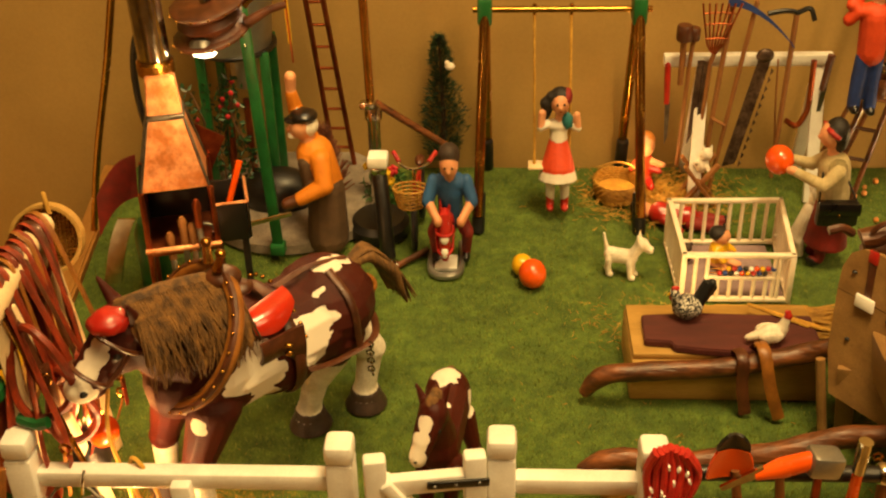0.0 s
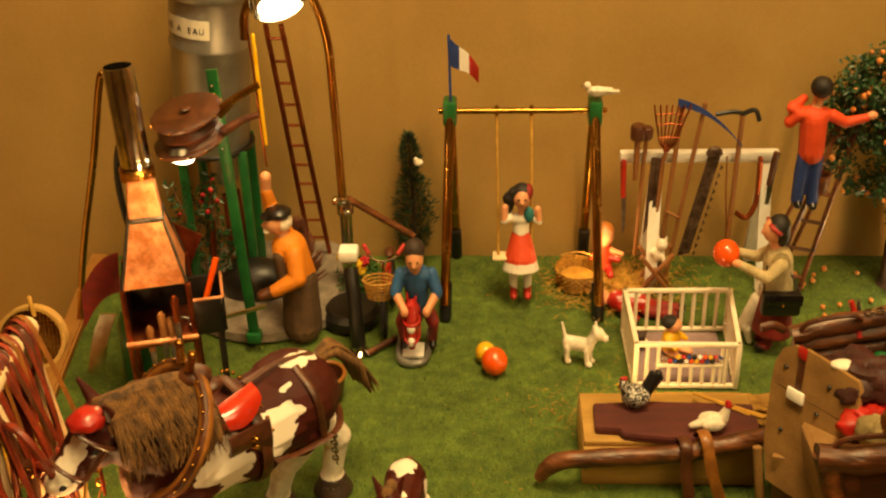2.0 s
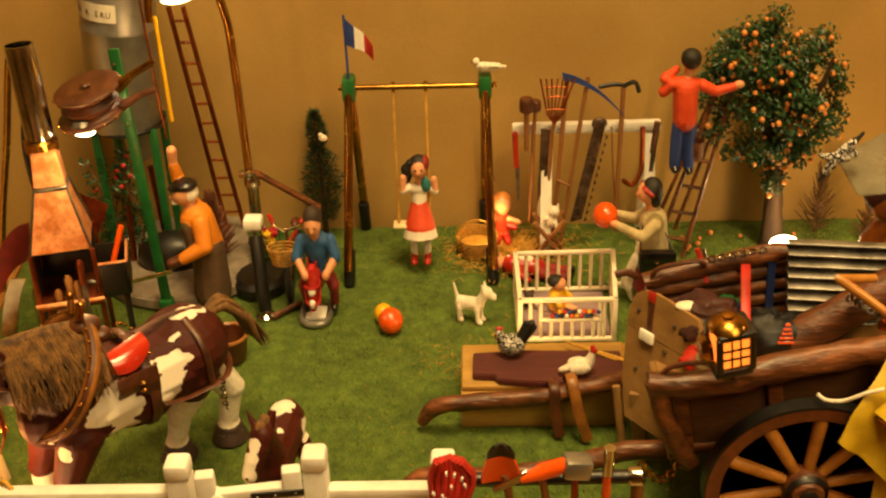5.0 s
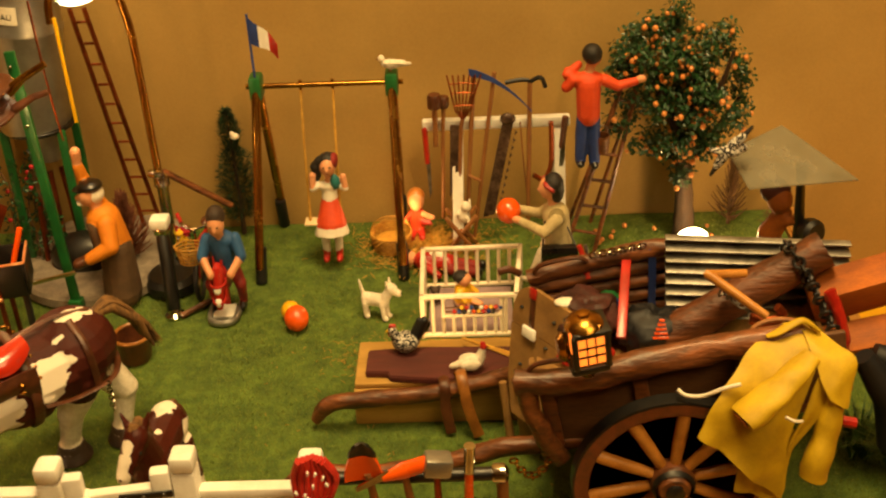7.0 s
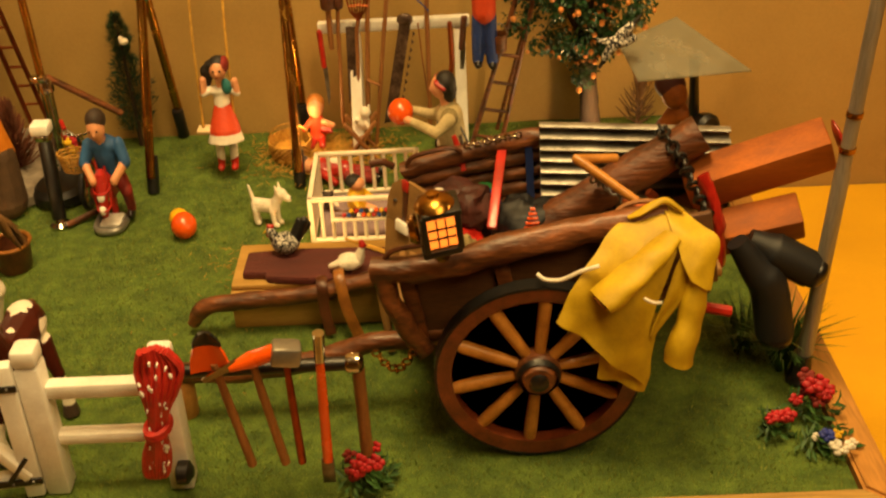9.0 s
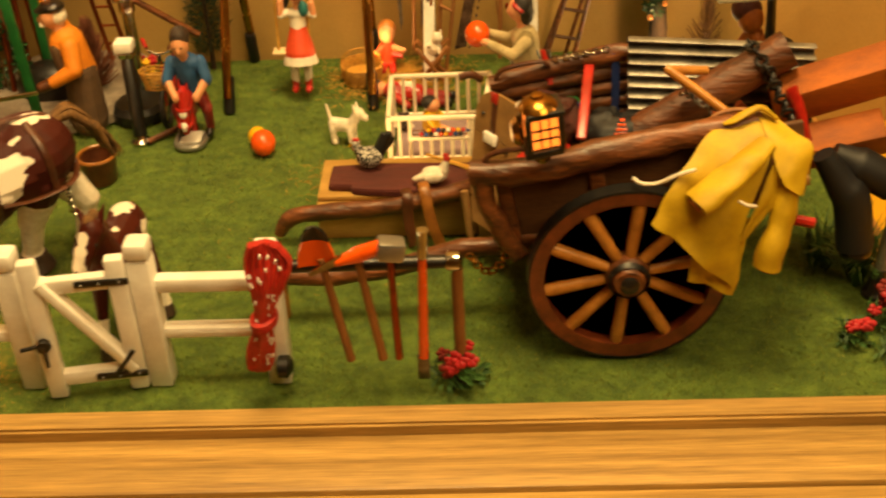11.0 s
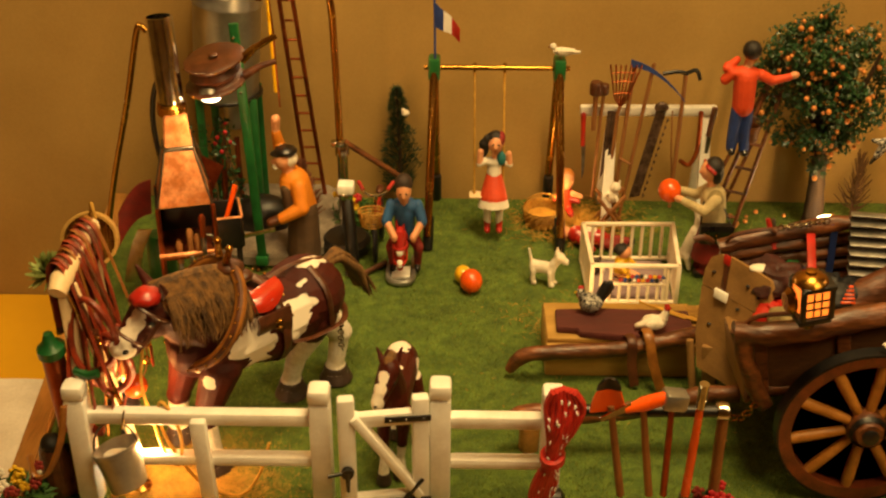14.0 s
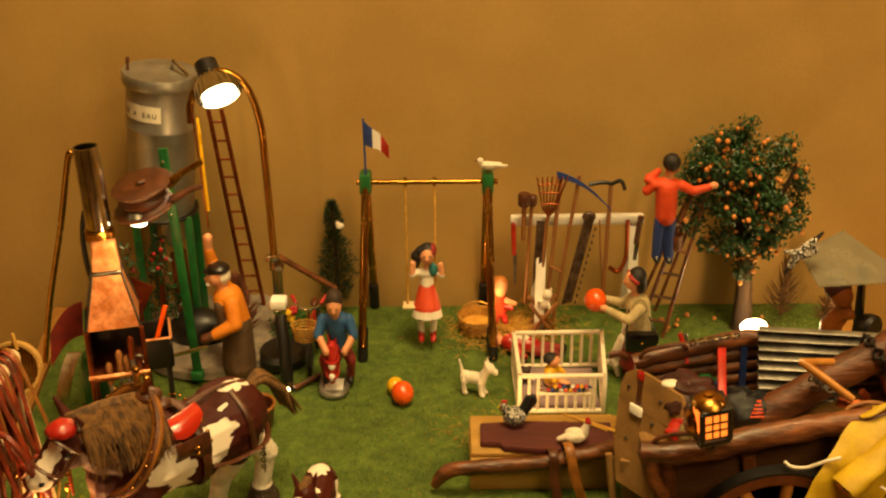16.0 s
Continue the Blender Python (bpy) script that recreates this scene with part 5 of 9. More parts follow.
# ---- terrier ----
figure("dog_figurine", [
    cap((-0.016, 0, 0.021), (0.012, 0, 0.022), 0.0078, 0.0072), cap((0.012, 0, 0.024), (0.020, 0, 0.034), 0.0066, 0.0062), egg((0.023, 0, 0.037), (0.009, 0.0065, 0.0065)), cap((0.027, 0, 0.035), (0.034, 0, 0.033), 0.0048, 0.0040), egg((0.038, 0, 0.0345), 0.0013, 1),
    cap((0.019, 0.004, 0.042), (0.018, 0.005, 0.047), 0.0026, 0.0012), cap((0.019, -0.004, 0.042), (0.018, -0.005, 0.047), 0.0026, 0.0012),
    cap((-0.020, 0, 0.025), (-0.025, 0, 0.041), 0.0030, 0.0018),
    cap((-0.017, 0.005, 0.018), (-0.021, 0.005, 0.004), 0.0046, 0.0030), cap((-0.016, -0.005, 0.018), (-0.016, -0.005, 0.004), 0.0046, 0.0030), cap((0.011, 0.005, 0.018), (0.013, 0.005, 0.004), 0.0042, 0.0030), cap((0.010, -0.005, 0.018), (0.012, -0.005, 0.003), 0.0042, 0.0030),
    egg((-0.019, 0.005, 0.003), (0.005, 0.0032, 0.003)), egg((-0.014, -0.005, 0.003), (0.005, 0.0032, 0.003)), egg((0.015, 0.005, 0.003), (0.005, 0.0032, 0.003)), egg((0.014, -0.005, 0.003), (0.005, 0.0032, 0.003)),
], [M_fur, M_ink], (0.240, 0.958, 0), "white terrier figurine standing on the turf", "dog figurine", "", -20, 0.001, 3)

# ---- playpen ----
pen = thing("playpen", (0.356, 0.965, 0), "pale wooden playpen with bars and a row of coloured beads", "playpen")
CF = [(0.303, 0.918), (0.408, 0.917), (0.418, 1.018), (0.302, 1.016)]
PH = 0.064


def pen_rail(a, b, z, s=0.0052):
    bm = bmesh.new()
    va, vb = Vector((*a, z)), Vector((*b, z))
    d = vb - va
    box(bm, (va + vb) / 2, (d.length + s, s, s), d.to_track_quat("X", "Z").to_matrix(), 0, 0.0008)
    return part("rail", bm, M_pen_wood, pen)


def pen_bar(p, z0, z1, r=0.0022):
    bm = bmesh.new()
    rod(bm, (*p, z0), (*p, z1), r, None, 8)
    part("bar", bm, M_pen_wood, pen)


for i in range(4):
    a, b = Vector(CF[i]), Vector(CF[(i + 1) % 4])
    pen_rail(a, b, PH)
    pen_rail(a, b, 0.004)
    bm = bmesh.new()
    box(bm, (*a, PH / 2), (0.0056, 0.0056, PH - 0.001), None, 0, 0.0008)
    part("post", bm, M_pen_wood, pen)
    n = 9
    for k in range(1, n):
        p = a.lerp(b, k / n)
        if i == 0 and k in (1, 8):
            pen_bar(p, 0.004, PH)
        elif i == 0:
            pen_bar(p, 0.004, 0.032)
        else:
            pen_bar(p, 0.004, PH)
a, b = Vector(CF[0]), Vector(CF[1])
pen_rail(a.lerp(b, 2 / 9), a.lerp(b, 7.6 / 9), 0.034, 0.0045)
for s in (2 / 9, 7.6 / 9):
    pen_bar(a.lerp(b, s), 0.004, PH, 0.0022)
BEADS = [M_red, M_lemon, M_orange, M_white, M_ink, M_denim]
for z, s0 in ((0.046, 0.42), (0.040, 0.34)):
    bm = bmesh.new()
    rod(bm, (*a.lerp(b, 2 / 9), z), (*a.lerp(b, 7.6 / 9), z), 0.0007, None, 6)
    part("bead_wire", bm, M_brass, pen)
    for k in range(9):
        bm = bmesh.new()
        ball(bm, (*a.lerp(b, s0 + 0.052 * k), z), (0.0027, 0.0031, 0.0031), None, 0, 10, 7)
        part("bead", bm, BEADS[(k * 5 + (z > 0.042)) % 6], pen)
bm = bmesh.new()
box(bm, (0.357, 0.966, 0.0035), (0.098, 0.088, 0.003), None, 0, 0.001)
M_mat_pad = mat("mauve_pad", "9a8488", "847074", 0.85, scale=50, grain=0.1, bump=0.3)
part("pad", bm, M_mat_pad, pen, "mauve floor pad")
figure("doll", [
    cap((0, 0, 0.012), (0, 0, 0.028), 0.0105, 0.009, 0), egg((0.001, -0.002, 0.043), (0.0085, 0.0085, 0.0095), 1), egg((0, 0.002, 0.046), (0.0095, 0.0095, 0.009), 2),
    cap((-0.009, -0.002, 0.027), (-0.010, -0.012, 0.018), 0.004, 0.0035, 0), cap((0.009, -0.002, 0.027), (0.012, -0.010, 0.020), 0.004, 0.0035, 0), cap((-0.005, 0, 0.008), (-0.008, -0.018, 0.006), 0.0055, 0.004, 1), cap((0.005, 0, 0.008), (0.009, -0.018, 0.006), 0.0055, 0.004, 1),
], [M_lemon, M_skin, M_hair], (0.348, 0.972, 0.005), "small baby figure in a yellow top sitting in the playpen", "doll", "painted figures", 50)
figure("toy_bear", [egg((0, 0, 0.010), (0.007, 0.006, 0.009), 0), egg((0, -0.001, 0.023), 0.006, 0), egg((-0.005, 0, 0.028), 0.0025, 0), egg((0.005, 0, 0.028), 0.0025, 0), cap((-0.006, 0, 0.014), (-0.010, -0.004, 0.010), 0.003, 0.0025, 1), cap((0.006, 0, 0.014), (0.010, -0.004, 0.010), 0.003, 0.0025, 1)],
       [M_brown_hair, M_fur], (0.316, 0.975, 0.005), "small dark stuffed toy sitting in the playpen", "toy")

# ---- woman with ball ----
figure("doll", [
    egg((-0.012, -0.010, 0.006), (0.009, 0.0055, 0.006), 4), egg((-0.008, 0.010, 0.006), (0.009, 0.0055, 0.006), 4), cap((-0.006, -0.008, 0.008), (-0.004, -0.006, 0.028), 0.006, 0.007, 4), cap((-0.004, 0.008, 0.008), (-0.003, 0.006, 0.028), 0.006, 0.007, 4),
    cone((0, 0, 0.022), (0.001, 0, 0.072), 0.0235, 0.0160, 0), cap((0.001, 0, 0.072), (-0.003, 0, 0.108), 0.0165, 0.0165, 1), egg((-0.003, 0, 0.110), (0.013, 0.021, 0.013), 5),
    cap((-0.006, 0, 0.120), (-0.008, 0, 0.130), 0.006, 0.006, 2), egg((-0.012, 0, 0.142), (0.0115, 0.0115, 0.0130), 2), egg((-0.006, 0, 0.1465), (0.0125, 0.0130, 0.0135), 3), egg((-0.0235, 0, 0.140), 0.0022, 2),
    cap((-0.004, 0, 0.139), (-0.002, 0, 0.133), 0.0115, 0.0085, 3), cap((-0.0165, -0.0105, 0.150), (-0.008, -0.0135, 0.144), 0.0022, 0.0022, 6), cap((-0.0165, 0.0105, 0.150), (-0.008, 0.0135, 0.144), 0.0022, 0.0022, 6), cap((-0.0165, -0.0105, 0.150), (-0.0165, 0.0105, 0.150), 0.0024, 0.0024, 6),
    cap((-0.004, -0.018, 0.110), (-0.018, -0.022, 0.098), 0.0078, 0.0065, 1), cap((-0.018, -0.022, 0.098), (-0.044, -0.014, 0.108), 0.0062, 0.0050, 1), egg((-0.050, -0.012, 0.110), (0.0065, 0.0045, 0.0045), 2),
    cap((-0.004, 0.018, 0.110), (-0.020, 0.020, 0.100), 0.0078, 0.0065, 1), cap((-0.020, 0.020, 0.100), (-0.044, 0.012, 0.110), 0.0062, 0.0050, 1), egg((-0.050, 0.010, 0.112), (0.0065, 0.0045, 0.0045), 2),
], [M_crimson, M_cream_wool, M_skin, M_hair, M_boot, M_shawl, M_red], (0.462, 0.992, 0), "painted woman figure in red skirt and olive shawl", "doll", "painted figures")
bm = bmesh.new()
ball(bm, (0, 0, 0), 0.0170, None, 0, 26, 16)
solid("toy_ball", bm, M_orange, (0.398, 0.995, 0.113), "orange ball held by the woman figure", "ball", "balls")
bag = thing("handbag", (0.470, 0.965, 0.070), "black leather handbag hanging from the woman figure", "handbag")
bm = bmesh.new()
box(bm, (0.471, 0.962, 0.079), (0.042, 0.012, 0.026), None, 0, 0.004)
part("bag_body", bm, M_boot, bag)
bm = bmesh.new()
cloth(bm, lambda u, v: (0.450 + 0.042 * u, 0.9555 - 0.0012 * math.sin(3.1 * v), 0.092 - 0.012 * v), 6, 4, 0.0008)
part("flap", bm, M_boot, bag)
bm = bmesh.new()
ball(bm, (0.471, 0.9545, 0.080), 0.0016, None, 0, 8, 6)
part("clasp", bm, M_brass, bag)
bm = bmesh.new()
tube(bm, smooth_path([(0.452, 0.964, 0.09), (0.455, 0.974, 0.112), (0.462, 0.985, 0.124), (0.478, 0.976, 0.112), (0.490, 0.964, 0.09)], 5), 0.0011, 6)
part("strap", bm, M_boot, bag)
figure("dog_figurine", [
    cap((0.012, 0, 0.022), (0.022, 0, 0.052), 0.0095, 0.0085), egg((0.026, 0, 0.064), (0.0085, 0.0075, 0.0075)), cap((0.030, 0, 0.066), (0.037, 0, 0.067), 0.0045, 0.0032), cap((0.022, 0.005, 0.070), (0.019, 0.006, 0.075), 0.003, 0.0015), cap((0.022, -0.005, 0.070), (0.019, -0.006, 0.075), 0.003, 0.0015),
    cap((0.022, 0.005, 0.050), (0.036, 0.006, 0.058), 0.0036, 0.003), cap((0.022, -0.005, 0.050), (0.036, -0.006, 0.056), 0.0036, 0.003), cap((0.012, 0.006, 0.02), (0.016, 0.006, 0.004), 0.0055, 0.0035), cap((0.012, -0.006, 0.02), (0.016, -0.006, 0.004), 0.0055, 0.0035), cap((0.006, 0, 0.018), (-0.012, 0, 0.022), 0.004, 0.0016),
], [M_fur], (0.420, 1.000, 0), "white dog figurine standing up against the woman", "dog figurine", "", 0, 0.001, 3)

refit([pen] + [o for o in bpy.data.objects if o.name in ("doll.002", "toy_bear")], (-0.003, -0.008, 0))

# ---- tool rack ----
rack = thing("tool_rack", (0.39, 1.135, 0), "white wooden trestle rack hung with garden tools", "rack")
R0, R1 = Vector((0.300, 1.142, 0.156)), Vector((0.488, 1.140, 0.158))
bm = bmesh.new()
d = R1 - R0
box(bm, (R0 + R1) / 2, (d.length, 0.012, 0.013), d.to_track_quat("X", "Z").to_matrix(), 0, 0.002)
part("top_bar", bm, M_white, rack)
for s, dx in ((0.24, -0.004), (0.93, 0.0)):
    p = R0.lerp(R1, s)
    for sy in (-1, 1):
        bm = bmesh.new()
        q = Vector((p.x + dx, p.y + sy * 0.035, 0.0))
        v = p - q
        box(bm, (p + q) / 2 + Vector((0, 0, -0.002)), (0.014, 0.006, v.length - 0.008), v.to_track_quat("Z", "Y").to_matrix(), 0, 0.001)
        part("leg", bm, M_white, rack)


def rack_tool(kind, s, label, category="garden tool"):
    p = R0.lerp(R1, s)
    return thing(kind, (p.x, p.y - 0.010, p.z), label, category, "tools on the rack"), p + Vector((0, -0.0105, 0))


def handle(t, p, top, bottom, r=0.0026, lean=0.0, m=None):
    bm = bmesh.new()
    tube(bm, [p + Vector((lean * 0.5, 0, top)), p + Vector((0, 0, 0)), p + Vector((-lean, 0, -bottom))], [r, r, r * 0.9], 9)
    return part("handle", bm, m or M_handle, t)


t, p = rack_tool("knife", 0.015, "hanging knife with a red handle")
handle(t, p, 0.0, 0.045, 0.0036, -0.002, M_red)
bm = bmesh.new()
slab(bm, [p + Vector(q) for q in ((0.000, 0, -0.044), (0.006, 0, -0.044), (0.006, 0, -0.085), (0.003, 0, -0.095))], (0, 1, 0), 0.001)
part("blade", bm, M_steel, t)
t, p = rack_tool("mallet", 0.09, "small wooden mallet hung on the rack")
handle(t, p, 0.035, 0.02, 0.0035)
bm = bmesh.new()
lathe(bm, [(0.008, 0.0), (0.009, 0.002), (0.009, 0.014), (0.0075, 0.017)], 14, 0, p + Vector((0, 0, 0.030)))
part("head", bm, M_leather, t)
t, p = rack_tool("spade", 0.14, "long-handled tool with a brown head")
handle(t, p, 0.03, 0.12, 0.0026, 0.004)
bm = bmesh.new()
lathe(bm, [(0.006, 0.0), (0.007, 0.002), (0.007, 0.012), (0.0055, 0.014)], 12, 0, p + Vector((0.002, 0, 0.028)))
part("head", bm, M_leather, t)
t, p = rack_tool("garden_fork", 0.26, "many-tined brown hay fork, tines upward")
handle(t, p, 0.012, 0.14, 0.0027, 0.006)
for k in range(7):
    bm = bmesh.new()
    f = (k - 3) / 3
    tube(bm, [p + Vector((0.003, 0, 0.010)), p + Vector((0.003 + f * 0.009, -0.002, 0.024)), p + Vector((0.006 + f * 0.021, -0.005, 0.070))], 0.0012, 5)
    part("tine", bm, M_copper_dull, t)
for z, w in ((0.030, 0.012), (0.046, 0.016), (0.058, 0.018)):
    bm = bmesh.new()
    tube(bm, [p + Vector((0.004 - w, -0.003, z)), p + Vector((0.004, -0.0045, z + 0.002)), p + Vector((0.005 + w, -0.003, z))], 0.0009, 5)
    part("cross_wire", bm, M_copper_dull, t)
t, p = rack_tool("rake", 0.33, "straight wooden pole with a small side peg")
handle(t, p, 0.065, 0.15, 0.003, 0.010)
bm = bmesh.new()
rod(bm, p + Vector((-0.006, -0.003, -0.062)), p + Vector((0.010, -0.003, -0.070)), 0.002, None, 7)
part("peg", bm, M_handle, t)
t, p = rack_tool("scythe", 0.44, "scythe with a long curved blue-grey blade")
handle(t, p, 0.070, 0.15, 0.0027, 0.020)
bm = bmesh.new()
def scythe(u, v, p=p):
    return p + Vector((-0.022 + 0.078 * u, -0.004, 0.072 - 0.012 * u - 0.040 * u * u + (0.010 - 0.009 * u) * (v - 0.5)))
cloth(bm, scythe, 16, 3, 0.0014)
part("blade", bm, M_denim, t)
t, p = rack_tool("saw", 0.555, "large two-man saw blade of dull steel")
bm = bmesh.new()
cloth(bm, lambda u, v, p=p: p + Vector((-0.006 + 0.015 * u + (0.004 - 0.028 * v), -0.002, 0.010 - 0.132 * v + 0.004 * u)), 3, 18, 0.0012)
blade = part("blade", bm, M_rusty, t)
bm = bmesh.new()
ball(bm, p + Vector((0.004, -0.002, 0.010)), (0.010, 0.004, 0.008), None, 0, 12, 8)
part("grip", bm, M_rusty, t)
for k in range(12):
    bm = bmesh.new()
    q = p + Vector((0.013 - 0.028 * k / 13, -0.0025, -0.004 - 0.010 * k))
    slab(bm, [q, q + Vector((0.003, 0, -0.004)), q + Vector((-0.001, 0, -0.008))], (0, 1, 0), 0.001)
    part("tooth", bm, M_rusty, blade)
t, p = rack_tool("hoe", 0.66, "thin light-brown switch hung on the rack")
bm = bmesh.new()
tube(bm, smooth_path([p + Vector((0, 0, 0.004)), p + Vector((0.004, 0, -0.05)), p + Vector((0.008, 0, -0.09)), p + Vector((0.010, 0, -0.135))], 4), 0.0011, 6)
part("stick", bm, M_handle, t)
t, p = rack_tool("pickaxe", 0.72, "long-handled pick with a dark double hook")
handle(t, p, 0.055, 0.135, 0.003, 0.002)
for s in (-1, 1):
    bm = bmesh.new()
    tube(bm, smooth_path([p + Vector((0, 0, 0.056)), p + Vector((s * 0.014, -0.002, 0.062)), p + Vector((s * 0.020, -0.004, 0.050))] if s > 0 else [p + Vector((0, 0, 0.058)), p + Vector((-0.012, 0, 0.059)), p + Vector((-0.030, 0, 0.056))], 4), 0.0028, 7)
    part("hook", bm, M_black_iron, t)
t, p = rack_tool("sickle", 0.855, "reddish hooked stick hung on the rack")
bm = bmesh.new()
tube(bm, smooth_path([p + Vector((0.002, 0, 0.004)), p + Vector((0.003, 0, -0.03)), p + Vector((0.002, 0, -0.055)), p + Vector((-0.007, 0, -0.072)), p + Vector((-0.020, 0, -0.066))], 5), 0.0032, 8)
part("hook", bm, M_copper_dull, t)
t, p = rack_tool("shears", 0.955, "dark blade with a brown strap on the rack")
handle(t, p, 0.010, 0.03, 0.0042, 0.003, M_leather)
bm = bmesh.new()
slab(bm, [p + Vector(q) for q in ((-0.004, 0, -0.028), (0.002, 0, -0.028), (-0.004, 0, -0.075), (-0.008, 0, -0.080))], (0, 1, 0), 0.001)
part("blade", bm, M_steel, t)
t, p = rack_tool("shears", 0.21, "pair of dark blades hung in a leather sheath")
bm = bmesh.new()
for k in (0, 1):
    slab(bm, [p + Vector(q) + Vector((0.007 * k, -0.002 * k, 0)) for q in ((-0.004, 0, 0.004), (0.004, 0, 0.004), (0.000, 0, -0.075), (-0.008, 0, -0.095))], (0, 1, 0), 0.0015)
part("blade", bm, M_rusty, t)

# sawhorse with a white cat figurine
stool = thing("sawhorse", (0.343, 1.085, 0), "crossed wooden sawhorse below the rack", "sawhorse")
for y in (1.072, 1.098):
    for s in (-1, 1):
        bm = bmesh.new()
        v = Vector((0.044 * s, 0, 0.056))
        box(bm, (0.343, y + 0.002 * s, 0.0275), (0.008, 0.0045, 0.068), v.to_track_quat("Z", "Y").to_matrix(), 0, 0.001)
        part("leg", bm, M_handle, stool)
bm = bmesh.new()
rod(bm, (0.343, 1.07, 0.028), (0.343, 1.10, 0.028), 0.003, None, 8)
part("cross_bar", bm, M_handle, stool)
figure("cat_figurine", [egg((0, 0, 0.012), (0.010, 0.009, 0.012)), egg((0.004, -0.003, 0.028), (0.0085, 0.008, 0.008)), cap((0.000, -0.003, 0.034), (-0.001, -0.003, 0.040), 0.0028, 0.001), cap((0.009, -0.003, 0.034), (0.010, -0.003, 0.040), 0.0028, 0.001), cap((0.006, -0.008, 0.012), (0.010, -0.012, 0.002), 0.003, 0.003), cap((-0.006, 0.0, 0.010), (-0.010, -0.006, 0.018), 0.004, 0.003)],
       [M_fur], (0.345, 1.084, 0.036), "white cat figurine sitting on the sawhorse", "cat figurine", "", 0, 0.001, 2)

# hay, basket and the seated figure by the little fire
hay = thing("hay_patch", (0.30, 1.115, 0), "loose yellow straw spread on the turf", "straw")
r = random.Random(31)
bm = bmesh.new()
for k in range(1900):
    p = Vector((0.295 + r.gauss(0, 0.040), 1.11 + r.gauss(0, 0.028), r.uniform(0.001, 0.010)))
    a = r.random() * 6.283
    tube(bm, [p, p + Vector((math.cos(a) * 0.009, math.sin(a) * 0.009, r.uniform(-0.001, 0.003)))], 0.0004, 3)
tagged(part("straw", bm, M_straw, hay), kind="stuff")


def basket(name, loc, r0, r1, h, rows, label, lid=False):
    t = thing(name, loc, label, "basket")
    bm = bmesh.new()
    n = 44
    for k in range(rows):
        s = k / (rows - 1)
        rad = r0 + (r1 - r0) * math.sin(s * 1.57)
        tube(bm, [Vector(loc) + Vector(((rad + 0.0009 * math.cos(j * math.pi + k * math.pi)) * math.cos(2 * math.pi * j / n), (rad + 0.0009 * math.cos(j * math.pi + k * math.pi)) * math.sin(2 * math.pi * j / n), 0.002 + h * s)) for j in range(n)], h / rows * 0.55, 5, 0, True)
    part("weave", bm, M_wicker, t)
    bm = bmesh.new()
    lathe(bm, [(r0, 0.001), (r0 * 0.96, h * 0.55), (0, h * 0.55)], 20, 0, loc)
    part("filling", bm, M_straw, t)
    bm = bmesh.new()
    tube(bm, [Vector(loc) + Vector((r1 * math.cos(a), 0, h + r1 * 0.8 * math.sin(a))) for a in (math.pi * k / 12 for k in range(13))], 0.0016, 6)
    part("handle", bm, M_wicker, t)
    return t


basket("wicker_basket", (0.245, 1.108, 0), 0.031, 0.036, 0.026, 8, "round yellow wicker basket on the turf")
figure("doll", [
    cap((0, 0, 0.012), (0, 0, 0.034), 0.012, 0.010, 0), egg((0, -0.003, 0.052), (0.0125, 0.012, 0.0135), 1), egg((0.000, 0.002, 0.057), (0.0135, 0.013, 0.0115), 2), cap((0.008, -0.004, 0.032), (0.024, -0.008, 0.028), 0.0045, 0.0036, 1), cap((-0.009, -0.004, 0.032), (-0.018, -0.010, 0.024), 0.0045, 0.0036, 0), cap((0.004, -0.006, 0.022), (0.020, -0.010, 0.020), 0.004, 0.0035, 3), cap((-0.005, -0.002, 0.008), (-0.008, -0.024, 0.006), 0.006, 0.005, 3), cap((0.005, -0.002, 0.008), (0.008, -0.024, 0.006), 0.006, 0.005, 3),
], [M_skirt, M_skin, M_fruit, M_red], (0.287, 1.118, 0.006), "small seated doll in striped orange clothes beside the fire lamp", "doll", "painted figures")
fire = thing("fire_lamp", (0.268, 1.128, 0), "small lit bulb standing behind the seated doll", "lamp")
bm = bmesh.new()
lathe(bm, [(0.007, 0.0), (0.007, 0.004), (0.004, 0.006), (0.004, 0.018)], 12, 0, (0.290, 1.140, 0))
part("socket", bm, M_brass, fire)
bm = bmesh.new()
lathe(bm, [(0.004, 0.018), (0.0062, 0.024), (0.0062, 0.032), (0.003, 0.040), (0.0, 0.043)], 14, 0, (0.290, 1.140, 0))
part("bulb", bm, M_glow_orange, fire, "glowing bulb")
figure("doll", [
    cap((-0.010, 0, 0.012), (0.022, 0.0, 0.012), 0.0125, 0.011, 0), egg((-0.030, 0, 0.013), (0.011, 0.010, 0.010), 1), egg((-0.034, 0, 0.016), (0.010, 0.0105, 0.009), 2), cap((0.026, 0.006, 0.008), (0.060, 0.008, 0.007), 0.008, 0.006, 3), cap((0.026, -0.006, 0.008), (0.060, -0.008, 0.007), 0.008, 0.006, 3), cap((-0.004, -0.012, 0.012), (0.016, -0.022, 0.006), 0.0055, 0.0045, 0), egg((0.064, 0.008, 0.008), (0.005, 0.005, 0.007), 4), egg((0.064, -0.008, 0.008), (0.005, 0.005, 0.007), 4),
    cap((0.002, 0, 0.020), (0.012, 0, 0.021), 0.0055, 0.0055, 5),
], [M_red, M_skin, M_brown_hair, M_crimson, M_boot, M_fur], (0.305, 1.055, 0), "doll in a red jacket lying on the turf", "doll", "painted figures", -14)

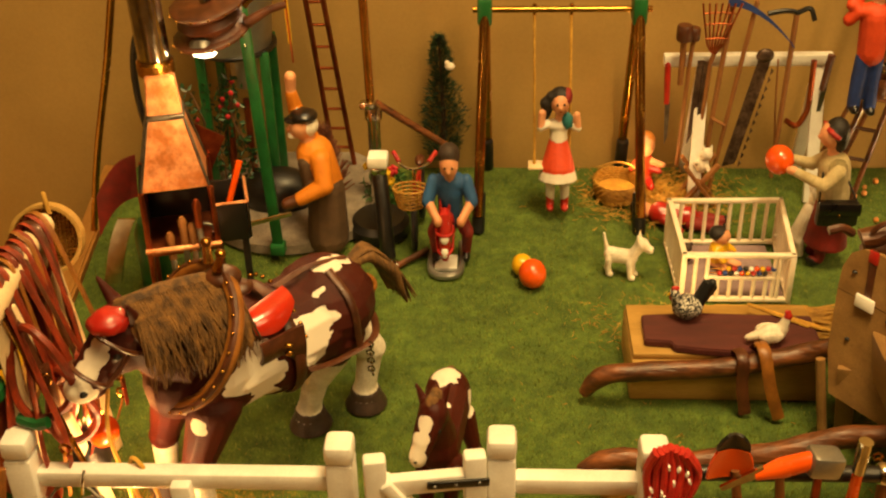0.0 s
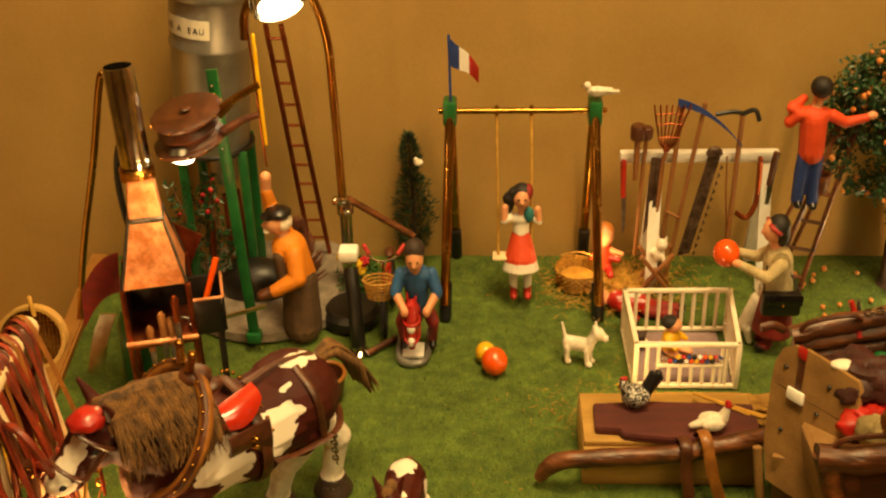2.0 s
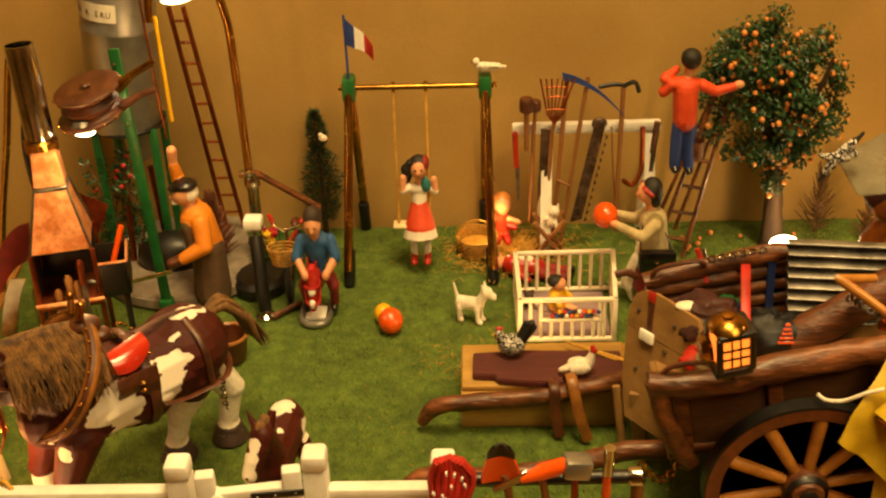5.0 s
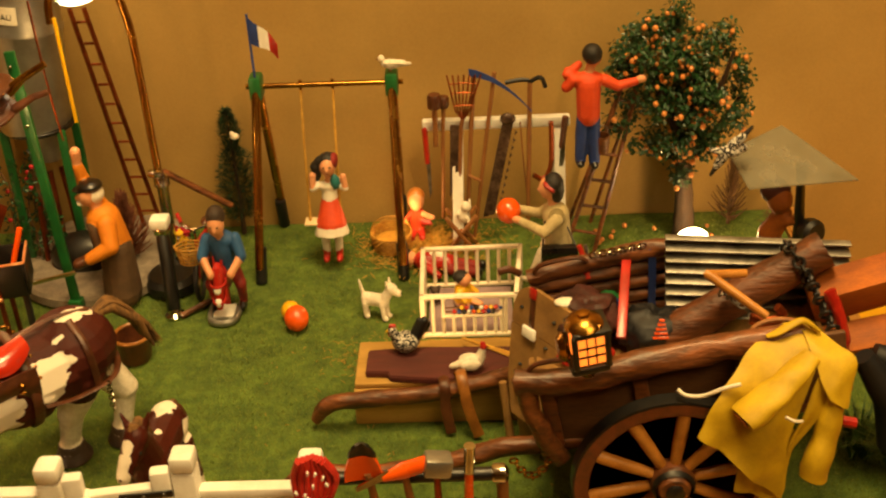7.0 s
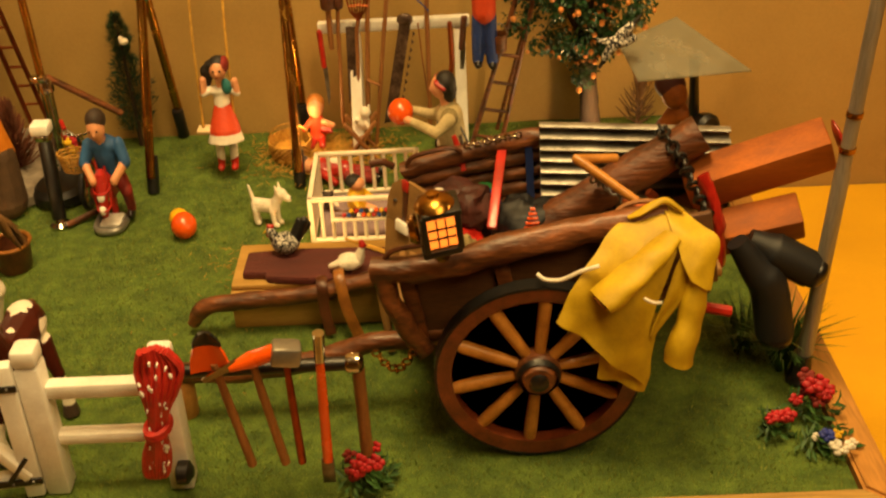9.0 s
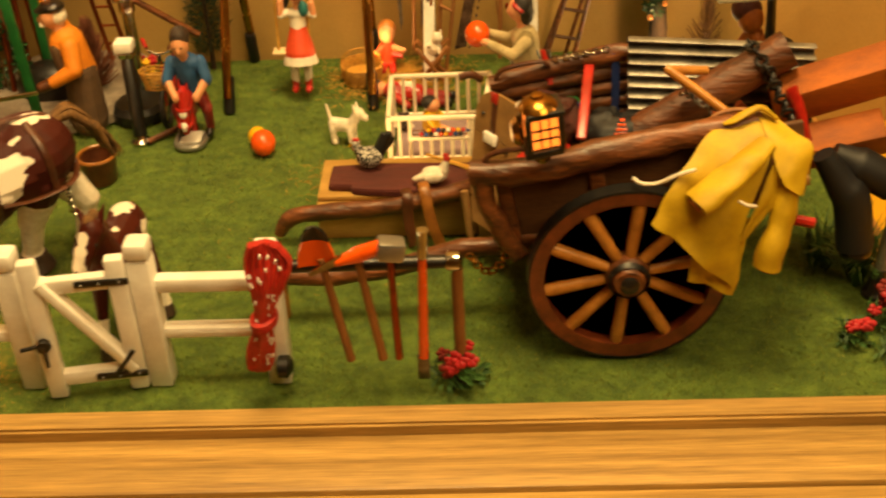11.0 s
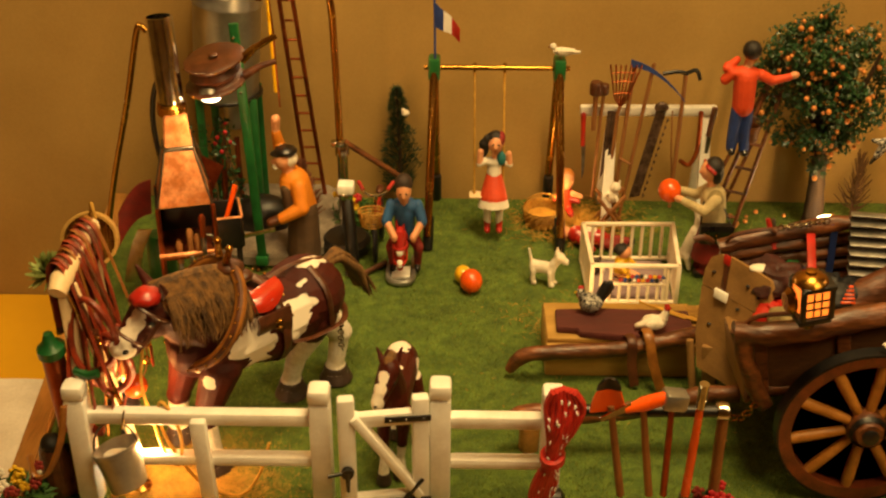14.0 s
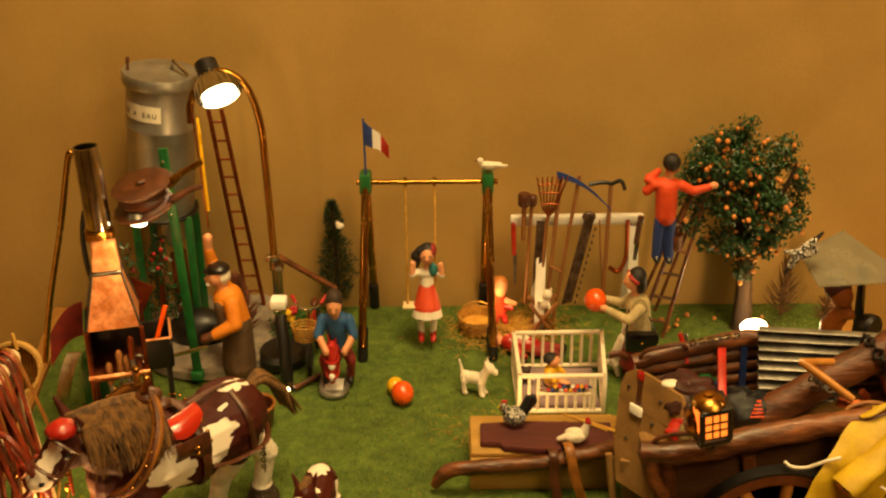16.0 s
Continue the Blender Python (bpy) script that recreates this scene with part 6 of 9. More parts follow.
# ---- boy on the ladder ----
step = thing("step_ladder", (0.52, 1.11, 0), "brown wooden ladder standing under the orange tree", "ladder")
L0, L1 = Vector((0.488, 1.080, 0)), Vector((0.522, 1.112, 0.250))
for dx, top in ((0.0, 0), (0.030, 1)):
    bm = bmesh.new()
    rod(bm, L0 + Vector((dx * 1.3, 0, 0)), L1 + Vector((dx * 0.55, 0, 0)), 0.0032, None, 8)
    part("rail", bm, M_brown, step)
for k in range(7):
    q = L0.lerp(L1, (k + 0.7) / 7.4)
    bm = bmesh.new()
    rod(bm, q, q + Vector((0.036 - 0.0025 * k, 0, 0)), 0.0022, None, 7)
    part("rung", bm, M_brown, step)
for dx in (0.0, 0.030):
    bm = bmesh.new()
    rod(bm, (0.500 + dx, 1.155, 0), (0.527 + dx * 0.5, 1.122, 0.25), 0.0028, None, 8)
    part("prop", bm, M_brown, step)
figure("doll", [
    egg((-0.009, -0.003, 0.006), (0.0058, 0.010, 0.0055), 4), egg((0.009, -0.003, 0.004), (0.0058, 0.010, 0.0055), 4), cap((-0.009, 0, 0.010), (-0.008, 0, 0.040), 0.0075, 0.0085, 3), cap((-0.008, 0, 0.040), (-0.006, 0, 0.064), 0.0088, 0.0095, 3), cap((0.009, 0, 0.008), (0.007, 0, 0.040), 0.0075, 0.0085, 3), cap((0.007, 0, 0.040), (0.006, 0, 0.064), 0.0088, 0.0095, 3),
    cap((0, 0, 0.070), (-0.001, 0.002, 0.108), 0.0150, 0.0158, 0), egg((-0.001, 0.002, 0.114), (0.021, 0.012, 0.010), 0), cap((0, 0.003, 0.122), (0.002, 0.004, 0.130), 0.006, 0.006, 1),
    egg((0.005, 0.006, 0.142), (0.0115, 0.0115, 0.013), 1), egg((0.003, 0.001, 0.146), (0.0130, 0.0125, 0.0125), 2),
    cap((-0.020, 0.002, 0.114), (-0.028, 0.004, 0.104), 0.0075, 0.007, 0), cap((-0.028, 0.004, 0.120), (-0.012, 0.014, 0.128), 0.006, 0.005, 0), cap((-0.020, 0.002, 0.114), (-0.026, 0.006, 0.122), 0.0075, 0.0065, 0),
    cap((0.020, 0.002, 0.112), (0.036, 0.002, 0.104), 0.0075, 0.0065, 0), cap((0.036, 0.002, 0.104), (0.058, 0.000, 0.110), 0.0062, 0.0052, 0), egg((0.065, 0, 0.113), (0.0068, 0.005, 0.005), 1),
], [M_pullover, M_skin, M_hair, M_denim, M_boot], (0.4985, 1.072, 0.129), "painted boy figure in an orange pullover standing on the ladder", "doll", "painted figures")
pail = thing("wooden_pail", (0.535, 1.085, 0.155), "small brown wooden pail hanging from the ladder", "pail")
bm = bmesh.new()
lathe(bm, [(0.0095, 0.0), (0.0105, 0.001), (0.012, 0.024), (0.0105, 0.024), (0.009, 0.003), (0, 0.003)], 18, 0, (0.532, 1.082, 0.150))
part("tub", bm, M_brown, pail)
bm = bmesh.new()
tube(bm, [(0.532 + 0.0115 * math.cos(a), 1.082, 0.172 + 0.016 * math.sin(a)) for a in (math.pi * k / 10 for k in range(11))], 0.0008, 5)
part("bail", bm, M_steel, pail)
refit([pail], (-0.004, -0.006, -0.008))
tree_lamp = thing("ground_lamp", (0.655, 1.07, 0), "bright bulb lamp lying at the foot of the tree", "lamp")
bm = bmesh.new()
lathe(bm, [(0.010, 0.0), (0.010, 0.006), (0.006, 0.009)], 14, 0, (0.664, 1.062, 0.012))
part("socket", bm, M_rubber, tree_lamp)
bm = bmesh.new()
ball(bm, (0.662, 1.060, 0.032), (0.019, 0.012, 0.011), None, 0, 18, 12)
part("bulb", bm, M_glow_white, tree_lamp, "glowing white bulb")

# ---- draught horse ----
HO, HE, HN = Vector((-0.057, 0.669, 0)), Vector((0.725, 0.688, 0)), Vector((-0.688, 0.725, 0))


def H(s, t, z):
    return HE * s + HN * t + Vector((0, 0, z))


def horse_leg(shoulder, knee, hoof, r, mi_low, white=0.0):
    k, h = Vector(knee), Vector(hoof)
    sleeve = [cap(k.lerp(Vector(shoulder), white), k, r * (0.58 + 0.45 * white), r * 0.60, mi_low)] if white else []
    return sleeve + [cap(shoulder, k, r, r * 0.55, 0), cap(k, h + Vector((0, 0, 0.022)), r * 0.52, r * 0.42, mi_low), egg(k, r * 0.6, mi_low if white else 0), cap(h + Vector((0, 0, 0.024)), h + Vector((0, 0, 0.014)), r * 0.45, r * 0.62, mi_low), cone(h + Vector((0, 0, 0.0005)), h + Vector((0, 0, 0.013)), r * 0.85, r * 0.62, 2)]


M_pied = patched("pied_coat", "47160b", "e6dccc", [(H(-0.012, -0.040, 0.156), 0.017), (H(-0.030, -0.042, 0.143), 0.015), (H(-0.012, -0.040, 0.135), 0.017), (H(-0.015, -0.034, 0.114), 0.013), (H(0.034, -0.040, 0.157), 0.019), (H(0.029, -0.040, 0.137), 0.014), (H(0.044, -0.026, 0.184), 0.010), (H(0.072, -0.004, 0.184), 0.013), (H(0.084, -0.002, 0.180), 0.008), (H(-0.078, -0.030, 0.124), 0.008), (H(-0.071, -0.034, 0.114), 0.008),
    (H(-0.115, -0.008, 0.213), 0.0075), (H(-0.120, -0.009, 0.205), 0.0085), (H(-0.127, -0.009, 0.196), 0.0090), (H(-0.137, -0.006, 0.179), 0.0140), (H(0.098, -0.020, 0.10), 0.012)], 0.6)
pr = [egg(H(-0.040, 0, 0.145), (0.043, 0.040, 0.046), 0), cap(H(-0.030, 0, 0.135), H(0.055, 0, 0.137), 0.041, 0.041, 0), egg(H(0.066, 0, 0.143), (0.042, 0.042, 0.042), 0), egg(H(0.010, 0, 0.128), (0.046, 0.040, 0.040), 0), egg(H(-0.060, 0, 0.142), (0.026, 0.032, 0.036), 0),
      cap(H(-0.045, 0, 0.165), H(-0.080, 0, 0.198), 0.037, 0.027, 0), cap(H(-0.080, 0, 0.198), H(-0.092, 0, 0.212), 0.026, 0.018, 0),
      cap(H(-0.094, 0, 0.211), H(-0.112, -0.002, 0.195), 0.0200, 0.0160, 0), cap(H(-0.112, -0.002, 0.195), H(-0.127, -0.003, 0.181), 0.0155, 0.0130, 0), egg(H(-0.101, -0.001, 0.194), (0.021, 0.0160, 0.019), 0), egg(H(-0.130, -0.003, 0.178), (0.0125, 0.0125, 0.0115), 0), egg(H(-0.123, -0.003, 0.171), (0.009, 0.009, 0.006), 0),
      egg(H(-0.134, -0.0145, 0.181), 0.0024, 4), egg(H(-0.108, -0.0175, 0.203), 0.0032, 4), egg(H(-0.108, 0.0145, 0.203), 0.0032, 4), egg(H(-0.106, -0.0150, 0.207), 0.0045, 0)]
for s in (-1, 1):
    pr.append(cap(H(-0.090, s * 0.013, 0.222), H(-0.097, s * 0.022, 0.246), 0.0062, 0.0016, 0))
r = random.Random(44)
for k in range(30):
    f = k / 29
    top = H(-0.090 + 0.070 * f, -0.002, 0.232 - 0.014 * f * f)
    for s in (-1, 1) if k % 3 == 0 else (-1,):
        w = r.uniform(0, 0.006)
        mid = top + H(r.uniform(-0.003, 0.002), s * (0.027 + 0.008 * f + w * 0.3), -0.020 - w)
        low = mid + H(r.uniform(-0.008, 0.004), s * (0.008 + w * 0.2), -0.010 - 0.006 * f - 2.4 * w)
        pr += [cap(top, mid, 0.0058, 0.0044, 3), cap(mid, low, 0.0042, 0.0014, 3)]
pr += [cap(H(-0.092, 0, 0.230), H(-0.110, -0.002, 0.214), 0.006, 0.003, 3)]
pr += horse_leg(H(-0.048, -0.024, 0.118), (-0.092 - HO.x, 0.604 - HO.y, 0.062), (-0.085 - HO.x, 0.597 - HO.y, 0), 0.0205, 1)
pr += horse_leg(H(-0.054, 0.022, 0.118), (-0.126 - HO.x, 0.642 - HO.y, 0.062), (-0.129 - HO.x, 0.642 - HO.y, 0), 0.0205, 1)
pr += horse_leg(H(0.066, -0.018, 0.120), (-0.018 - HO.x, 0.706 - HO.y, 0.066), (-0.028 - HO.x, 0.712 - HO.y, 0), 0.0220, 1, 0.55)
pr += horse_leg(H(0.080, 0.014, 0.120), (0.022 - HO.x, 0.742 - HO.y, 0.066), (0.016 - HO.x, 0.738 - HO.y, 0), 0.0220, 1, 0.40)
for k in range(7):
    w = 0.0035 * (k - 3)
    pr += [cap(H(0.094, 0, 0.170), H(0.110, w * 0.5, 0.172), 0.005, 0.006, 3), cap(H(0.110, w * 0.5, 0.172), H(0.128, w * 1.1, 0.150), 0.0055, 0.005, 3), cap(H(0.128, w * 1.1, 0.150), H(0.146 - 0.002 * abs(k - 3), w * 1.2, 0.108), 0.005, 0.0016, 3)]
horse = figure("horse_figurine", pr, [M_pied, M_fur, M_hoof, M_mane, M_ink], HO, "brown and white draught horse figurine with a long mane", "horse figurine", "", 0, 0.0013, 2)
# fine wavy locks over the mane and tail
bm = bmesh.new()
bm.from_mesh(horse.data)
for k in range(420):
    f = r.random()
    top = H(-0.092 + 0.074 * f, r.uniform(-0.006, 0.002), 0.2345 - 0.014 * f * f)
    sway, length = r.uniform(-0.018, 0.014), r.uniform(0.40, 0.98)
    pts = []
    for q in range(7):
        g = q / 6 * length
        out = 0.041 * math.sin(min(1.0, g * 1.15) * 1.45)
        pts.append(top + H(sway * g * g + 0.0016 * math.sin(7 * g + k), -out - 0.0022, -0.016 * g - 0.046 * g * g))
    tube(bm, pts, [0.0008, 0.0009, 0.0009, 0.0008, 0.0007, 0.0005, 0.0002], 4, 3)
for k in range(50):
    w = r.uniform(-0.012, 0.012)
    tube(bm, smooth_path([H(0.096, w * 0.3, 0.174), H(0.112, w * 0.6, 0.178), H(0.130, w, 0.152), H(0.146 + r.uniform(-0.006, 0.004), w * 1.2, 0.110 + r.uniform(-0.008, 0.012))], 3), [0.0013] * 9 + [0.0003], 5, 3)
bm.to_mesh(horse.data)
bm.free()
HW = lambda s, t, z: HO + H(s, t, z)


def around(s, z, rt, rz, tilt=0.0, n=32):
    """A loop round the horse's body at s."""
    return [HW(s + tilt * math.sin(a), rt * math.cos(a), z + rz * math.sin(a)) for a in (2 * math.pi * k / n for k in range(n))]


collar = thing("horse_collar", HW(-0.045, 0, 0.11), "tan leather horse collar with brass hames and studs", "horse collar")
bm = bmesh.new()
tube(bm, around(-0.043, 0.178, 0.0465, 0.046, 0.028), 0.0058, 10, 0, True)
pad = part("pad", bm, M_tan_leather, collar)
bm = bmesh.new()
tube(bm, around(-0.046, 0.179, 0.0490, 0.049, 0.030), 0.0030, 8, 0, True)
hame = part("hame", bm, M_leather, collar)
for k, p in enumerate(around(-0.0485, 0.180, 0.0510, 0.050, 0.030, 26)):
    bm = bmesh.new()
    ball(bm, p, 0.0015, None, 0, 8, 6)
    part("stud", bm, M_brass, hame)
for s in (-1, 1):
    bm = bmesh.new()
    tube(bm, [HW(-0.020, s * 0.006, 0.232), HW(-0.018, s * 0.010, 0.246)], [0.004, 0.0028], 8)
    ball(bm, HW(-0.018, s * 0.010, 0.248), 0.004, None, 0, 10, 7)
    part("horn", bm, M_brass, collar)
bm = bmesh.new()
ball(bm, HW(-0.016, -0.004, 0.222), (0.014, 0.012, 0.008), None, 0, 14, 8)
ball(bm, HW(-0.008, -0.012, 0.212), (0.010, 0.009, 0.006), None, 0, 14, 8)
part("housing", bm, M_leather, collar)

saddle = thing("cart_saddle", HW(0.01, 0, 0.165), "red lacquered cart saddle with dark leather girth and studs", "saddle")
bm = bmesh.new()
def seat(u, v):
    a = radians(62 + 6 * u - (4 + 25 * math.sin(math.pi * (0.05 + 0.80 * u)) ** 0.8) * (1 - v))
    q = 0.051 + 0.005 * math.sin(math.pi * v) * math.sin(math.pi * (0.15 + 0.7 * u))
    return HW(-0.022 + 0.044 * u, -q * math.cos(a) * 0.92, 0.143 + q * math.sin(a) * 1.02 + 0.004 * u)
cloth(bm, seat, 12, 12, 0.004)
part("seat", bm, M_red_saddle, saddle, "shiny red seat")
bm = bmesh.new()
tube(bm, around(0.015, 0.137, 0.0455, 0.050), 0.0046, 6, 0, True, 0.35)
part("girth", bm, M_leather, saddle)
bm = bmesh.new()
cloth(bm, lambda u, v: HW(-0.016 + 0.036 * u, -0.0440 + 0.003 * v - 0.003 * math.sin(3.14 * v), 0.176 - 0.022 * v - 0.050 * max(0, u - 0.55) * v), 6, 10, 0.003)
part("flap", bm, M_leather, saddle)
for k in range(9):
    bm = bmesh.new()
    a = radians(25 + 13 * k)
    ball(bm, HW(0.022, -0.0475 * math.cos(a), 0.139 + 0.0515 * math.sin(a)), 0.0019, None, 0, 8, 6)
    part("stud", bm, M_brass, saddle)
for z in (0.166, 0.158):
    bm = bmesh.new()
    ball(bm, HW(0.004, -0.0485, z), (0.0035, 0.002, 0.0026), None, 0, 8, 6)
    part("rosette", bm, M_brass, saddle)
breech = thing("breeching_strap", HW(0.07, 0, 0.10), "dark leather breeching straps with silver chain links", "harness")
for pts in ([(0.020, -0.0455, 0.128), (0.050, -0.0440, 0.120), (0.085, -0.0400, 0.120), (0.102, -0.012, 0.122), (0.100, 0.02, 0.122), (0.08, 0.042, 0.12), (0.02, 0.046, 0.125)], [(0.070, -0.0425, 0.120), (0.068, -0.038, 0.165), (0.066, -0.012, 0.186)], [(0.022, -0.004, 0.187), (0.055, 0, 0.188), (0.090, 0, 0.180)]):
    bm = bmesh.new()
    tube(bm, smooth_path([HW(*q) for q in pts], 5), 0.0032, 6, 0, False, 0.4)
    part("strap", bm, M_leather, breech)
for k in range(8):
    bm = bmesh.new()
    p = HW(0.078 + 0.001 * (k % 2), -0.0435, 0.118 - 0.0046 * k)
    tube(bm, wheel_ring(p, 0.0028, (1, 0.3 if k % 2 else 0, 0.2) if k % 2 else (0.2, 1, 0), 0, 10), 0.0009, 5, 0, True)
    part("chain_link", bm, M_chrome, breech)
bonnet = thing("ear_bonnet", HW(-0.092, 0, 0.232), "bright red knitted ear cap on the horse's head", "ear cap")
bm = bmesh.new()
ball(bm, HW(-0.099, -0.003, 0.229), (0.0135, 0.0125, 0.0095), None, 0, 18, 12)
for v in bm.verts:
    v.co += Vector((noise.noise(v.co * 190), noise.noise(v.co * 190 + Vector((3, 0, 0))), noise.noise(v.co * 190 + Vector((0, 7, 0))))) * 0.0018
part("cap", bm, M_red, bonnet)
bridle = thing("bridle", HW(-0.11, 0, 0.17), "brown leather bridle on the horse's head", "bridle")
for s0, z0, rr, nm in ((-0.118, 0.188, 0.0155, "noseband"), (-0.098, 0.210, 0.0205, "browband")):
    bm = bmesh.new()
    ax = (HE * -0.018 + Vector((0, 0, -0.017))).normalized()
    tube(bm, wheel_ring(HW(s0, -0.002, z0), rr, ax, 0, 24), 0.0017, 6, 0, True)
    part(nm, bm, M_leather, bridle)
bm = bmesh.new()
tube(bm, [HW(-0.096, -0.0200, 0.206), HW(-0.106, -0.0185, 0.193), HW(-0.116, -0.0165, 0.183)], 0.0019, 6)
part("cheek_strap", bm, M_leather, bridle)
lead = thing("lead_rope", HW(-0.12, 0, 0.0), "yellow cord hanging from the bridle to the ground", "rope")
bm = bmesh.new()
tube(bm, smooth_path([HW(-0.118, -0.012, 0.168), (-0.137, 0.572, 0.130), (-0.128, 0.566, 0.085), (-0.118, 0.552, 0.066), (-0.105, 0.549, 0.050), (-0.100, 0.549, 0.085), (-0.108, 0.551, 0.118), (-0.118, 0.556, 0.122), (-0.116, 0.552, 0.088), (-0.092, 0.552, 0.03), (-0.066, 0.556, 0.004), (-0.048, 0.560, 0.005), (-0.034, 0.566, 0.03), (-0.026, 0.570, 0.060)], 6), 0.0016, 6)
part("cord", bm, M_straw, lead)

# ---- foal ----
M_foal = patched("foal_coat", "47160b", "e6dccc", [((0.010, 0.058, 0.118), 0.014), ((0.028, 0.056, 0.088), 0.010), ((-0.004, -0.020, 0.126), 0.0065), ((-0.008, -0.026, 0.114), 0.0075), ((-0.012, -0.030, 0.104), 0.009), ((0.024, 0.006, 0.070), 0.012), ((0.012, 0.024, 0.112), 0.007)], 0.42)
fo = Vector((0.066, 0.605, 0))
pr = [cap((0.004, 0.006, 0.086), (0.010, 0.056, 0.090), 0.0195, 0.0205, 0), egg((0.010, 0.060, 0.092), (0.0205, 0.020, 0.0205), 0), cap((0.004, 0.004, 0.096), (0.002, -0.006, 0.124), 0.016, 0.012, 0), cap((0.002, -0.008, 0.126), (-0.006, -0.020, 0.110), 0.0125, 0.0095, 0), cap((-0.006, -0.020, 0.110), (-0.010, -0.025, 0.100), 0.009, 0.0078, 0),
      cap((-0.006, -0.003, 0.134), (-0.012, 0.0, 0.146), 0.004, 0.0012, 0), cap((0.010, -0.003, 0.134), (0.015, 0.0, 0.146), 0.004, 0.0012, 0), cap((0.004, -0.002, 0.138), (0.008, 0.012, 0.116), 0.0055, 0.0035, 3), cap((0.001, -0.008, 0.137), (-0.002, -0.017, 0.128), 0.005, 0.0025, 3),
      egg((-0.0115, -0.032, 0.101), 0.0014, 4), egg((0.0075, -0.0195, 0.119), 0.002, 4), egg((-0.0095, -0.014, 0.121), 0.002, 4), cap((0.012, 0.078, 0.100), (0.014, 0.086, 0.070), 0.005, 0.003, 3)]
for sh, kn, hf in (((-0.006, 0.004, 0.075), (-0.006, -0.010, 0.042), (-0.006, -0.017, 0)), ((0.016, -0.002, 0.075), (0.014, -0.006, 0.042), (0.012, -0.008, 0)), ((0.000, 0.062, 0.075), (0.000, 0.058, 0.044), (0.002, 0.058, 0)), ((0.024, 0.054, 0.075), (0.034, 0.050, 0.044), (0.038, 0.048, 0))):
    pr += horse_leg(sh, kn, hf, 0.0105, 1)
figure("foal_figurine", pr, [M_foal, M_fur, M_hoof, M_mane, M_ink], fo, "brown and white foal figurine looking over the gate", "foal figurine", "", 0, 0.0012, 3)

# ---- white fence and gate ----
FYC = 0.561
fence = thing("fence", (0.0, FYC, 0), "white painted wooden paddock fence", "fence")
for x, up in ((-0.203, 0.0), (0.013, -0.001), (0.120, 0.007), (0.219, 0.0)):
    bm = bmesh.new()
    box(bm, (x, FYC, 0.0645 + up / 2), (0.0185, 0.0185, 0.129 + up), None, 0, 0.002)
    box(bm, (x, FYC, 0.1385 + up), (0.0195, 0.0195, 0.017), None, 0, 0.004)
    part("post", bm, M_white, fence)
bm = bmesh.new()
box(bm, (-0.093, FYC - 0.007, 0.055), (0.014, 0.010, 0.110), turn(0, -2, 0), 0, 0.002)
part("post", bm, M_white, fence)
for x0, x1 in ((-0.1945, 0.0045), (0.1285, 0.2105)):
    for z, h in ((0.1075, 0.0150), (0.0565, 0.0120)):
        bm = bmesh.new()
        box(bm, ((x0 + x1) / 2, FYC + 0.001, z), (x1 - x0, 0.012, h), None, 0, 0.003)
        part("rail", bm, M_white, fence)
gate = thing("gate", (0.055, FYC, 0), "small white wooden gate with black iron hinges and latch", "gate")
GY = FYC - 0.010
for x, h in ((0.0210, 0.134), (0.088, 0.130)):
    bm = bmesh.new()
    box(bm, (x, GY, h / 2 + 0.002), (0.0155, 0.011, h), None, 0, 0.0025)
    part("stile", bm, M_white, gate)
for z in (0.111, 0.020):
    bm = bmesh.new()
    box(bm, (0.0545, GY, z), (0.053, 0.009, 0.0135), None, 0, 0.002)
    part("rail", bm, M_white, gate)
bm = bmesh.new()
v = Vector((0.050, 0, -0.078))
box(bm, (0.0570, GY - 0.0015, 0.0700), (0.0135, 0.0085, 0.112), v.to_track_quat("Z", "Y").to_matrix(), 0, 0.002)
part("brace", bm, M_white, gate)
for z in (0.113, 0.0205):
    bm = bmesh.new()
    box(bm, (0.076, GY - 0.0065, z), (0.042, 0.002, 0.006), turn(0, 2, 0), 0, 0.0008)
    h = part("hinge", bm, M_black_iron, gate)
    for x in (0.060, 0.074, 0.090):
        bm = bmesh.new()
        ball(bm, (x, GY - 0.0078, z), 0.0016, None, 0, 8, 5)
        part("bolt", bm, M_steel, h)
bm = bmesh.new()
box(bm, (0.080, GY - 0.0075, 0.033), (0.004, 0.002, 0.030), turn(0, 38, 0), 0, 0.0008)
part("stay", bm, M_black_iron, gate)
bm = bmesh.new()
lathe(bm, [(0.0055, -0.003), (0.0065, 0.0), (0.0055, 0.003)], 14, 0, (0.020, GY - 0.0085, 0.060), turn(90, 0, 0))
rod(bm, (0.002, GY - 0.011, 0.060), (0.026, GY - 0.009, 0.062), 0.0018, None, 8)
rod(bm, (0.020, GY - 0.010, 0.062), (0.020, GY - 0.010, 0.040), 0.0026, 0.0016, 8)
part("latch", bm, M_black_iron, gate)
refit([gate], (0.0125, -0.003, 0))

# black bar with hanging tools
bar = thing("tool_bar", (0.30, FYC, 0.0), "black iron bar on a wooden post with a chrome cap", "tool bar")
bm = bmesh.new()
rod(bm, (0.2285, FYC + 0.002, 0.117), (0.356, FYC + 0.002, 0.118), 0.0052, None, 14)
part("rod", bm, M_black_iron, bar)
bm = bmesh.new()
lathe(bm, [(0.0065, 0), (0.0075, 0.002), (0.0075, 0.010), (0.004, 0.013), (0.0, 0.0135)], 16, 0, (0.354, FYC + 0.002, 0.118), turn(0, 90, 0))
part("cap", bm, M_chrome, bar)
bm = bmesh.new()
rod(bm, (0.363, FYC + 0.006, 0.012), (0.362, FYC + 0.006, 0.116), 0.0050, None, 12)
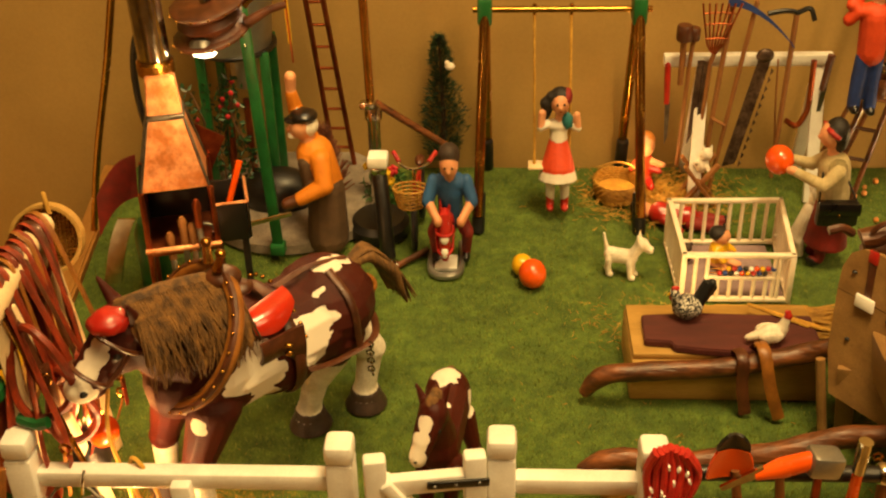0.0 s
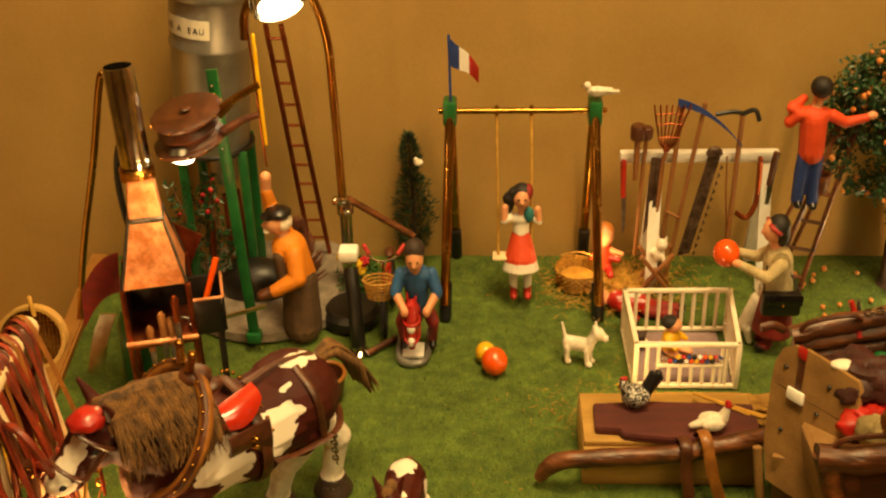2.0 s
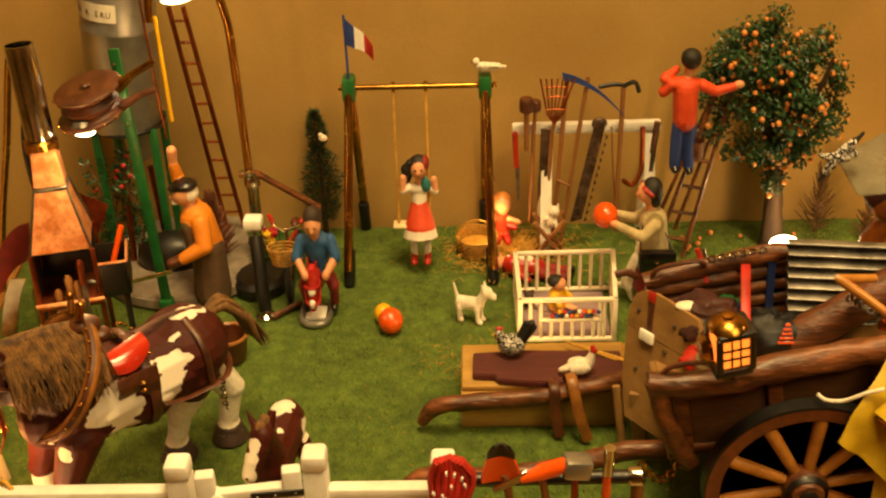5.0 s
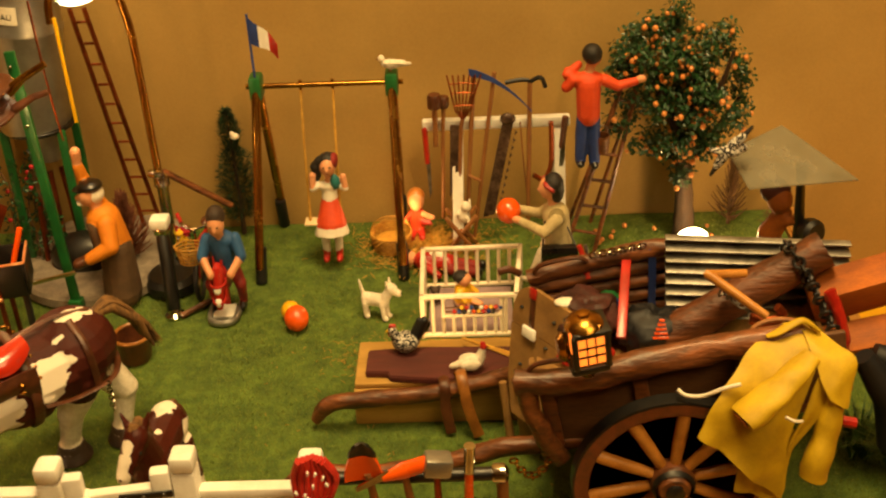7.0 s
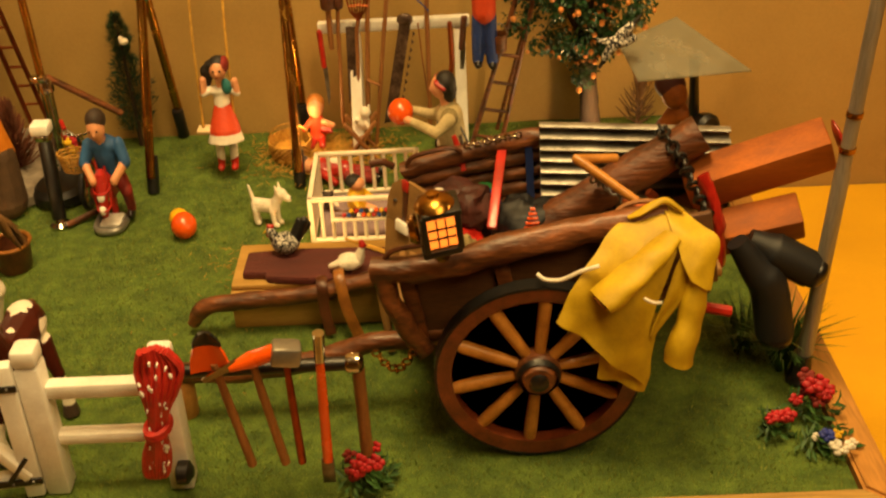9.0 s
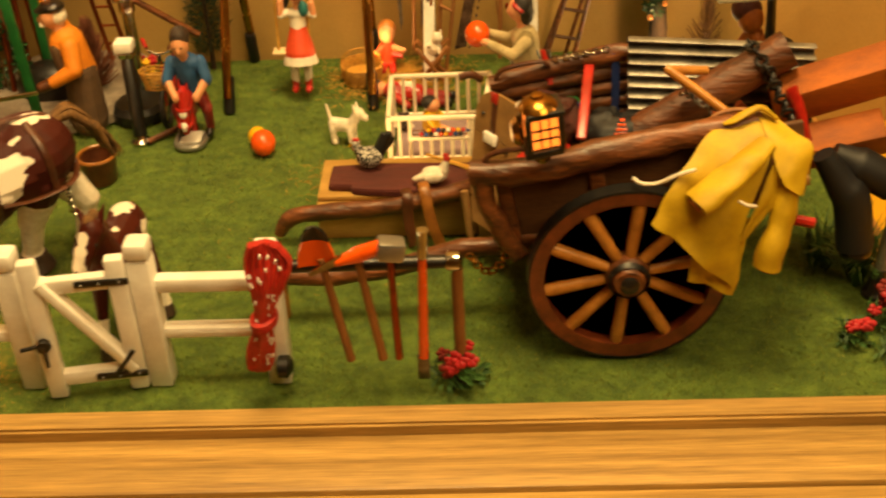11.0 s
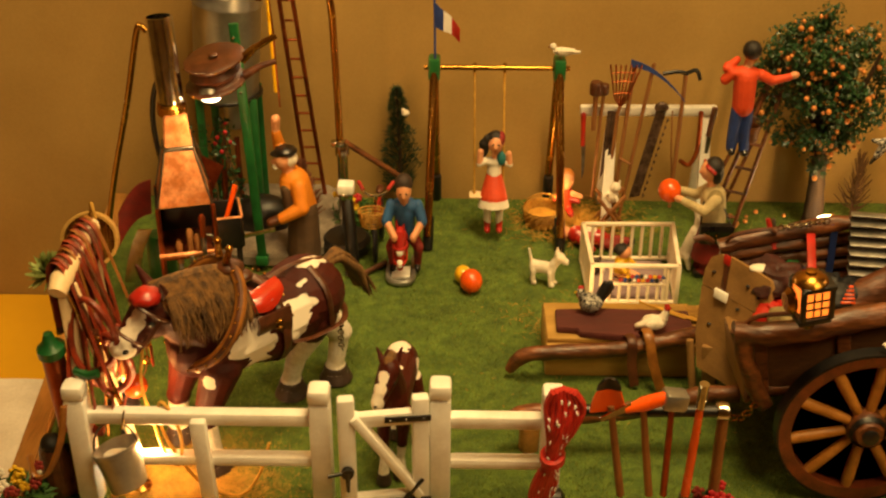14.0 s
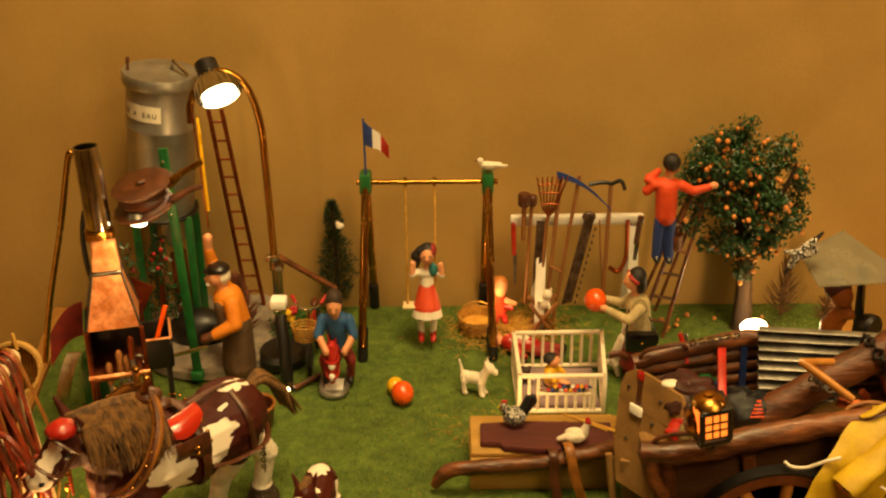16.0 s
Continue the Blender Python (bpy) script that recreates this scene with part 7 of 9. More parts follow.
part("post", bm, M_handle, bar)
bm = bmesh.new()
lathe(bm, [(0.009, 0), (0.009, 0.010), (0.0065, 0.026), (0.006, 0.028)], 14, 0, (0.363, FYC + 0.006, 0))
part("shoe", bm, M_black_iron, bar)


def bar_tool(name, x, label, foot, r=0.0034, m=None):
    t = thing(name, (x, FYC - 0.006, 0.02), label, "garden tool", "tools on the black bar")
    bm = bmesh.new()
    tube(bm, [(x, FYC - 0.007, 0.120), (x + foot * 0.3, FYC - 0.007, 0.09), (x + foot, FYC - 0.006, 0.024)], [r * 0.85, r, r * 1.1], 10)
    part("handle", bm, m or M_handle, t)
    return t


t = bar_tool("spade", 0.256, "small spade with an orange and black blade", 0.016)
bm = bmesh.new()
cloth(bm, lambda u, v: (0.253 + 0.030 * (u - 0.5) * (1 - 0.35 * v * v), FYC - 0.009 + 0.003 * math.cos(3.14 * (u - 0.5)), 0.114 + 0.022 * v), 8, 6, 0.002)
b = part("blade", bm, M_orange, t)
bm = bmesh.new()
cloth(bm, lambda u, v: (0.253 + 0.021 * (u - 0.5) * (1 - 0.55 * v * v), FYC - 0.009 + 0.003 * math.cos(3.14 * (u - 0.5)), 0.1365 + 0.011 * v), 8, 5, 0.002)
part("tip", bm, M_black_iron, b)
t = bar_tool("hatchet", 0.284, "hatchet with an orange neck and thin steel blade", 0.014)
bm = bmesh.new()
tube(bm, [(0.268, FYC - 0.011, 0.118), (0.284, FYC - 0.010, 0.124), (0.304, FYC - 0.010, 0.131)], [0.003, 0.0065, 0.006], 10)
part("neck", bm, M_orange, t)
bm = bmesh.new()
slab(bm, [(0.276, FYC - 0.012, 0.120), (0.248, FYC - 0.014, 0.108), (0.246, FYC - 0.014, 0.111), (0.272, FYC - 0.012, 0.126)], (0, 1, 0), 0.002)
part("blade", bm, M_chrome, t)
t = bar_tool("sledgehammer", 0.309, "sledgehammer with a grey square head", 0.002, 0.003, M_copper_dull)
bm = bmesh.new()
box(bm, (0.310, FYC - 0.009, 0.128), (0.022, 0.016, 0.016), turn(0, 12, 10), 0, 0.003)
part("head", bm, M_zinc, t)
t = bar_tool("crowbar", 0.334, "long red bar with a chrome tip", -0.003, 0.0038, M_orange)
bm = bmesh.new()
rod(bm, (0.334, FYC - 0.007, 0.118), (0.335, FYC - 0.007, 0.142), 0.0042, 0.0046, 10)
part("tip", bm, M_chrome, t)
bm = bmesh.new()
box(bm, (0.3305, FYC - 0.006, 0.014), (0.010, 0.003, 0.024), None, 0, 0.001)
part("shoe", bm, M_steel, t)

refit([o for o in bpy.data.objects if o.parent is None and o.name in ("spade.001", "hatchet", "sledgehammer", "crowbar")], (0.002, 0, 0.012))

# red rope coil on the post
coil = thing("rope_coil", (0.21, FYC - 0.018, 0.0), "coiled red rope hanging on the fence post", "rope")
r = random.Random(14)
for k in range(7):
    f = (k - 3) / 3
    bm = bmesh.new()
    pts = [(0.212 + 0.012 * f, FYC - 0.014 - 0.004 * abs(f), 0.150), (0.214 + 0.020 * f, FYC - 0.018, 0.132), (0.212 + 0.016 * f, FYC - 0.020 - 0.003 * (1 - abs(f)), 0.112), (0.206 + 0.007 * f, FYC - 0.021 - 0.004 * (1 - abs(f)), 0.085), (0.202 + 0.006 * f, FYC - 0.021 - 0.004 * (1 - abs(f)), 0.062), (0.197 + 0.011 * f, FYC - 0.021 - 0.003 * (1 - abs(f)), 0.038), (0.192 + 0.010 * f, FYC - 0.019, 0.014), (0.191 + 0.004 * f, FYC - 0.016, 0.006)]
    tube(bm, smooth_path(pts, 5), 0.0034, 7)
    part("strand", bm, M_red_rope, coil)
bm = bmesh.new()
for k in range(46):
    z = r.uniform(0.02, 0.146)
    w = 0.020 if z > 0.10 else 0.010 if z > 0.05 else 0.012
    box(bm, (0.194 + 0.16 * min(z, 0.12) + r.uniform(-w, w), FYC - 0.0255 + 0.002 * r.random(), z), (0.0016, 0.0022, 0.0034), turn(0, r.uniform(-30, 30), 0))
tagged(part("fleck", bm, M_white, coil, "white flecks woven into the rope"), "white flecks woven into the rope", kind="stuff")
for z in (0.072, 0.068):
    bm = bmesh.new()
    tube(bm, [(0.2035 + 0.0115 * math.cos(a), FYC - 0.0205 + 0.0085 * math.sin(a), z + 0.002 * math.cos(a)) for a in (2 * math.pi * k / 16 for k in range(16))], 0.0028, 6, 0, True)
    part("binding", bm, M_red_rope, coil)
bm = bmesh.new()
lathe(bm, [(0.004, 0.0), (0.0095, 0.002), (0.0095, 0.010), (0.004, 0.014)], 16, 0, (0, 0, 0), turn(0, 90, 0))
for v in bm.verts:
    v.co += Vector((0.219, FYC - 0.0165, 0.028))
part("knob", bm, M_black_iron, fence, "black round knob")
refit([coil], (0.007, 0.002, 0.026), (0.62, 1, 0.80), (0.205, 0.545, 0))

# bucket on the corner post
bucket = thing("bucket", (-0.186, 0.545, 0.02), "grey zinc bucket hanging tilted on the fence", "bucket")
BR = turn(0, -16, 0) @ turn(-12, 0, 0)
BO = Vector((-0.180, 0.542, 0.026))
bm = bmesh.new()
lathe(bm, [(0.0215, 0.0), (0.0225, 0.001), (0.0275, 0.046), (0.0285, 0.0465), (0.0285, 0.050), (0.0265, 0.050), (0.021, 0.004), (0.0, 0.004)], 32, 0, BO, BR)
part("body", bm, M_zinc, bucket)
bm = bmesh.new()
lathe(bm, [(0.0245, 0.030), (0.020, 0.033), (0.0, 0.034)], 24, 0, BO, BR)
part("filling", bm, M_copper_dull, bucket)
bm = bmesh.new()
tube(bm, [BO + BR @ Vector((0.0285 * math.cos(a), 0.004 * math.sin(a), 0.047 + 0.030 * math.sin(a))) for a in (math.pi * k / 14 for k in range(15))], 0.0013, 6)
part("bail", bm, M_steel, bucket)
bm = bmesh.new()
tube(bm, smooth_path([(-0.178, 0.556, 0.118), (-0.178, 0.549, 0.112), (-0.180, 0.547, 0.100)], 4), 0.0015, 6)
part("hook", bm, M_chrome, bucket)

refit([bucket], (0.013, 0.001, 0.012), (0.82, 0.82, 0.82), (-0.180, 0.542, 0.07))

# loose straw at the corner
hay2 = thing("hay_patch", (-0.14, 0.59, 0), "yellow straw strewn behind the fence corner", "straw")
rng = np.random.default_rng(33)
count = 20000
at = np.stack([-0.128 + rng.normal(0, 0.040, count), 0.588 + rng.normal(0, 0.030, count), rng.uniform(0.0008, 0.0034, count)], 1)
at = at[(at[:, 1] > 0.532) & (at[:, 0] > -0.200)]
count = len(at)
way, rise = rng.random(count) * 6.283, rng.uniform(-0.0004, 0.0022, count)
reach = rng.uniform(0.002, 0.0055, count)
end = at + np.stack([np.cos(way) * reach, np.sin(way) * reach, rise], 1)
across = np.stack([-np.sin(way), np.cos(way), np.zeros(count)], 1) * 0.00026
me = bpy.data.meshes.new("straw")
me.from_pydata(np.stack([at - across, at + across, end], 1).reshape(-1, 3).tolist(), [], np.arange(count * 3).reshape(-1, 3).tolist())
me.materials.append(M_straw)
ob = new("straw", me)
ob.parent = hay2
ob.matrix_parent_inverse = place_of(hay2).inverted()
tagged(ob, kind="stuff")
corner_lamp = thing("corner_lamp", (-0.17, 0.585, 0), "small lit bulb behind the bucket", "lamp")
bm = bmesh.new()
lathe(bm, [(0.009, 0.0), (0.009, 0.004), (0.0035, 0.006), (0.0035, 0.024)], 12, 0, (-0.172, 0.590, 0))
part("stem", bm, M_brass, corner_lamp)
bm = bmesh.new()
lathe(bm, [(0.0035, 0.024), (0.006, 0.030), (0.006, 0.038), (0.003, 0.047), (0, 0.049)], 14, 0, (-0.172, 0.590, 0))
part("bulb", bm, M_glow_white, corner_lamp, "glowing bulb")

# ---- cart ----
CY0, CY1, CYM = 0.574, 0.738, 0.656
HUBX, HUBZ = 0.503, 0.083
CM = Matrix.Translation((HUBX, 0, HUBZ)) @ turn(0, -9.5, 0).to_4x4()
SETTLED = set()


def settled(ob):
    """Marks a thing that is built at its final place."""
    SETTLED.add(ob.name)
    return ob


def C(x, y, z):
    return CM @ Vector((x, y, z))


cart = settled(thing("cart", (0.503, 0.656, 0), "two-wheeled brown wooden cart tipped on its shafts", "cart"))


def cart_box(name, c, s, m, bev=0.002, parent=None, label=""):
    bm = bmesh.new()
    box(bm, C(*c), s, CM.to_3x3(), 0, bev)
    return part(name, bm, m, parent or cart, label)


def gnarl(pts, rad, seg=14, amount=0.0024, freq=85):
    bm = bmesh.new()
    tube(bm, smooth_path(pts, 7), rad, seg)
    for v in bm.verts:
        n = Vector((noise.noise(v.co * freq), noise.noise(v.co * freq + Vector((5, 2, 0))), noise.noise(v.co * freq + Vector((1, 8, 3)))))
        v.co += n * amount
    return bm


cart_box("floor", (0.03, CYM, 0.040), (0.25, 0.160, 0.008), M_tan_board)
for k in range(3):
    cart_box("side_board", (-0.053 + 0.082 * k, CY0 + 0.004, 0.064), (0.0805, 0.006, 0.064), M_side_plank)
for x in (-0.086, -0.012, 0.070):
    cart_box("side_stud", (x, CY0 - 0.001, 0.062), (0.012, 0.006, 0.066), M_brown)
for k in range(5):
    bm = gnarl([C(-0.090, CY1, 0.030 + 0.0140 * k), C(0.0, CY1 + 0.002, 0.032 + 0.0140 * k), C(0.13, CY1, 0.031 + 0.0140 * k)], 0.0068, 10, 0.001)
    part("side_slat", bm, M_brown, cart)
bm = gnarl([C(-0.110, CY0 - 0.004, 0.104), C(-0.06, CY0 - 0.007, 0.099), C(0.03, CY0 - 0.003, 0.103), C(0.118, CY0 - 0.003, 0.104)], 0.0112, 16, 0.0028, 60)
part("near_rail", bm, M_brown, cart)
bm = gnarl([C(-0.090, CY1, 0.097), C(-0.05, CY1 + 0.002, 0.101), C(0.02, CY1 + 0.002, 0.105), C(0.045, CY1, 0.104)], 0.0085)
part("far_rail", bm, M_brown, cart)
# front board, set slantwise and leaning back, of two planks with a rounded top
FH, FU = Vector((0.60, -0.80, 0)), Vector((0.10, 0.30, 0.949)).normalized()
FN = FH.cross(FU).normalized()


def B(s, w, d=0.0):
    return Vector((0.376, 0.706, 0.050)) + FH * s + FU * w + FN * d


bm = bmesh.new()
slab(bm, [B(0.012, -0.004), B(0.088, -0.004), B(0.088, 0.080), B(0.003, 0.080), B(0.004, 0.03)], FN, 0.005)
front = part("front_board", bm, M_tan_board, cart)
bm = bmesh.new()
slab(bm, [B(0.003, 0.0808), B(0.088, 0.0808), B(0.088, 0.112), B(0.084, 0.118), B(0.060, 0.120), B(0.034, 0.121), B(0.020, 0.119), B(0.010, 0.112), B(0.004, 0.098)], FN, 0.005)
part("plank", bm, M_tan_board, front)
for s, w in ((0.016, 0.099), (0.060, 0.102), (0.052, 0.075), (0.020, 0.046), (0.052, 0.040), (0.074, 0.096)):
    bm = bmesh.new()
    ball(bm, B(s, w, 0.0054), (0.0022, 0.0022, 0.0014), None, 0, 8, 6)
    part("bolt", bm, M_black_iron, front)
bm = bmesh.new()
box(bm, B(0.031, 0.102, 0.0058), (0.0065, 0.0016, 0.042), Matrix((FH, -FN, FU)).transposed(), 0, 0.0006)
tag = part("leather_tab", bm, M_leather, front)
bm = bmesh.new()
box(bm, B(0.031, 0.117, 0.0066), (0.0085, 0.0022, 0.010), Matrix((FH, -FN, FU)).transposed(), 0, 0.0008)
part("tab_end", bm, M_red, tag, "red end of the tab")
bm = bmesh.new()
box(bm, B(0.031, 0.0805, 0.0080), (0.017, 0.004, 0.0105), Matrix((FH, -FN, FU)).transposed(), 0, 0.0016)
part("buckle", bm, M_white, tag, "white metal buckle")
# corner posts, lower frame and axle
bm = gnarl([C(-0.104, CY0 - 0.006, 0.106), C(-0.100, CY0 - 0.008, 0.07), C(-0.086, CY0 - 0.004, 0.020)], 0.0085, 12, 0.003, 60)
part("corner_post", bm, M_brown, cart)
for y in (CY0 + 0.006, CY1 - 0.010):
    bm = gnarl([C(-0.10, y, 0.030), C(0.02, y, 0.029), C(0.145, y, 0.030)], 0.0075)
    part("sill", bm, M_brown, cart)
cart_box("apron_board", (-0.098, CYM - 0.030, 0.036), (0.006, 0.085, 0.045), M_tan_board)
bm = bmesh.new()
rod(bm, (HUBX, 0.540, HUBZ), (HUBX, 0.775, HUBZ), 0.0065, None, 12)
part("axle", bm, M_black_iron, cart)
SR = [0.0055 + 0.0030 * min(1, i / 10) for i in range(50)]
bm = gnarl([(0.187, 0.739, 0.009), (0.196, 0.737, 0.022), (0.211, 0.736, 0.032), (0.258, 0.735, 0.036), (0.306, 0.735, 0.040), (0.339, 0.735, 0.048), (0.372, 0.734, 0.057), (0.402, 0.730, 0.070)], SR, 12, 0.0016, 60)
part("shaft", bm, M_brown, cart)
bm = gnarl([(0.176, 0.612, 0.034), (0.186, 0.611, 0.041), (0.204, 0.611, 0.046), (0.250, 0.611, 0.044), (0.300, 0.611, 0.050), (0.340, 0.612, 0.060), (0.370, 0.613, 0.068), (0.404, 0.614, 0.070)], SR, 12, 0.0016, 60)
part("shaft", bm, M_brown, cart)
for x0, x1, yb, zt, m in ((0.334, 0.349, 0.716, 0.060, M_tan_leather), (0.317, 0.322, 0.722, 0.053, M_leather)):
    bm = bmesh.new()
    pts = smooth_path([(x0 - 0.004, 0.747, zt - 0.006), (x0 - 0.002, 0.740, zt + 0.002), (x0, 0.726, zt), ((x0 + x1) / 2 - 0.002, yb, zt * 0.55), (x1, yb - 0.004, 0.004)], 6)
    tube(bm, pts, 0.0052, 6, 0, False, 0.28)
    part("strap", bm, m, cart)
bm = bmesh.new()
rod(bm, (0.372, 0.705, 0.072), (0.380, 0.690, 0.003), 0.0040, None, 8)
part("prop", bm, M_tan_board, cart)
bm = bmesh.new()
box(bm, (0.392, 0.690, 0.044), (0.014, 0.006, 0.060), turn(0, -6, -20), 0, 0.001)
part("prop", bm, M_tan_board, cart)
for k in range(11):
    bm = bmesh.new()
    p = (0.376 + 0.0030 * k, 0.565, 0.092 - 0.016 * math.sin(math.pi * k / 10))
    tube(bm, wheel_ring(p, 0.0034, (1, 0, 0.3) if k % 2 else (0, 1, 0.2), 0, 10), 0.0010, 5, 0, True)
    part("chain_link", bm, M_brass, cart)


def cart_wheel(y):
    bm = bmesh.new()
    R = 0.0815
    lathe(bm, [(R - 0.0135, -0.0058), (R - 0.0015, -0.0066), (R - 0.0015, 0.0066), (R - 0.0135, 0.0058), (R - 0.0135, -0.0058)], 56, 0, (HUBX, y, HUBZ), turn(90, 0, 0))
    w = part("wheel", bm, M_felloe, cart)
    bm = bmesh.new()
    lathe(bm, [(R - 0.002, -0.0072), (R, -0.0068), (R, 0.0068), (R - 0.002, 0.0072), (R - 0.002, -0.0072)], 64, 0, (HUBX, y, HUBZ), turn(90, 0, 0))
    part("tyre", bm, M_black_iron, w)
    for k in range(10):
        a = 2 * math.pi * (k + 0.35) / 10
        d = Vector((math.cos(a), 0, math.sin(a)))
        bm = bmesh.new()
        tube(bm, [Vector((HUBX, y, HUBZ)) + d * q for q in (0.012, 0.019, 0.038, 0.062, 0.0705)], [0.0052, 0.0046, 0.0052, 0.0056, 0.0046], 10)
        part("spoke", bm, M_spoke, w)
    bm = bmesh.new()
    lathe(bm, [(0.010, -0.016), (0.015, -0.010), (0.0195, -0.004), (0.0185, 0.006), (0.0145, 0.010), (0.0125, 0.015), (0.0115, 0.016), (0.0, 0.016)], 24, 0, (HUBX, y, HUBZ), turn(90, 0, 0))
    h = part("hub", bm, M_brown, w)
    bm = bmesh.new()
    lathe(bm, [(0.0075, 0.015), (0.0075, 0.0185), (0.005, 0.020), (0.0, 0.0205)], 16, 0, (HUBX, y, HUBZ), turn(90, 0, 0))
    part("hub_cap", bm, M_black_iron, h)
    bm = bmesh.new()
    lathe(bm, [(0.0175, 0.0095), (0.0165, 0.0115), (0.0150, 0.0135), (0.0172, 0.0095)], 24, 0, (HUBX, y, HUBZ), turn(90, 0, 0))
    part("hub_band", bm, M_black_iron, h)
    return w


M_felloe = mat("felloe_wood", "7a3a1c", "552410", 0.4, scale=70, grain=0.2, bump=0.2, coat=0.2)
M_spoke = mat("spoke_wood", "c4863a", "a06828", 0.4, scale=60, stretch=(1, 1, 1), grain=0.12, bump=0.12, coat=0.2)
cart_wheel(0.547)
cart_wheel(0.768)

# lantern on the rail
lant = thing("lantern", (0.442, 0.634, 0.176), "black carriage lantern with glowing orange panes and brass top", "lantern")
LX, LY, LZ = 0.442, 0.632, 0.182
LR = turn(0, -6, 8)
bm = bmesh.new()
box(bm, (LX, LY, LZ + 0.003), (0.032, 0.032, 0.006), LR, 0, 0.002)
part("base_plate", bm, M_black_iron, lant)
bm = bmesh.new()
box(bm, (LX, LY, LZ + 0.034), (0.032, 0.032, 0.005), LR, 0, 0.002)
part("cover_plate", bm, M_black_iron, lant)
for d, sz in (((0, 0.013, 0), (0.028, 0.003, 0.028)), ((0.013, 0, 0), (0.003, 0.028, 0.028))):
    bm = bmesh.new()
    box(bm, Vector((LX, LY, LZ + 0.019)) + LR @ Vector(d), sz, LR, 0, 0.001)
    part("wall_plate", bm, M_black_iron, lant)
for sx in (-1, 1):
    for sy in (-1, 1):
        bm = bmesh.new()
        box(bm, Vector((LX, LY, LZ + 0.019)) + LR @ Vector((sx * 0.0135, sy * 0.0135, 0)), (0.005, 0.005, 0.030), LR, 0, 0.001)
        part("corner_bar", bm, M_black_iron, lant)
bm = bmesh.new()
lathe(bm, [(0.0165, 0.036), (0.014, 0.040), (0.007, 0.043), (0.005, 0.0435), (0.005, 0.046), (0.0, 0.047)], 20, 0, (LX, LY, LZ), LR)
part("top", bm, M_brass, lant)
bm = bmesh.new()
lathe(bm, [(0.006, -0.010), (0.008, -0.006), (0.012, 0.0), (0.0, 0.001)], 16, 0, (LX, LY, LZ), LR)
part("foot", bm, M_brass, lant)
for d, s in (((0, -0.0125, 0), (0.022, 0.0015, 0.023)), ((-0.0125, 0, 0), (0.0015, 0.022, 0.023))):
    bm = bmesh.new()
    box(bm, Vector((LX, LY, LZ + 0.019)) + LR @ Vector(d), s, LR)
    part("pane", bm, M_glow_orange, lant, "glowing orange pane")
for k in (-1, 1):
    bm = bmesh.new()
    box(bm, Vector((LX, LY, LZ + 0.019)) + LR @ Vector((k * 0.0036, -0.014, 0)), (0.0012, 0.0012, 0.023), LR)
    box(bm, Vector((LX, LY, LZ + 0.019 + k * 0.0038)) + LR @ Vector((0, -0.014, 0)), (0.022, 0.0012, 0.0012), LR)
    part("glazing_bar", bm, M_black_iron, lant)
bm = bmesh.new()
lathe(bm, [(0.011, 0.0), (0.012, 0.003), (0.008, 0.008)], 16, 0, Vector((LX, LY, LZ + 0.019)) + LR @ Vector((-0.0175, 0, 0)), LR @ turn(0, -90, 0))
part("side_reflector", bm, M_brass, lant)
refit([lant], (0.0, -0.008, 0.0))

# ---- load of the cart ----
bm = gnarl([(0.508, 0.672, 0.134), (0.55, 0.678, 0.157), (0.60, 0.684, 0.185), (0.650, 0.690, 0.213)], 0.0165, 18, 0.0016, 60)
settled(solid("log", bm, M_log, (0, 0, 0), "thick brown log lying across the cart", "log"))
lc = settled(thing("log_chain", (0.63, 0.690, 0.205), "black chain slung round the log", "chain"))
for k in range(15):
    a = 2 * math.pi * k / 15
    c = Vector((0.628, 0.687, 0.2005))
    ax = Vector((0.86, 0.10, 0.48)).normalized()
    u = ax.orthogonal().normalized()
    v = ax.cross(u)
    p = c + (u * math.cos(a) + v * math.sin(a)) * 0.0195
    bm = bmesh.new()
    tube(bm, wheel_ring(p, 0.0046, ax if k % 2 else (p - c), 0, 10), 0.0016, 6, 0, True)
    part("link", bm, M_black_iron, lc)
for k in range(9):
    p = Vector((0.630, 0.667, 0.203)).lerp(Vector((0.648, 0.636, 0.166)), k / 8)
    bm = bmesh.new()
    tube(bm, wheel_ring(p, 0.0048, (1, 0, 0) if k % 2 else (0, 1, 0.5), 0, 10), 0.0018, 6, 0, True)
    part("link", bm, M_black_iron, lc)


def timber(a, b, w, h, m, label, roll=0):
    a, b = Vector(a), Vector(b)
    d = b - a
    bm = bmesh.new()
    box(bm, (a + b) / 2, (d.length, w, h), d.to_track_quat("X", "Z").to_matrix() @ turn(roll, 0, 0), 0, 0.002)
    return settled(solid("timber_beam", bm, m, (0, 0, 0), label, "beam", "beams on the cart"))


timber((0.640, 0.682, 0.166), (0.753, 0.672, 0.208), 0.032, 0.034, M_beam, "square orange-brown beam jutting out of the cart", 20)
timber((0.655, 0.664, 0.128), (0.732, 0.656, 0.150), 0.030, 0.030, M_beam, "shorter square beam below the long one", 30)
bm = bmesh.new()
ball(bm, (0.769, 0.716, 0.204), (0.003, 0.014, 0.018), turn(0, -25, 0), 0, 10, 6)
solid("beam_flag", bm, M_red, (0, 0, 0), "red warning rag on the beam's end", "rag")
bm = bmesh.new()
tube(bm, [(0.548, 0.706, 0.203), (0.551, 0.704, 0.202), (0.598, 0.686, 0.174)], [0.003, 0.0042, 0.0036], 10)
tube(bm, [(0.551, 0.704, 0.202), (0.585, 0.715, 0.196)], [0.004, 0.0035], 10)
solid("wooden_stick", bm, M_spoke, (0, 0, 0), "light wooden tool handle lying on the log", "tool handle")
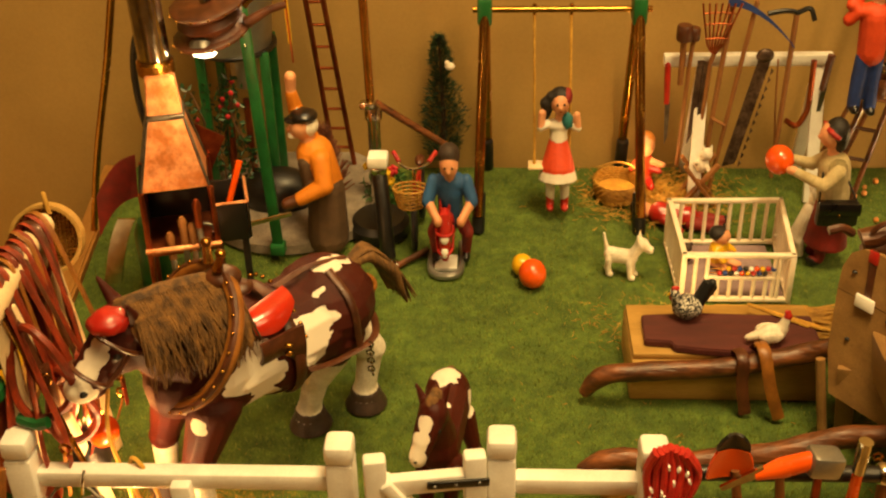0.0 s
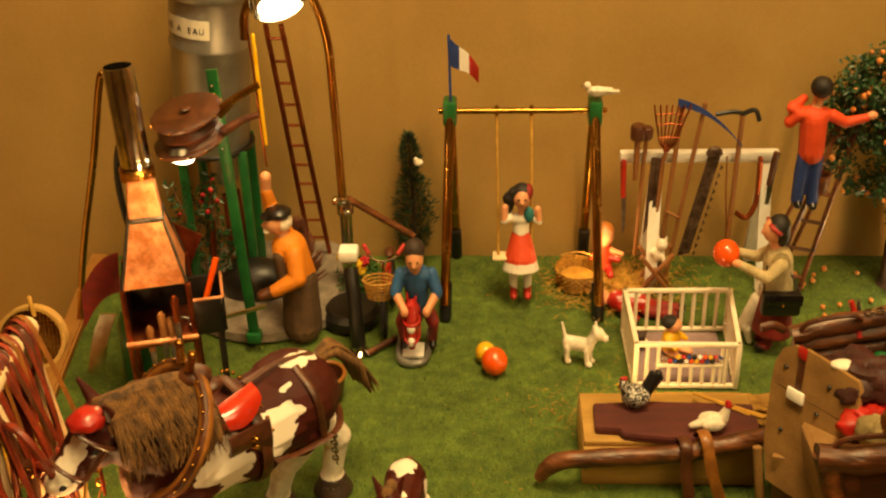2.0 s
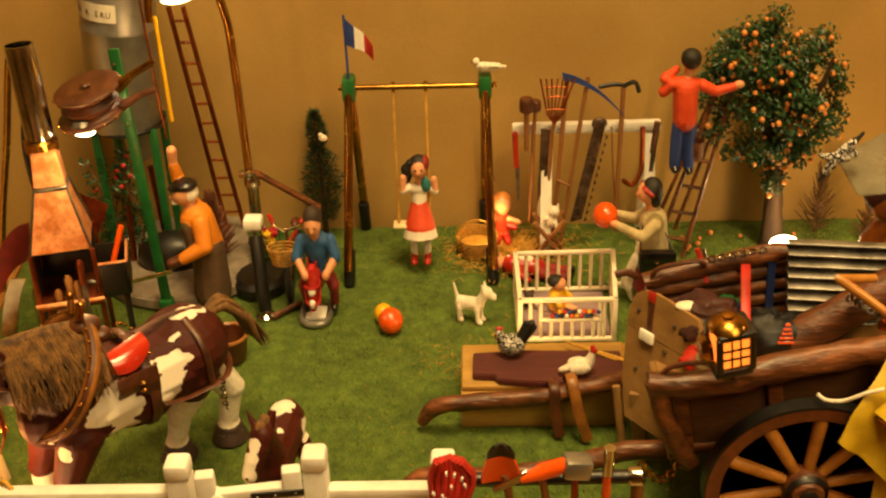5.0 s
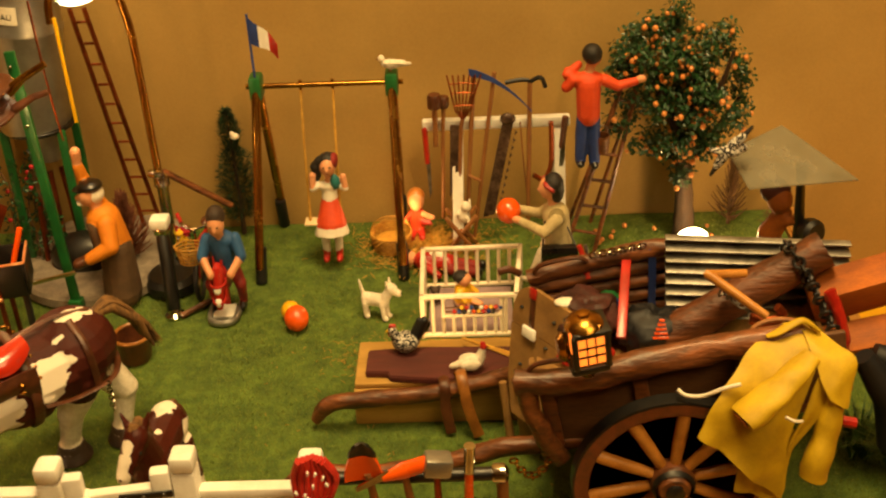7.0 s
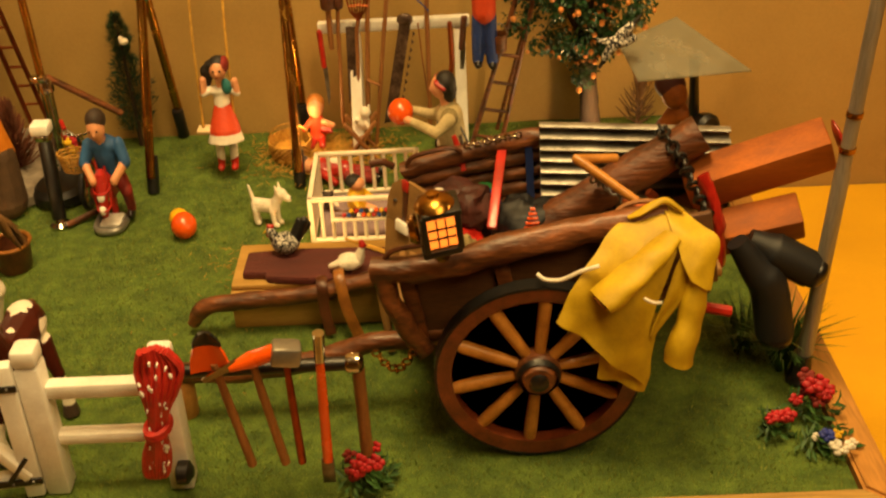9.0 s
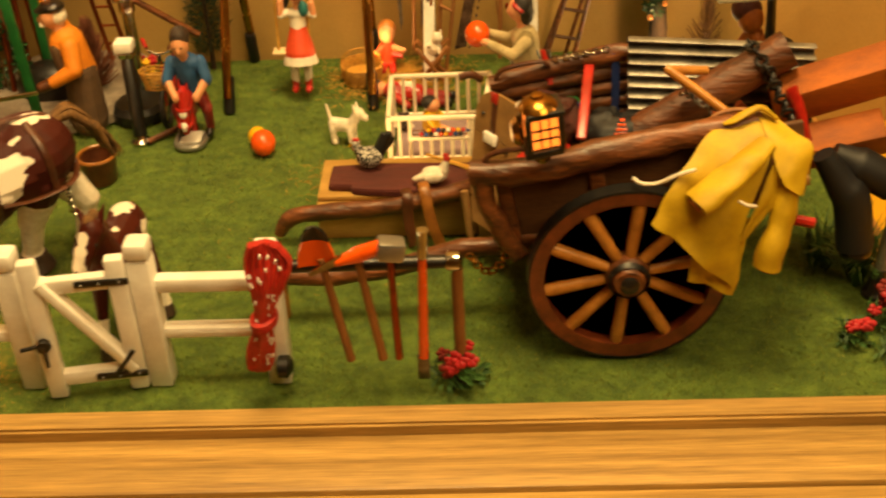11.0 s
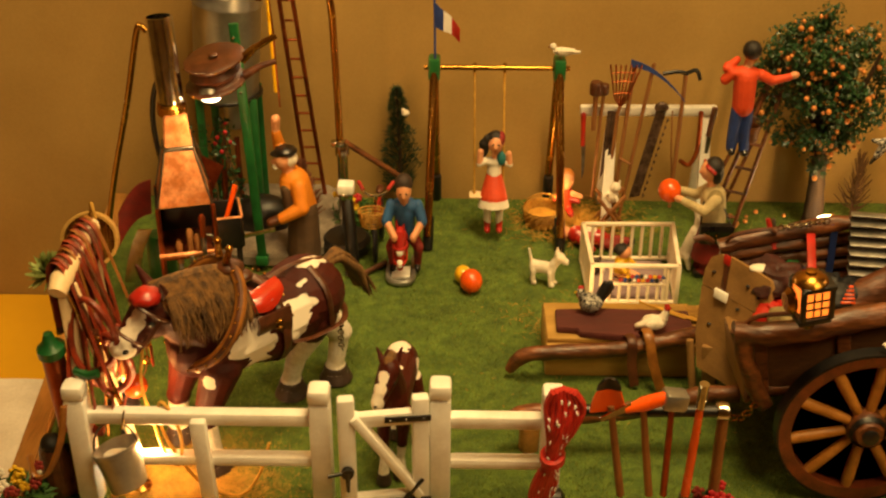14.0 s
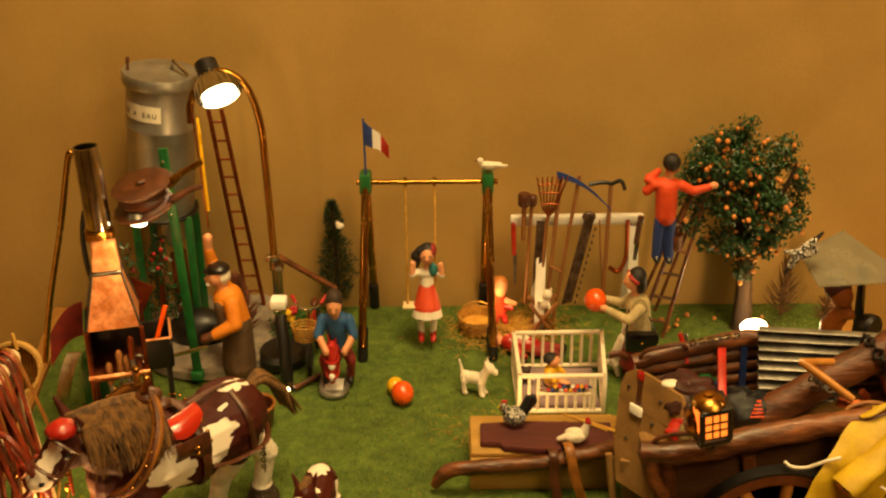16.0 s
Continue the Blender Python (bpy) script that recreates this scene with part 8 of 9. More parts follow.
hc = thing("hook_chain", (0.575, 0.715, 0.19), "bright steel chain in a heap with a hook", "chain")
r = random.Random(41)
for k in range(20):
    p = Vector((0.566 + 0.0022 * k + r.uniform(-0.004, 0.004), 0.722 - 0.0015 * k, 0.196 - 0.0012 * k + r.uniform(-0.004, 0.004)))
    bm = bmesh.new()
    tube(bm, wheel_ring(p, 0.0042, (r.uniform(-1, 1), r.uniform(-1, 1), r.uniform(-1, 1)), 0, 10), 0.0011, 6, 0, True)
    part("link", bm, M_steel, hc)
bm = bmesh.new()
tube(bm, smooth_path([(0.585, 0.700, 0.182), (0.600, 0.697, 0.180), (0.612, 0.697, 0.186), (0.606, 0.697, 0.194)], 5), [0.005 - 0.0001 * i for i in range(16)], 8)
part("hook", bm, M_copper_dull, hc)
refit([hc], (0.0, -0.012, -0.020))
hoop = bmesh.new()
tube(hoop, [(0.622 + 0.038 * math.cos(a), 0.668 + 0.006 * math.sin(a), 0.172 + 0.016 * math.sin(a)) for a in (math.pi * (0.02 + 0.96 * k / 16) for k in range(17))], 0.003, 8)
solid("bent_rod", hoop, M_handle, (0, 0, 0), "bowed wooden rod over the cart's side", "rod")
# red board, blue disc, bag and cloths
bm = bmesh.new()
st0, st1 = Vector((0.4885, 0.741, 0.186)), Vector((0.4735, 0.655, 0.150))
box(bm, (st0 + st1) / 2, (0.0085, 0.0035, (st0 - st1).length), (st0 - st1).to_track_quat("Z", "Y").to_matrix(), 0, 0.0008)
settled(solid("red_stake", bm, M_red, (0, 0, 0), "flat red painted stake standing in the cart", "stake"))
bm = bmesh.new()
lathe(bm, [(0.015, 0.0), (0.016, 0.001), (0.016, 0.003), (0.015, 0.004)], 20, 0, (0.470, 0.738, 0.152), turn(80, 0, 0))
solid("blue_disc", bm, M_denim, (0, 0, 0), "round dark blue disc beside the red stake", "disc")
bm = bmesh.new()
slab(bm, [(0.516, 0.782, 0.184), (0.523, 0.782, 0.185), (0.525, 0.780, 0.128), (0.518, 0.780, 0.128)], (0, -1, 0), 0.003)
solid("blue_strap", bm, M_denim, (0, 0, 0), "dark blue strap hanging over the cart's side", "strap")
def lump(name, c, r, m, label, category, seed, rot=None):
    bm = bmesh.new()
    ball(bm, (0, 0, 0), r, rot, 0, 28, 18)
    for v in bm.verts:
        v.co += v.co.normalized() * (noise.noise(v.co * 60 + Vector((seed, 0, 0))) * 0.45 + noise.noise(v.co * 140 + Vector((0, seed, 0))) * 0.22) * min(r)
    return solid(name, bm, m, c, label, category)


lump("leather_bag", (0.445, 0.742, 0.142), (0.032, 0.028, 0.022), M_maroon_leather, "dark brown leather bag in the cart", "bag", 2)
lump("red_blanket", (0.445, 0.690, 0.130), (0.034, 0.022, 0.020), M_red, "bright red folded cloth in the cart", "cloth", 5)
lump("canvas_bag", (0.456, 0.672, 0.130), (0.018, 0.014, 0.014), M_shawl, "small grey canvas bag in the cart", "bag", 7)
lump("dark_sack", (0.517, 0.738, 0.128), (0.040, 0.030, 0.022), M_navy, "dark sack with an orange ladder print", "sack", 9)
lump("paper", (0.434, 0.730, 0.156), (0.008, 0.005, 0.003), M_paper, "crumpled white paper on the leather bag", "paper", 12)
lump("green_cloth", (0.458, 0.768, 0.138), (0.014, 0.010, 0.008), M_green, "crumpled dark green cloth in the cart", "cloth", 15)
boatmark = bmesh.new()
for k in range(5):
    w = 0.0022 + 0.0012 * k
    box(boatmark, (0.513, 0.7085, 0.1460 - 0.0042 * k), (w * 2, 0.002, 0.0024), turn(-35, 0, 0), 0, 0.0004)
solid("sack_badge", boatmark, M_orange, (0, 0, 0), "orange striped badge on the dark sack", "badge")
# tin kettle handle arch, pruning shears and chain on the far rail
bm = bmesh.new()
tube(bm, smooth_path([C(-0.084, CY1 - 0.006, 0.106), C(-0.074, CY1 - 0.008, 0.114), C(-0.044, CY1 - 0.008, 0.115), C(-0.034, CY1 - 0.006, 0.108)], 5), 0.0022, 7)
settled(solid("rail_grip", bm, M_leather, (0, 0, 0), "brown leather grip on the far rail", "grip"))
bm = bmesh.new()
tube(bm, smooth_path([C(-0.098, CY0 - 0.004, 0.112), C(-0.088, CY0 - 0.006, 0.119), C(-0.062, CY0 - 0.006, 0.118), C(-0.050, CY0 - 0.004, 0.110)], 5), 0.0022, 7)
settled(solid("rail_grip", bm, M_leather, (0, 0, 0), "brown leather grip on the near rail", "grip"))
bm = bmesh.new()
tube(bm, smooth_path([C(-0.116, CY1 - 0.004, 0.112), C(-0.105, CY1 - 0.003, 0.112), C(-0.097, CY1, 0.104)], 4), 0.0036, 8)
settled(solid("rail_peg", bm, M_leather, (0, 0, 0), "brown peg at the cart's front corner", "peg"))
shears = thing("pruning_shears", (0.453, 0.838, 0.17), "pruning shears with red handles on the far rail", "shears")
for s in (0, 1):
    bm = bmesh.new()
    tube(bm, smooth_path([(0.452 + 0.003 * s, 0.836, 0.168), (0.449 + 0.004 * s, 0.842, 0.182), (0.444 + 0.006 * s, 0.846, 0.196)], 4), [0.0040 - 0.0002 * k for k in range(9)] if s == 0 else 0.0018, 8)
    part("handle", bm, M_red if s == 0 else M_steel, shears)
refit([shears], (0.0, -0.036, -0.008))
rc = settled(thing("rail_chain", (0.475, 0.735, 0.178), "short silver chain lying on the far rail", "chain"))
for k in range(11):
    p = C(-0.028 + 0.0045 * k, CY1 - 0.004, 0.1125 + 0.0006 * (k % 2))
    bm = bmesh.new()
    tube(bm, wheel_ring(p, 0.0034, (0, 0.2, 1) if k % 2 else (0, 1, 0.2), 0, 10), 0.0010, 5, 0, True)
    part("link", bm, M_chrome, rc)
# corrugated sheet in the cart
bm = bmesh.new()
def tin(u, v):
    return (0.527 + 0.168 * u, 0.728 + 0.026 * v + 0.0036 * math.sin(v * 2 * math.pi * 8), 0.140 + 0.073 * v - 0.012 * u)
cloth(bm, tin, 4, 96, 0.0012)
solid("corrugated_sheet", bm, M_tin, (0, 0, 0), "silver corrugated sheet leaning in the cart", "metal sheet")

# yellow oilskin coat hanging over the side
coat = settled(thing("oilskin_coat", (0.585, 0.535, 0.16), "yellow oilskin coat thrown over the cart's side", "coat"))


def crumpled(bm, amount=0.0034, freq=42):
    for v in bm.verts:
        v.co += Vector((noise.noise(v.co * freq), noise.noise(v.co * freq + Vector((4, 0, 0))) * 1.4, noise.noise(v.co * freq + Vector((0, 9, 0))))) * amount
    return bm


def hung(left, right, bulge=0.004, fold=0.0015, waves=2.2, nu=30, nv=40):
    """A hanging piece of cloth between two edges, bulging forward, with hanging folds that deepen downward."""
    L, R = smooth_path(left, 8), smooth_path(right, 8)
    def along(e, v):
        k = min(int(v * (len(e) - 1)), len(e) - 2)
        return Vector(e[k]).lerp(Vector(e[k + 1]), v * (len(e) - 1) - k)
    def f(u, v):
        q = along(L, v).lerp(along(R, v), u)
        return q + Vector((0, -bulge * math.sin(math.pi * u) - fold * v * math.sin(u * waves * 2 * math.pi + 1.5 * v), 0))
    bm = bmesh.new()
    cloth(bm, f, nu, nv, 0.0016)
    return crumpled(bm, 0.0022, 48)


part("back", hung([(0.588, 0.576, 0.2120), (0.560, 0.560, 0.2010), (0.544, 0.545, 0.1880), (0.530, 0.533, 0.1740), (0.514, 0.522, 0.1480)],
                  [(0.602, 0.578, 0.2140), (0.606, 0.551, 0.2030), (0.600, 0.534, 0.1800), (0.585, 0.520, 0.1420), (0.581, 0.514, 0.0880)], 0.003, 0.0024, 1.6), M_oilskin, coat)
part("skirt", hung([(0.552, 0.530, 0.1500), (0.548, 0.525, 0.1200), (0.546, 0.522, 0.0960)],
                   [(0.592, 0.530, 0.1450), (0.588, 0.526, 0.1100), (0.583, 0.522, 0.0780)], 0.002, 0.0020, 1.2, 20, 24), M_oilskin, coat)
part("front_panel", hung([(0.596, 0.576, 0.2150), (0.601, 0.547, 0.2030), (0.609, 0.529, 0.1820), (0.613, 0.525, 0.1740)],
                         [(0.606, 0.576, 0.2130), (0.625, 0.556, 0.2030), (0.636, 0.546, 0.1950), (0.627, 0.530, 0.1640)], 0.004, 0.0010, 1.0), M_oilskin, coat)
part("inner_panel", hung([(0.606, 0.536, 0.1880), (0.596, 0.528, 0.1620), (0.584, 0.523, 0.1300)],
                         [(0.624, 0.540, 0.1780), (0.614, 0.534, 0.1600), (0.588, 0.528, 0.1240)], 0.002, 0.0015, 1.3, 20, 26), M_oilskin, coat)
bm = bmesh.new()
tube(bm, smooth_path([(0.572, 0.563, 0.2080), (0.586, 0.563, 0.2160), (0.599, 0.565, 0.2195), (0.612, 0.564, 0.2120)], 5), [0.0026 + 0.0016 * math.sin(math.pi * k / 15) for k in range(16)], 10, 0, False, 0.6)
part("collar", crumpled(bm, 0.0016, 70), M_oilskin, coat)
for pts, r0, r1, flat in (([(0.601, 0.547, 0.1990), (0.584, 0.532, 0.1920), (0.562, 0.521, 0.1780), (0.546, 0.515, 0.1670)], 0.0105, 0.0135, 0.55), ([(0.622, 0.537, 0.1740), (0.616, 0.530, 0.1450), (0.610, 0.524, 0.1200), (0.607, 0.521, 0.1040)], 0.0095, 0.0135, 0.80)):
    bm = bmesh.new()
    tube(bm, smooth_path(pts, 6), [r0 + (r1 - r0) * min(1, k / 14) for k in range(19)], 24, 0, False, flat)
    sleeve = part("sleeve", crumpled(bm, 0.0022, 60), M_oilskin, coat)
    d = (Vector(pts[-1]) - Vector(pts[-2])).normalized()
    bm = bmesh.new()
    lathe(bm, [(r1 * 0.30, -0.001), (r1 * 0.66, 0.0014), (r1 * 0.62, 0.0020), (0.0, 0.0006)], 18, 0, Vector(pts[-1]) + d * 0.0004, d.to_track_quat("Z", "Y").to_matrix() @ Matrix.Diagonal((1, flat, 1)))
    part("cuff_opening", bm, M_beam, sleeve)
bm = bmesh.new()
tube(bm, smooth_path([(0.502, 0.545, 0.1740), (0.508, 0.541, 0.1710), (0.520, 0.537, 0.1730), (0.534, 0.532, 0.1830), (0.546, 0.530, 0.1880)], 5), 0.0016, 7)
part("drawstring", bm, M_fur, coat)
bm = bmesh.new()
tube(bm, smooth_path([(0.576, 0.509, 0.1720), (0.582, 0.508, 0.1690), (0.589, 0.510, 0.1670)], 4), 0.0012, 6)
part("drawstring", bm, M_fur, coat)

# dark boots hung at the cart's end
for a, b, c in (((0.671, 0.622, 0.147), (0.700, 0.618, 0.105), (0.709, 0.614, 0.060)), ((0.684, 0.634, 0.142), (0.709, 0.628, 0.130), (0.735, 0.624, 0.116))):
    bt = settled(thing("rubber_boot", Vector(c), "tall black rubber boot hanging at the cart's end", "boot", "rubber boots"))
    bm = bmesh.new()
    tube(bm, smooth_path([a, Vector(a).lerp(Vector(b), 0.6), b, c], 6), [0.009 + 0.007 * min(1, i / 9) for i in range(19)], 16)
    part("leg", bm, M_navy, bt)
    bm = bmesh.new()
    d = (Vector(c) - Vector(b)).normalized()
    ball(bm, Vector(c) + d * 0.004, (0.0145, 0.0145, 0.010), d.to_track_quat("Z", "Y").to_matrix(), 0, 18, 10)
    part("foot", bm, M_boot, bt, "black rubber foot")
bm = gnarl([(0.655, 0.70, 0.185), (0.668, 0.692, 0.150), (0.672, 0.69, 0.110)], 0.0055, 10)
solid("red_rag", bm, M_red, (0, 0, 0), "red rag hanging beside the beam", "rag")
bm = bmesh.new()
tube(bm, [(0.640, 0.66, 0.086), (0.655, 0.655, 0.088), (0.676, 0.652, 0.085)], 0.0045, 8)
solid("red_bar", bm, M_red, (0, 0, 0), "red tool handle under the cart's end", "bar")

# ---- crate with hens ----
crate = thing("crate", (0.31, 0.795, 0), "low light wooden crate on the turf", "crate")
bm = bmesh.new()
box(bm, (0.312, 0.796, 0.0225), (0.166, 0.076, 0.045), None, 0, 0.0018)
part("body", bm, M_box_wood, crate)
bm = bmesh.new()
box(bm, (0.312, 0.797, 0.0485), (0.164, 0.070, 0.006), None, 0, 0.0014)
part("top_board", bm, M_box_wood, crate)
bm = bmesh.new()
pts = [(0.243, 0.782, 0.0525), (0.268, 0.780, 0.0525), (0.271, 0.773, 0.0525), (0.300, 0.769, 0.0525), (0.352, 0.764, 0.0525), (0.412, 0.772, 0.0525), (0.412, 0.822, 0.0525), (0.30, 0.826, 0.0525), (0.244, 0.822, 0.0525)]
slab(bm, pts, (0, 0, 1), 0.007)
bmesh.ops.bevel(bm, geom=list(bm.edges), offset=0.0012, segments=2, affect="EDGES")
lid_board = solid("maroon_board", bm, M_maroon, (0, 0, 0), "broken maroon painted board lying on the crate", "board")


def hen(loc, rz, mats, label):
    return figure("hen_figurine", [
        egg((0, 0, 0.014), (0.018, 0.0125, 0.0125), 0), cap((0.010, 0, 0.018), (0.016, 0, 0.030), 0.0085, 0.0055, 1), egg((0.017, 0, 0.033), (0.0058, 0.005, 0.0055), 1), cap((0.0225, 0, 0.033), (0.0265, 0, 0.031), 0.0016, 0.0006, 3),
        cap((0.014, 0, 0.0385), (0.019, 0, 0.0395), 0.0026, 0.0022, 2), egg((0.021, 0, 0.028), (0.002, 0.0018, 0.003), 2),
        cap((-0.012, 0, 0.018), (-0.025, 0.002, 0.040), 0.0074, 0.0050, 4), cap((-0.012, 0, 0.018), (-0.029, -0.002, 0.032), 0.0072, 0.0046, 4), cap((-0.010, 0, 0.020), (-0.018, 0, 0.041), 0.006, 0.0032, 4), egg((0.0, 0.010, 0.015), (0.013, 0.005, 0.008), 0), egg((0.0, -0.010, 0.015), (0.013, 0.005, 0.008), 0),
        egg((0, 0, 0.006), (0.012, 0.009, 0.0062), 1)], mats, loc, label, "hen figurine", "hens", rz, 0.001, 3, 0.88)


M_speckle = mat("speckled_feather", "d6d0c6", "060506", 0.6, scale=420, grain=0.1, bump=0.5)
M_black_tail = mat("black_feather", "121214", "060607", 0.5, scale=200, grain=0.2, bump=0.3)
for stop, at in zip(M_speckle.node_tree.nodes["Color Ramp"].color_ramp.elements, (0.50, 0.53)):
    stop.position = at
hen((0.287, 0.806, 0.0595), 195, [M_speckle, M_speckle, M_red, M_lemon, M_black_tail], "black and white speckled hen figurine on the board")
figure("hen_figurine", [
    egg((0, 0, 0.013), (0.016, 0.010, 0.0105), 0), cap((0.010, 0, 0.018), (0.014, 0, 0.030), 0.0075, 0.0045, 0), egg((0.015, 0, 0.034), (0.0048, 0.0044, 0.0048), 1), cap((0.019, 0, 0.034), (0.023, 0, 0.033), 0.0014, 0.0005, 2), cap((-0.012, 0, 0.012), (-0.028, 0, 0.008), 0.0068, 0.0036, 0), egg((-0.004, -0.009, 0.013), (0.014, 0.004, 0.007), 0), egg((-0.004, 0.009, 0.013), (0.014, 0.004, 0.007), 0), cap((0, 0.003, 0.006), (0.001, 0.004, 0.0005), 0.0014, 0.0012, 2), cap((0, -0.003, 0.006), (0.001, -0.004, 0.0005), 0.0014, 0.0012, 2), egg((0.014, 0, 0.039), (0.004, 0.002, 0.003), 1)],
    [M_fur, M_red, M_tan_leather], (0.360, 0.787, 0.0595), "white hen figurine with a red head on the board", "hen figurine", "hens", 4, 0.001, 3, 0.9)
sheaf = thing("straw_sheaf", (0.37, 0.87, 0), "bundle of dry straw lying behind the crate", "straw")
r = random.Random(51)
bm = bmesh.new()
for k in range(420):
    f = r.random()
    y, z = 0.848 + r.gauss(0, 0.006), 0.026 + max(-0.008, min(0.006, r.gauss(0, 0.005)))
    x0 = 0.296 + r.uniform(0, 0.05)
    tube(bm, [(x0, y, z), (x0 + 0.07, y - 0.004 + r.gauss(0, 0.003), z + 0.003), (x0 + r.uniform(0.09, 0.13), y - 0.014 + r.gauss(0, 0.009), z + abs(r.gauss(0.004, 0.005)))], 0.0007, 4)
for k in range(420):
    a, x, y = r.random() * 6.283, 0.285 + r.gauss(0, 0.045), 0.875 + r.gauss(0, 0.022)
    tube(bm, [(x, y, 0.003), (x + 0.006 * math.cos(a), y + 0.006 * math.sin(a), 0.0035 + 0.002 * r.random())], 0.0003, 3)
for k in range(70):
    a, x, y = r.random() * 6.283, r.uniform(0.12, 0.44), r.uniform(0.66, 0.98)
    tube(bm, [(x, y, 0.003), (x + 0.004 * math.cos(a), y + 0.004 * math.sin(a), 0.0035)], 0.00035, 3)
tagged(part("straw", bm, M_straw, sheaf), kind="stuff")
for k in range(3):
    bm = bmesh.new()
    rod(bm, (0.352 + 0.01 * k, 0.83 - 0.006 * k, 0.062), (0.400 + 0.012 * k, 0.80 - 0.004 * k, 0.060), 0.0014, None, 6)
    solid("thin_stick", bm, M_straw, (0, 0, 0), "pale thin stick lying on the board", "stick", "sticks")
on_crate = [o for o in bpy.data.objects if o.parent is None and o.name.startswith(("hen_figurine", "thin_stick"))]
refit([crate], (0, 0.002, 0), (1, 1, 0.74))
refit(on_crate + [lid_board], (0, 0.002, -0.0135))
bm = bmesh.new()
lathe(bm, [(0.0, 0.0), (0.0098, 0.0), (0.0102, 0.002), (0.0102, 0.0365), (0.0092, 0.038), (0.0, 0.038)], 20)
settled(solid("wooden_block", bm, M_oakside, (0.203, 0.614, 0), "short round wooden block under the shaft", "block"))

# ---- pane on a black post behind the cart ----
pane = thing("grey_canopy", (0.70, 0.97, 0), "grey translucent pane on a black post", "canopy")
bm = bmesh.new()
slab(bm, [(0.656, 0.930, 0.171), (0.769, 0.938, 0.173), (0.708, 1.010, 0.200), (0.640, 0.962, 0.196)], (0, 0, 1), 0.0014)
part("sheet", bm, M_grey_board, pane)
bm = bmesh.new()
tube(bm, [(0.724, 0.960, 0.0), (0.722, 0.960, 0.11), (0.718, 0.960, 0.165), (0.718, 0.960, 0.181)], [0.007, 0.006, 0.0045, 0.007], 10)
part("post", bm, M_black_iron, pane)
bm = bmesh.new()
lathe(bm, [(0.012, 0), (0.014, 0.006), (0.014, 0.014), (0.010, 0.018)], 16, 0, (0.728, 0.956, 0.112), turn(80, 0, 20))
part("winch", bm, M_black_iron, pane)
figure("bird_figurine", [egg((0, 0, 0.0), (0.013, 0.006, 0.006), 0), egg((0.013, 0, 0.003), 0.0045, 0), cap((0, 0, 0.002), (0.020, 0, 0.024), 0.0052, 0.0016, 1), cap((0.002, 0, 0.006), (0.012, 0, 0.015), 0.0056, 0.004, 0), cap((-0.004, 0, -0.002), (-0.018, 0, -0.024), 0.0052, 0.0016, 1), cap((-0.006, 0, -0.004), (-0.012, 0, -0.014), 0.0056, 0.004, 0), cap((-0.010, 0, 0), (-0.020, 0, 0.002), 0.004, 0.002, 0)],
       [M_speckle, M_ink], (0.637, 0.955, 0.205), "black and white bird figurine with spread wings on the pane", "bird figurine", "", 0, 0.0009, 2)
figure("doll", [cap((0, 0, 0.0), (0, 0, 0.10), 0.016, 0.015, 3), cap((-0.002, -0.004, 0.10), (0.010, -0.010, 0.128), 0.014, 0.012, 0), egg((0.004, -0.012, 0.148), (0.0155, 0.015, 0.016), 0), egg((0.000, -0.004, 0.156), (0.019, 0.017, 0.015), 1), cap((0.004, -0.012, 0.118), (0.022, -0.024, 0.128), 0.006, 0.0055, 0)],
       [M_beam, M_maroon, M_skin, M_black_iron], (0.688, 0.955, 0.010), "brown figure with curly red hair beside the post", "doll", "painted figures")
bm = bmesh.new()
lathe(bm, [(0.014, 0.0), (0.016, 0.003), (0.016, 0.010), (0.014, 0.012)], 16)
solid("round_stand", bm, M_black_iron, (0.688, 0.955, 0.0), "dark round stand under the figure", "stand")
for x, y, m, h in ((0.652, 1.02, M_denim, 0.05), (0.675, 1.03, M_denim, 0.042), (0.684, 1.03, M_orange, 0.044)):
    bm = bmesh.new()
    lathe(bm, [(0.005, 0), (0.0058, 0.002), (0.0058, h * 0.65), (0.0025, h * 0.8), (0.0025, h)], 14)
    solid("bottle", bm, m, (x, y, 0), "small slim painted bottle on the turf", "bottle", "bottles")

# ---- street lamp at the corner ----
sl = settled(thing("street_lamp", (0.740, 0.624, 0), "chrome street lamp with a flower-wrapped foot and lit bulb", "street lamp"))
q0, q1 = Vector((0.7395, 0.624, 0.0)), Vector((0.7575, 0.626, 0.372))
bm = bmesh.new()
tube(bm, [q0.lerp(q1, 0.06), q0.lerp(q1, 0.55), q0.lerp(q1, 0.56), q0.lerp(q1, 0.98)], [0.0066, 0.0064, 0.0056, 0.0054], 16)
part("pole", bm, M_pole, sl)
for f in (0.60, 0.68):
    bm = bmesh.new()
    tube(bm, [q0.lerp(q1, f), q0.lerp(q1, f + 0.012)], 0.0066, 14)
    part("ring", bm, M_brass, sl)
bm = bmesh.new()
lathe(bm, [(0.012, 0), (0.012, 0.004), (0.0088, 0.008), (0.0080, 0.03)], 16, 0, q0)
part("foot", bm, M_black_iron, sl)
SD = Vector((0.93, 0.28, 0.24)).normalized()
SP = Vector((0.7035, 0.600, 0.386))
ST = SD.to_track_quat("Z", "Y").to_matrix()
bm = bmesh.new()
tube(bm, smooth_path([q1, q1 + Vector((0.001, 0, 0.022)), SP + SD * 0.046, SP + SD * 0.034], 5), 0.0038, 10)
part("arm", bm, M_chrome, sl)
bm = bmesh.new()
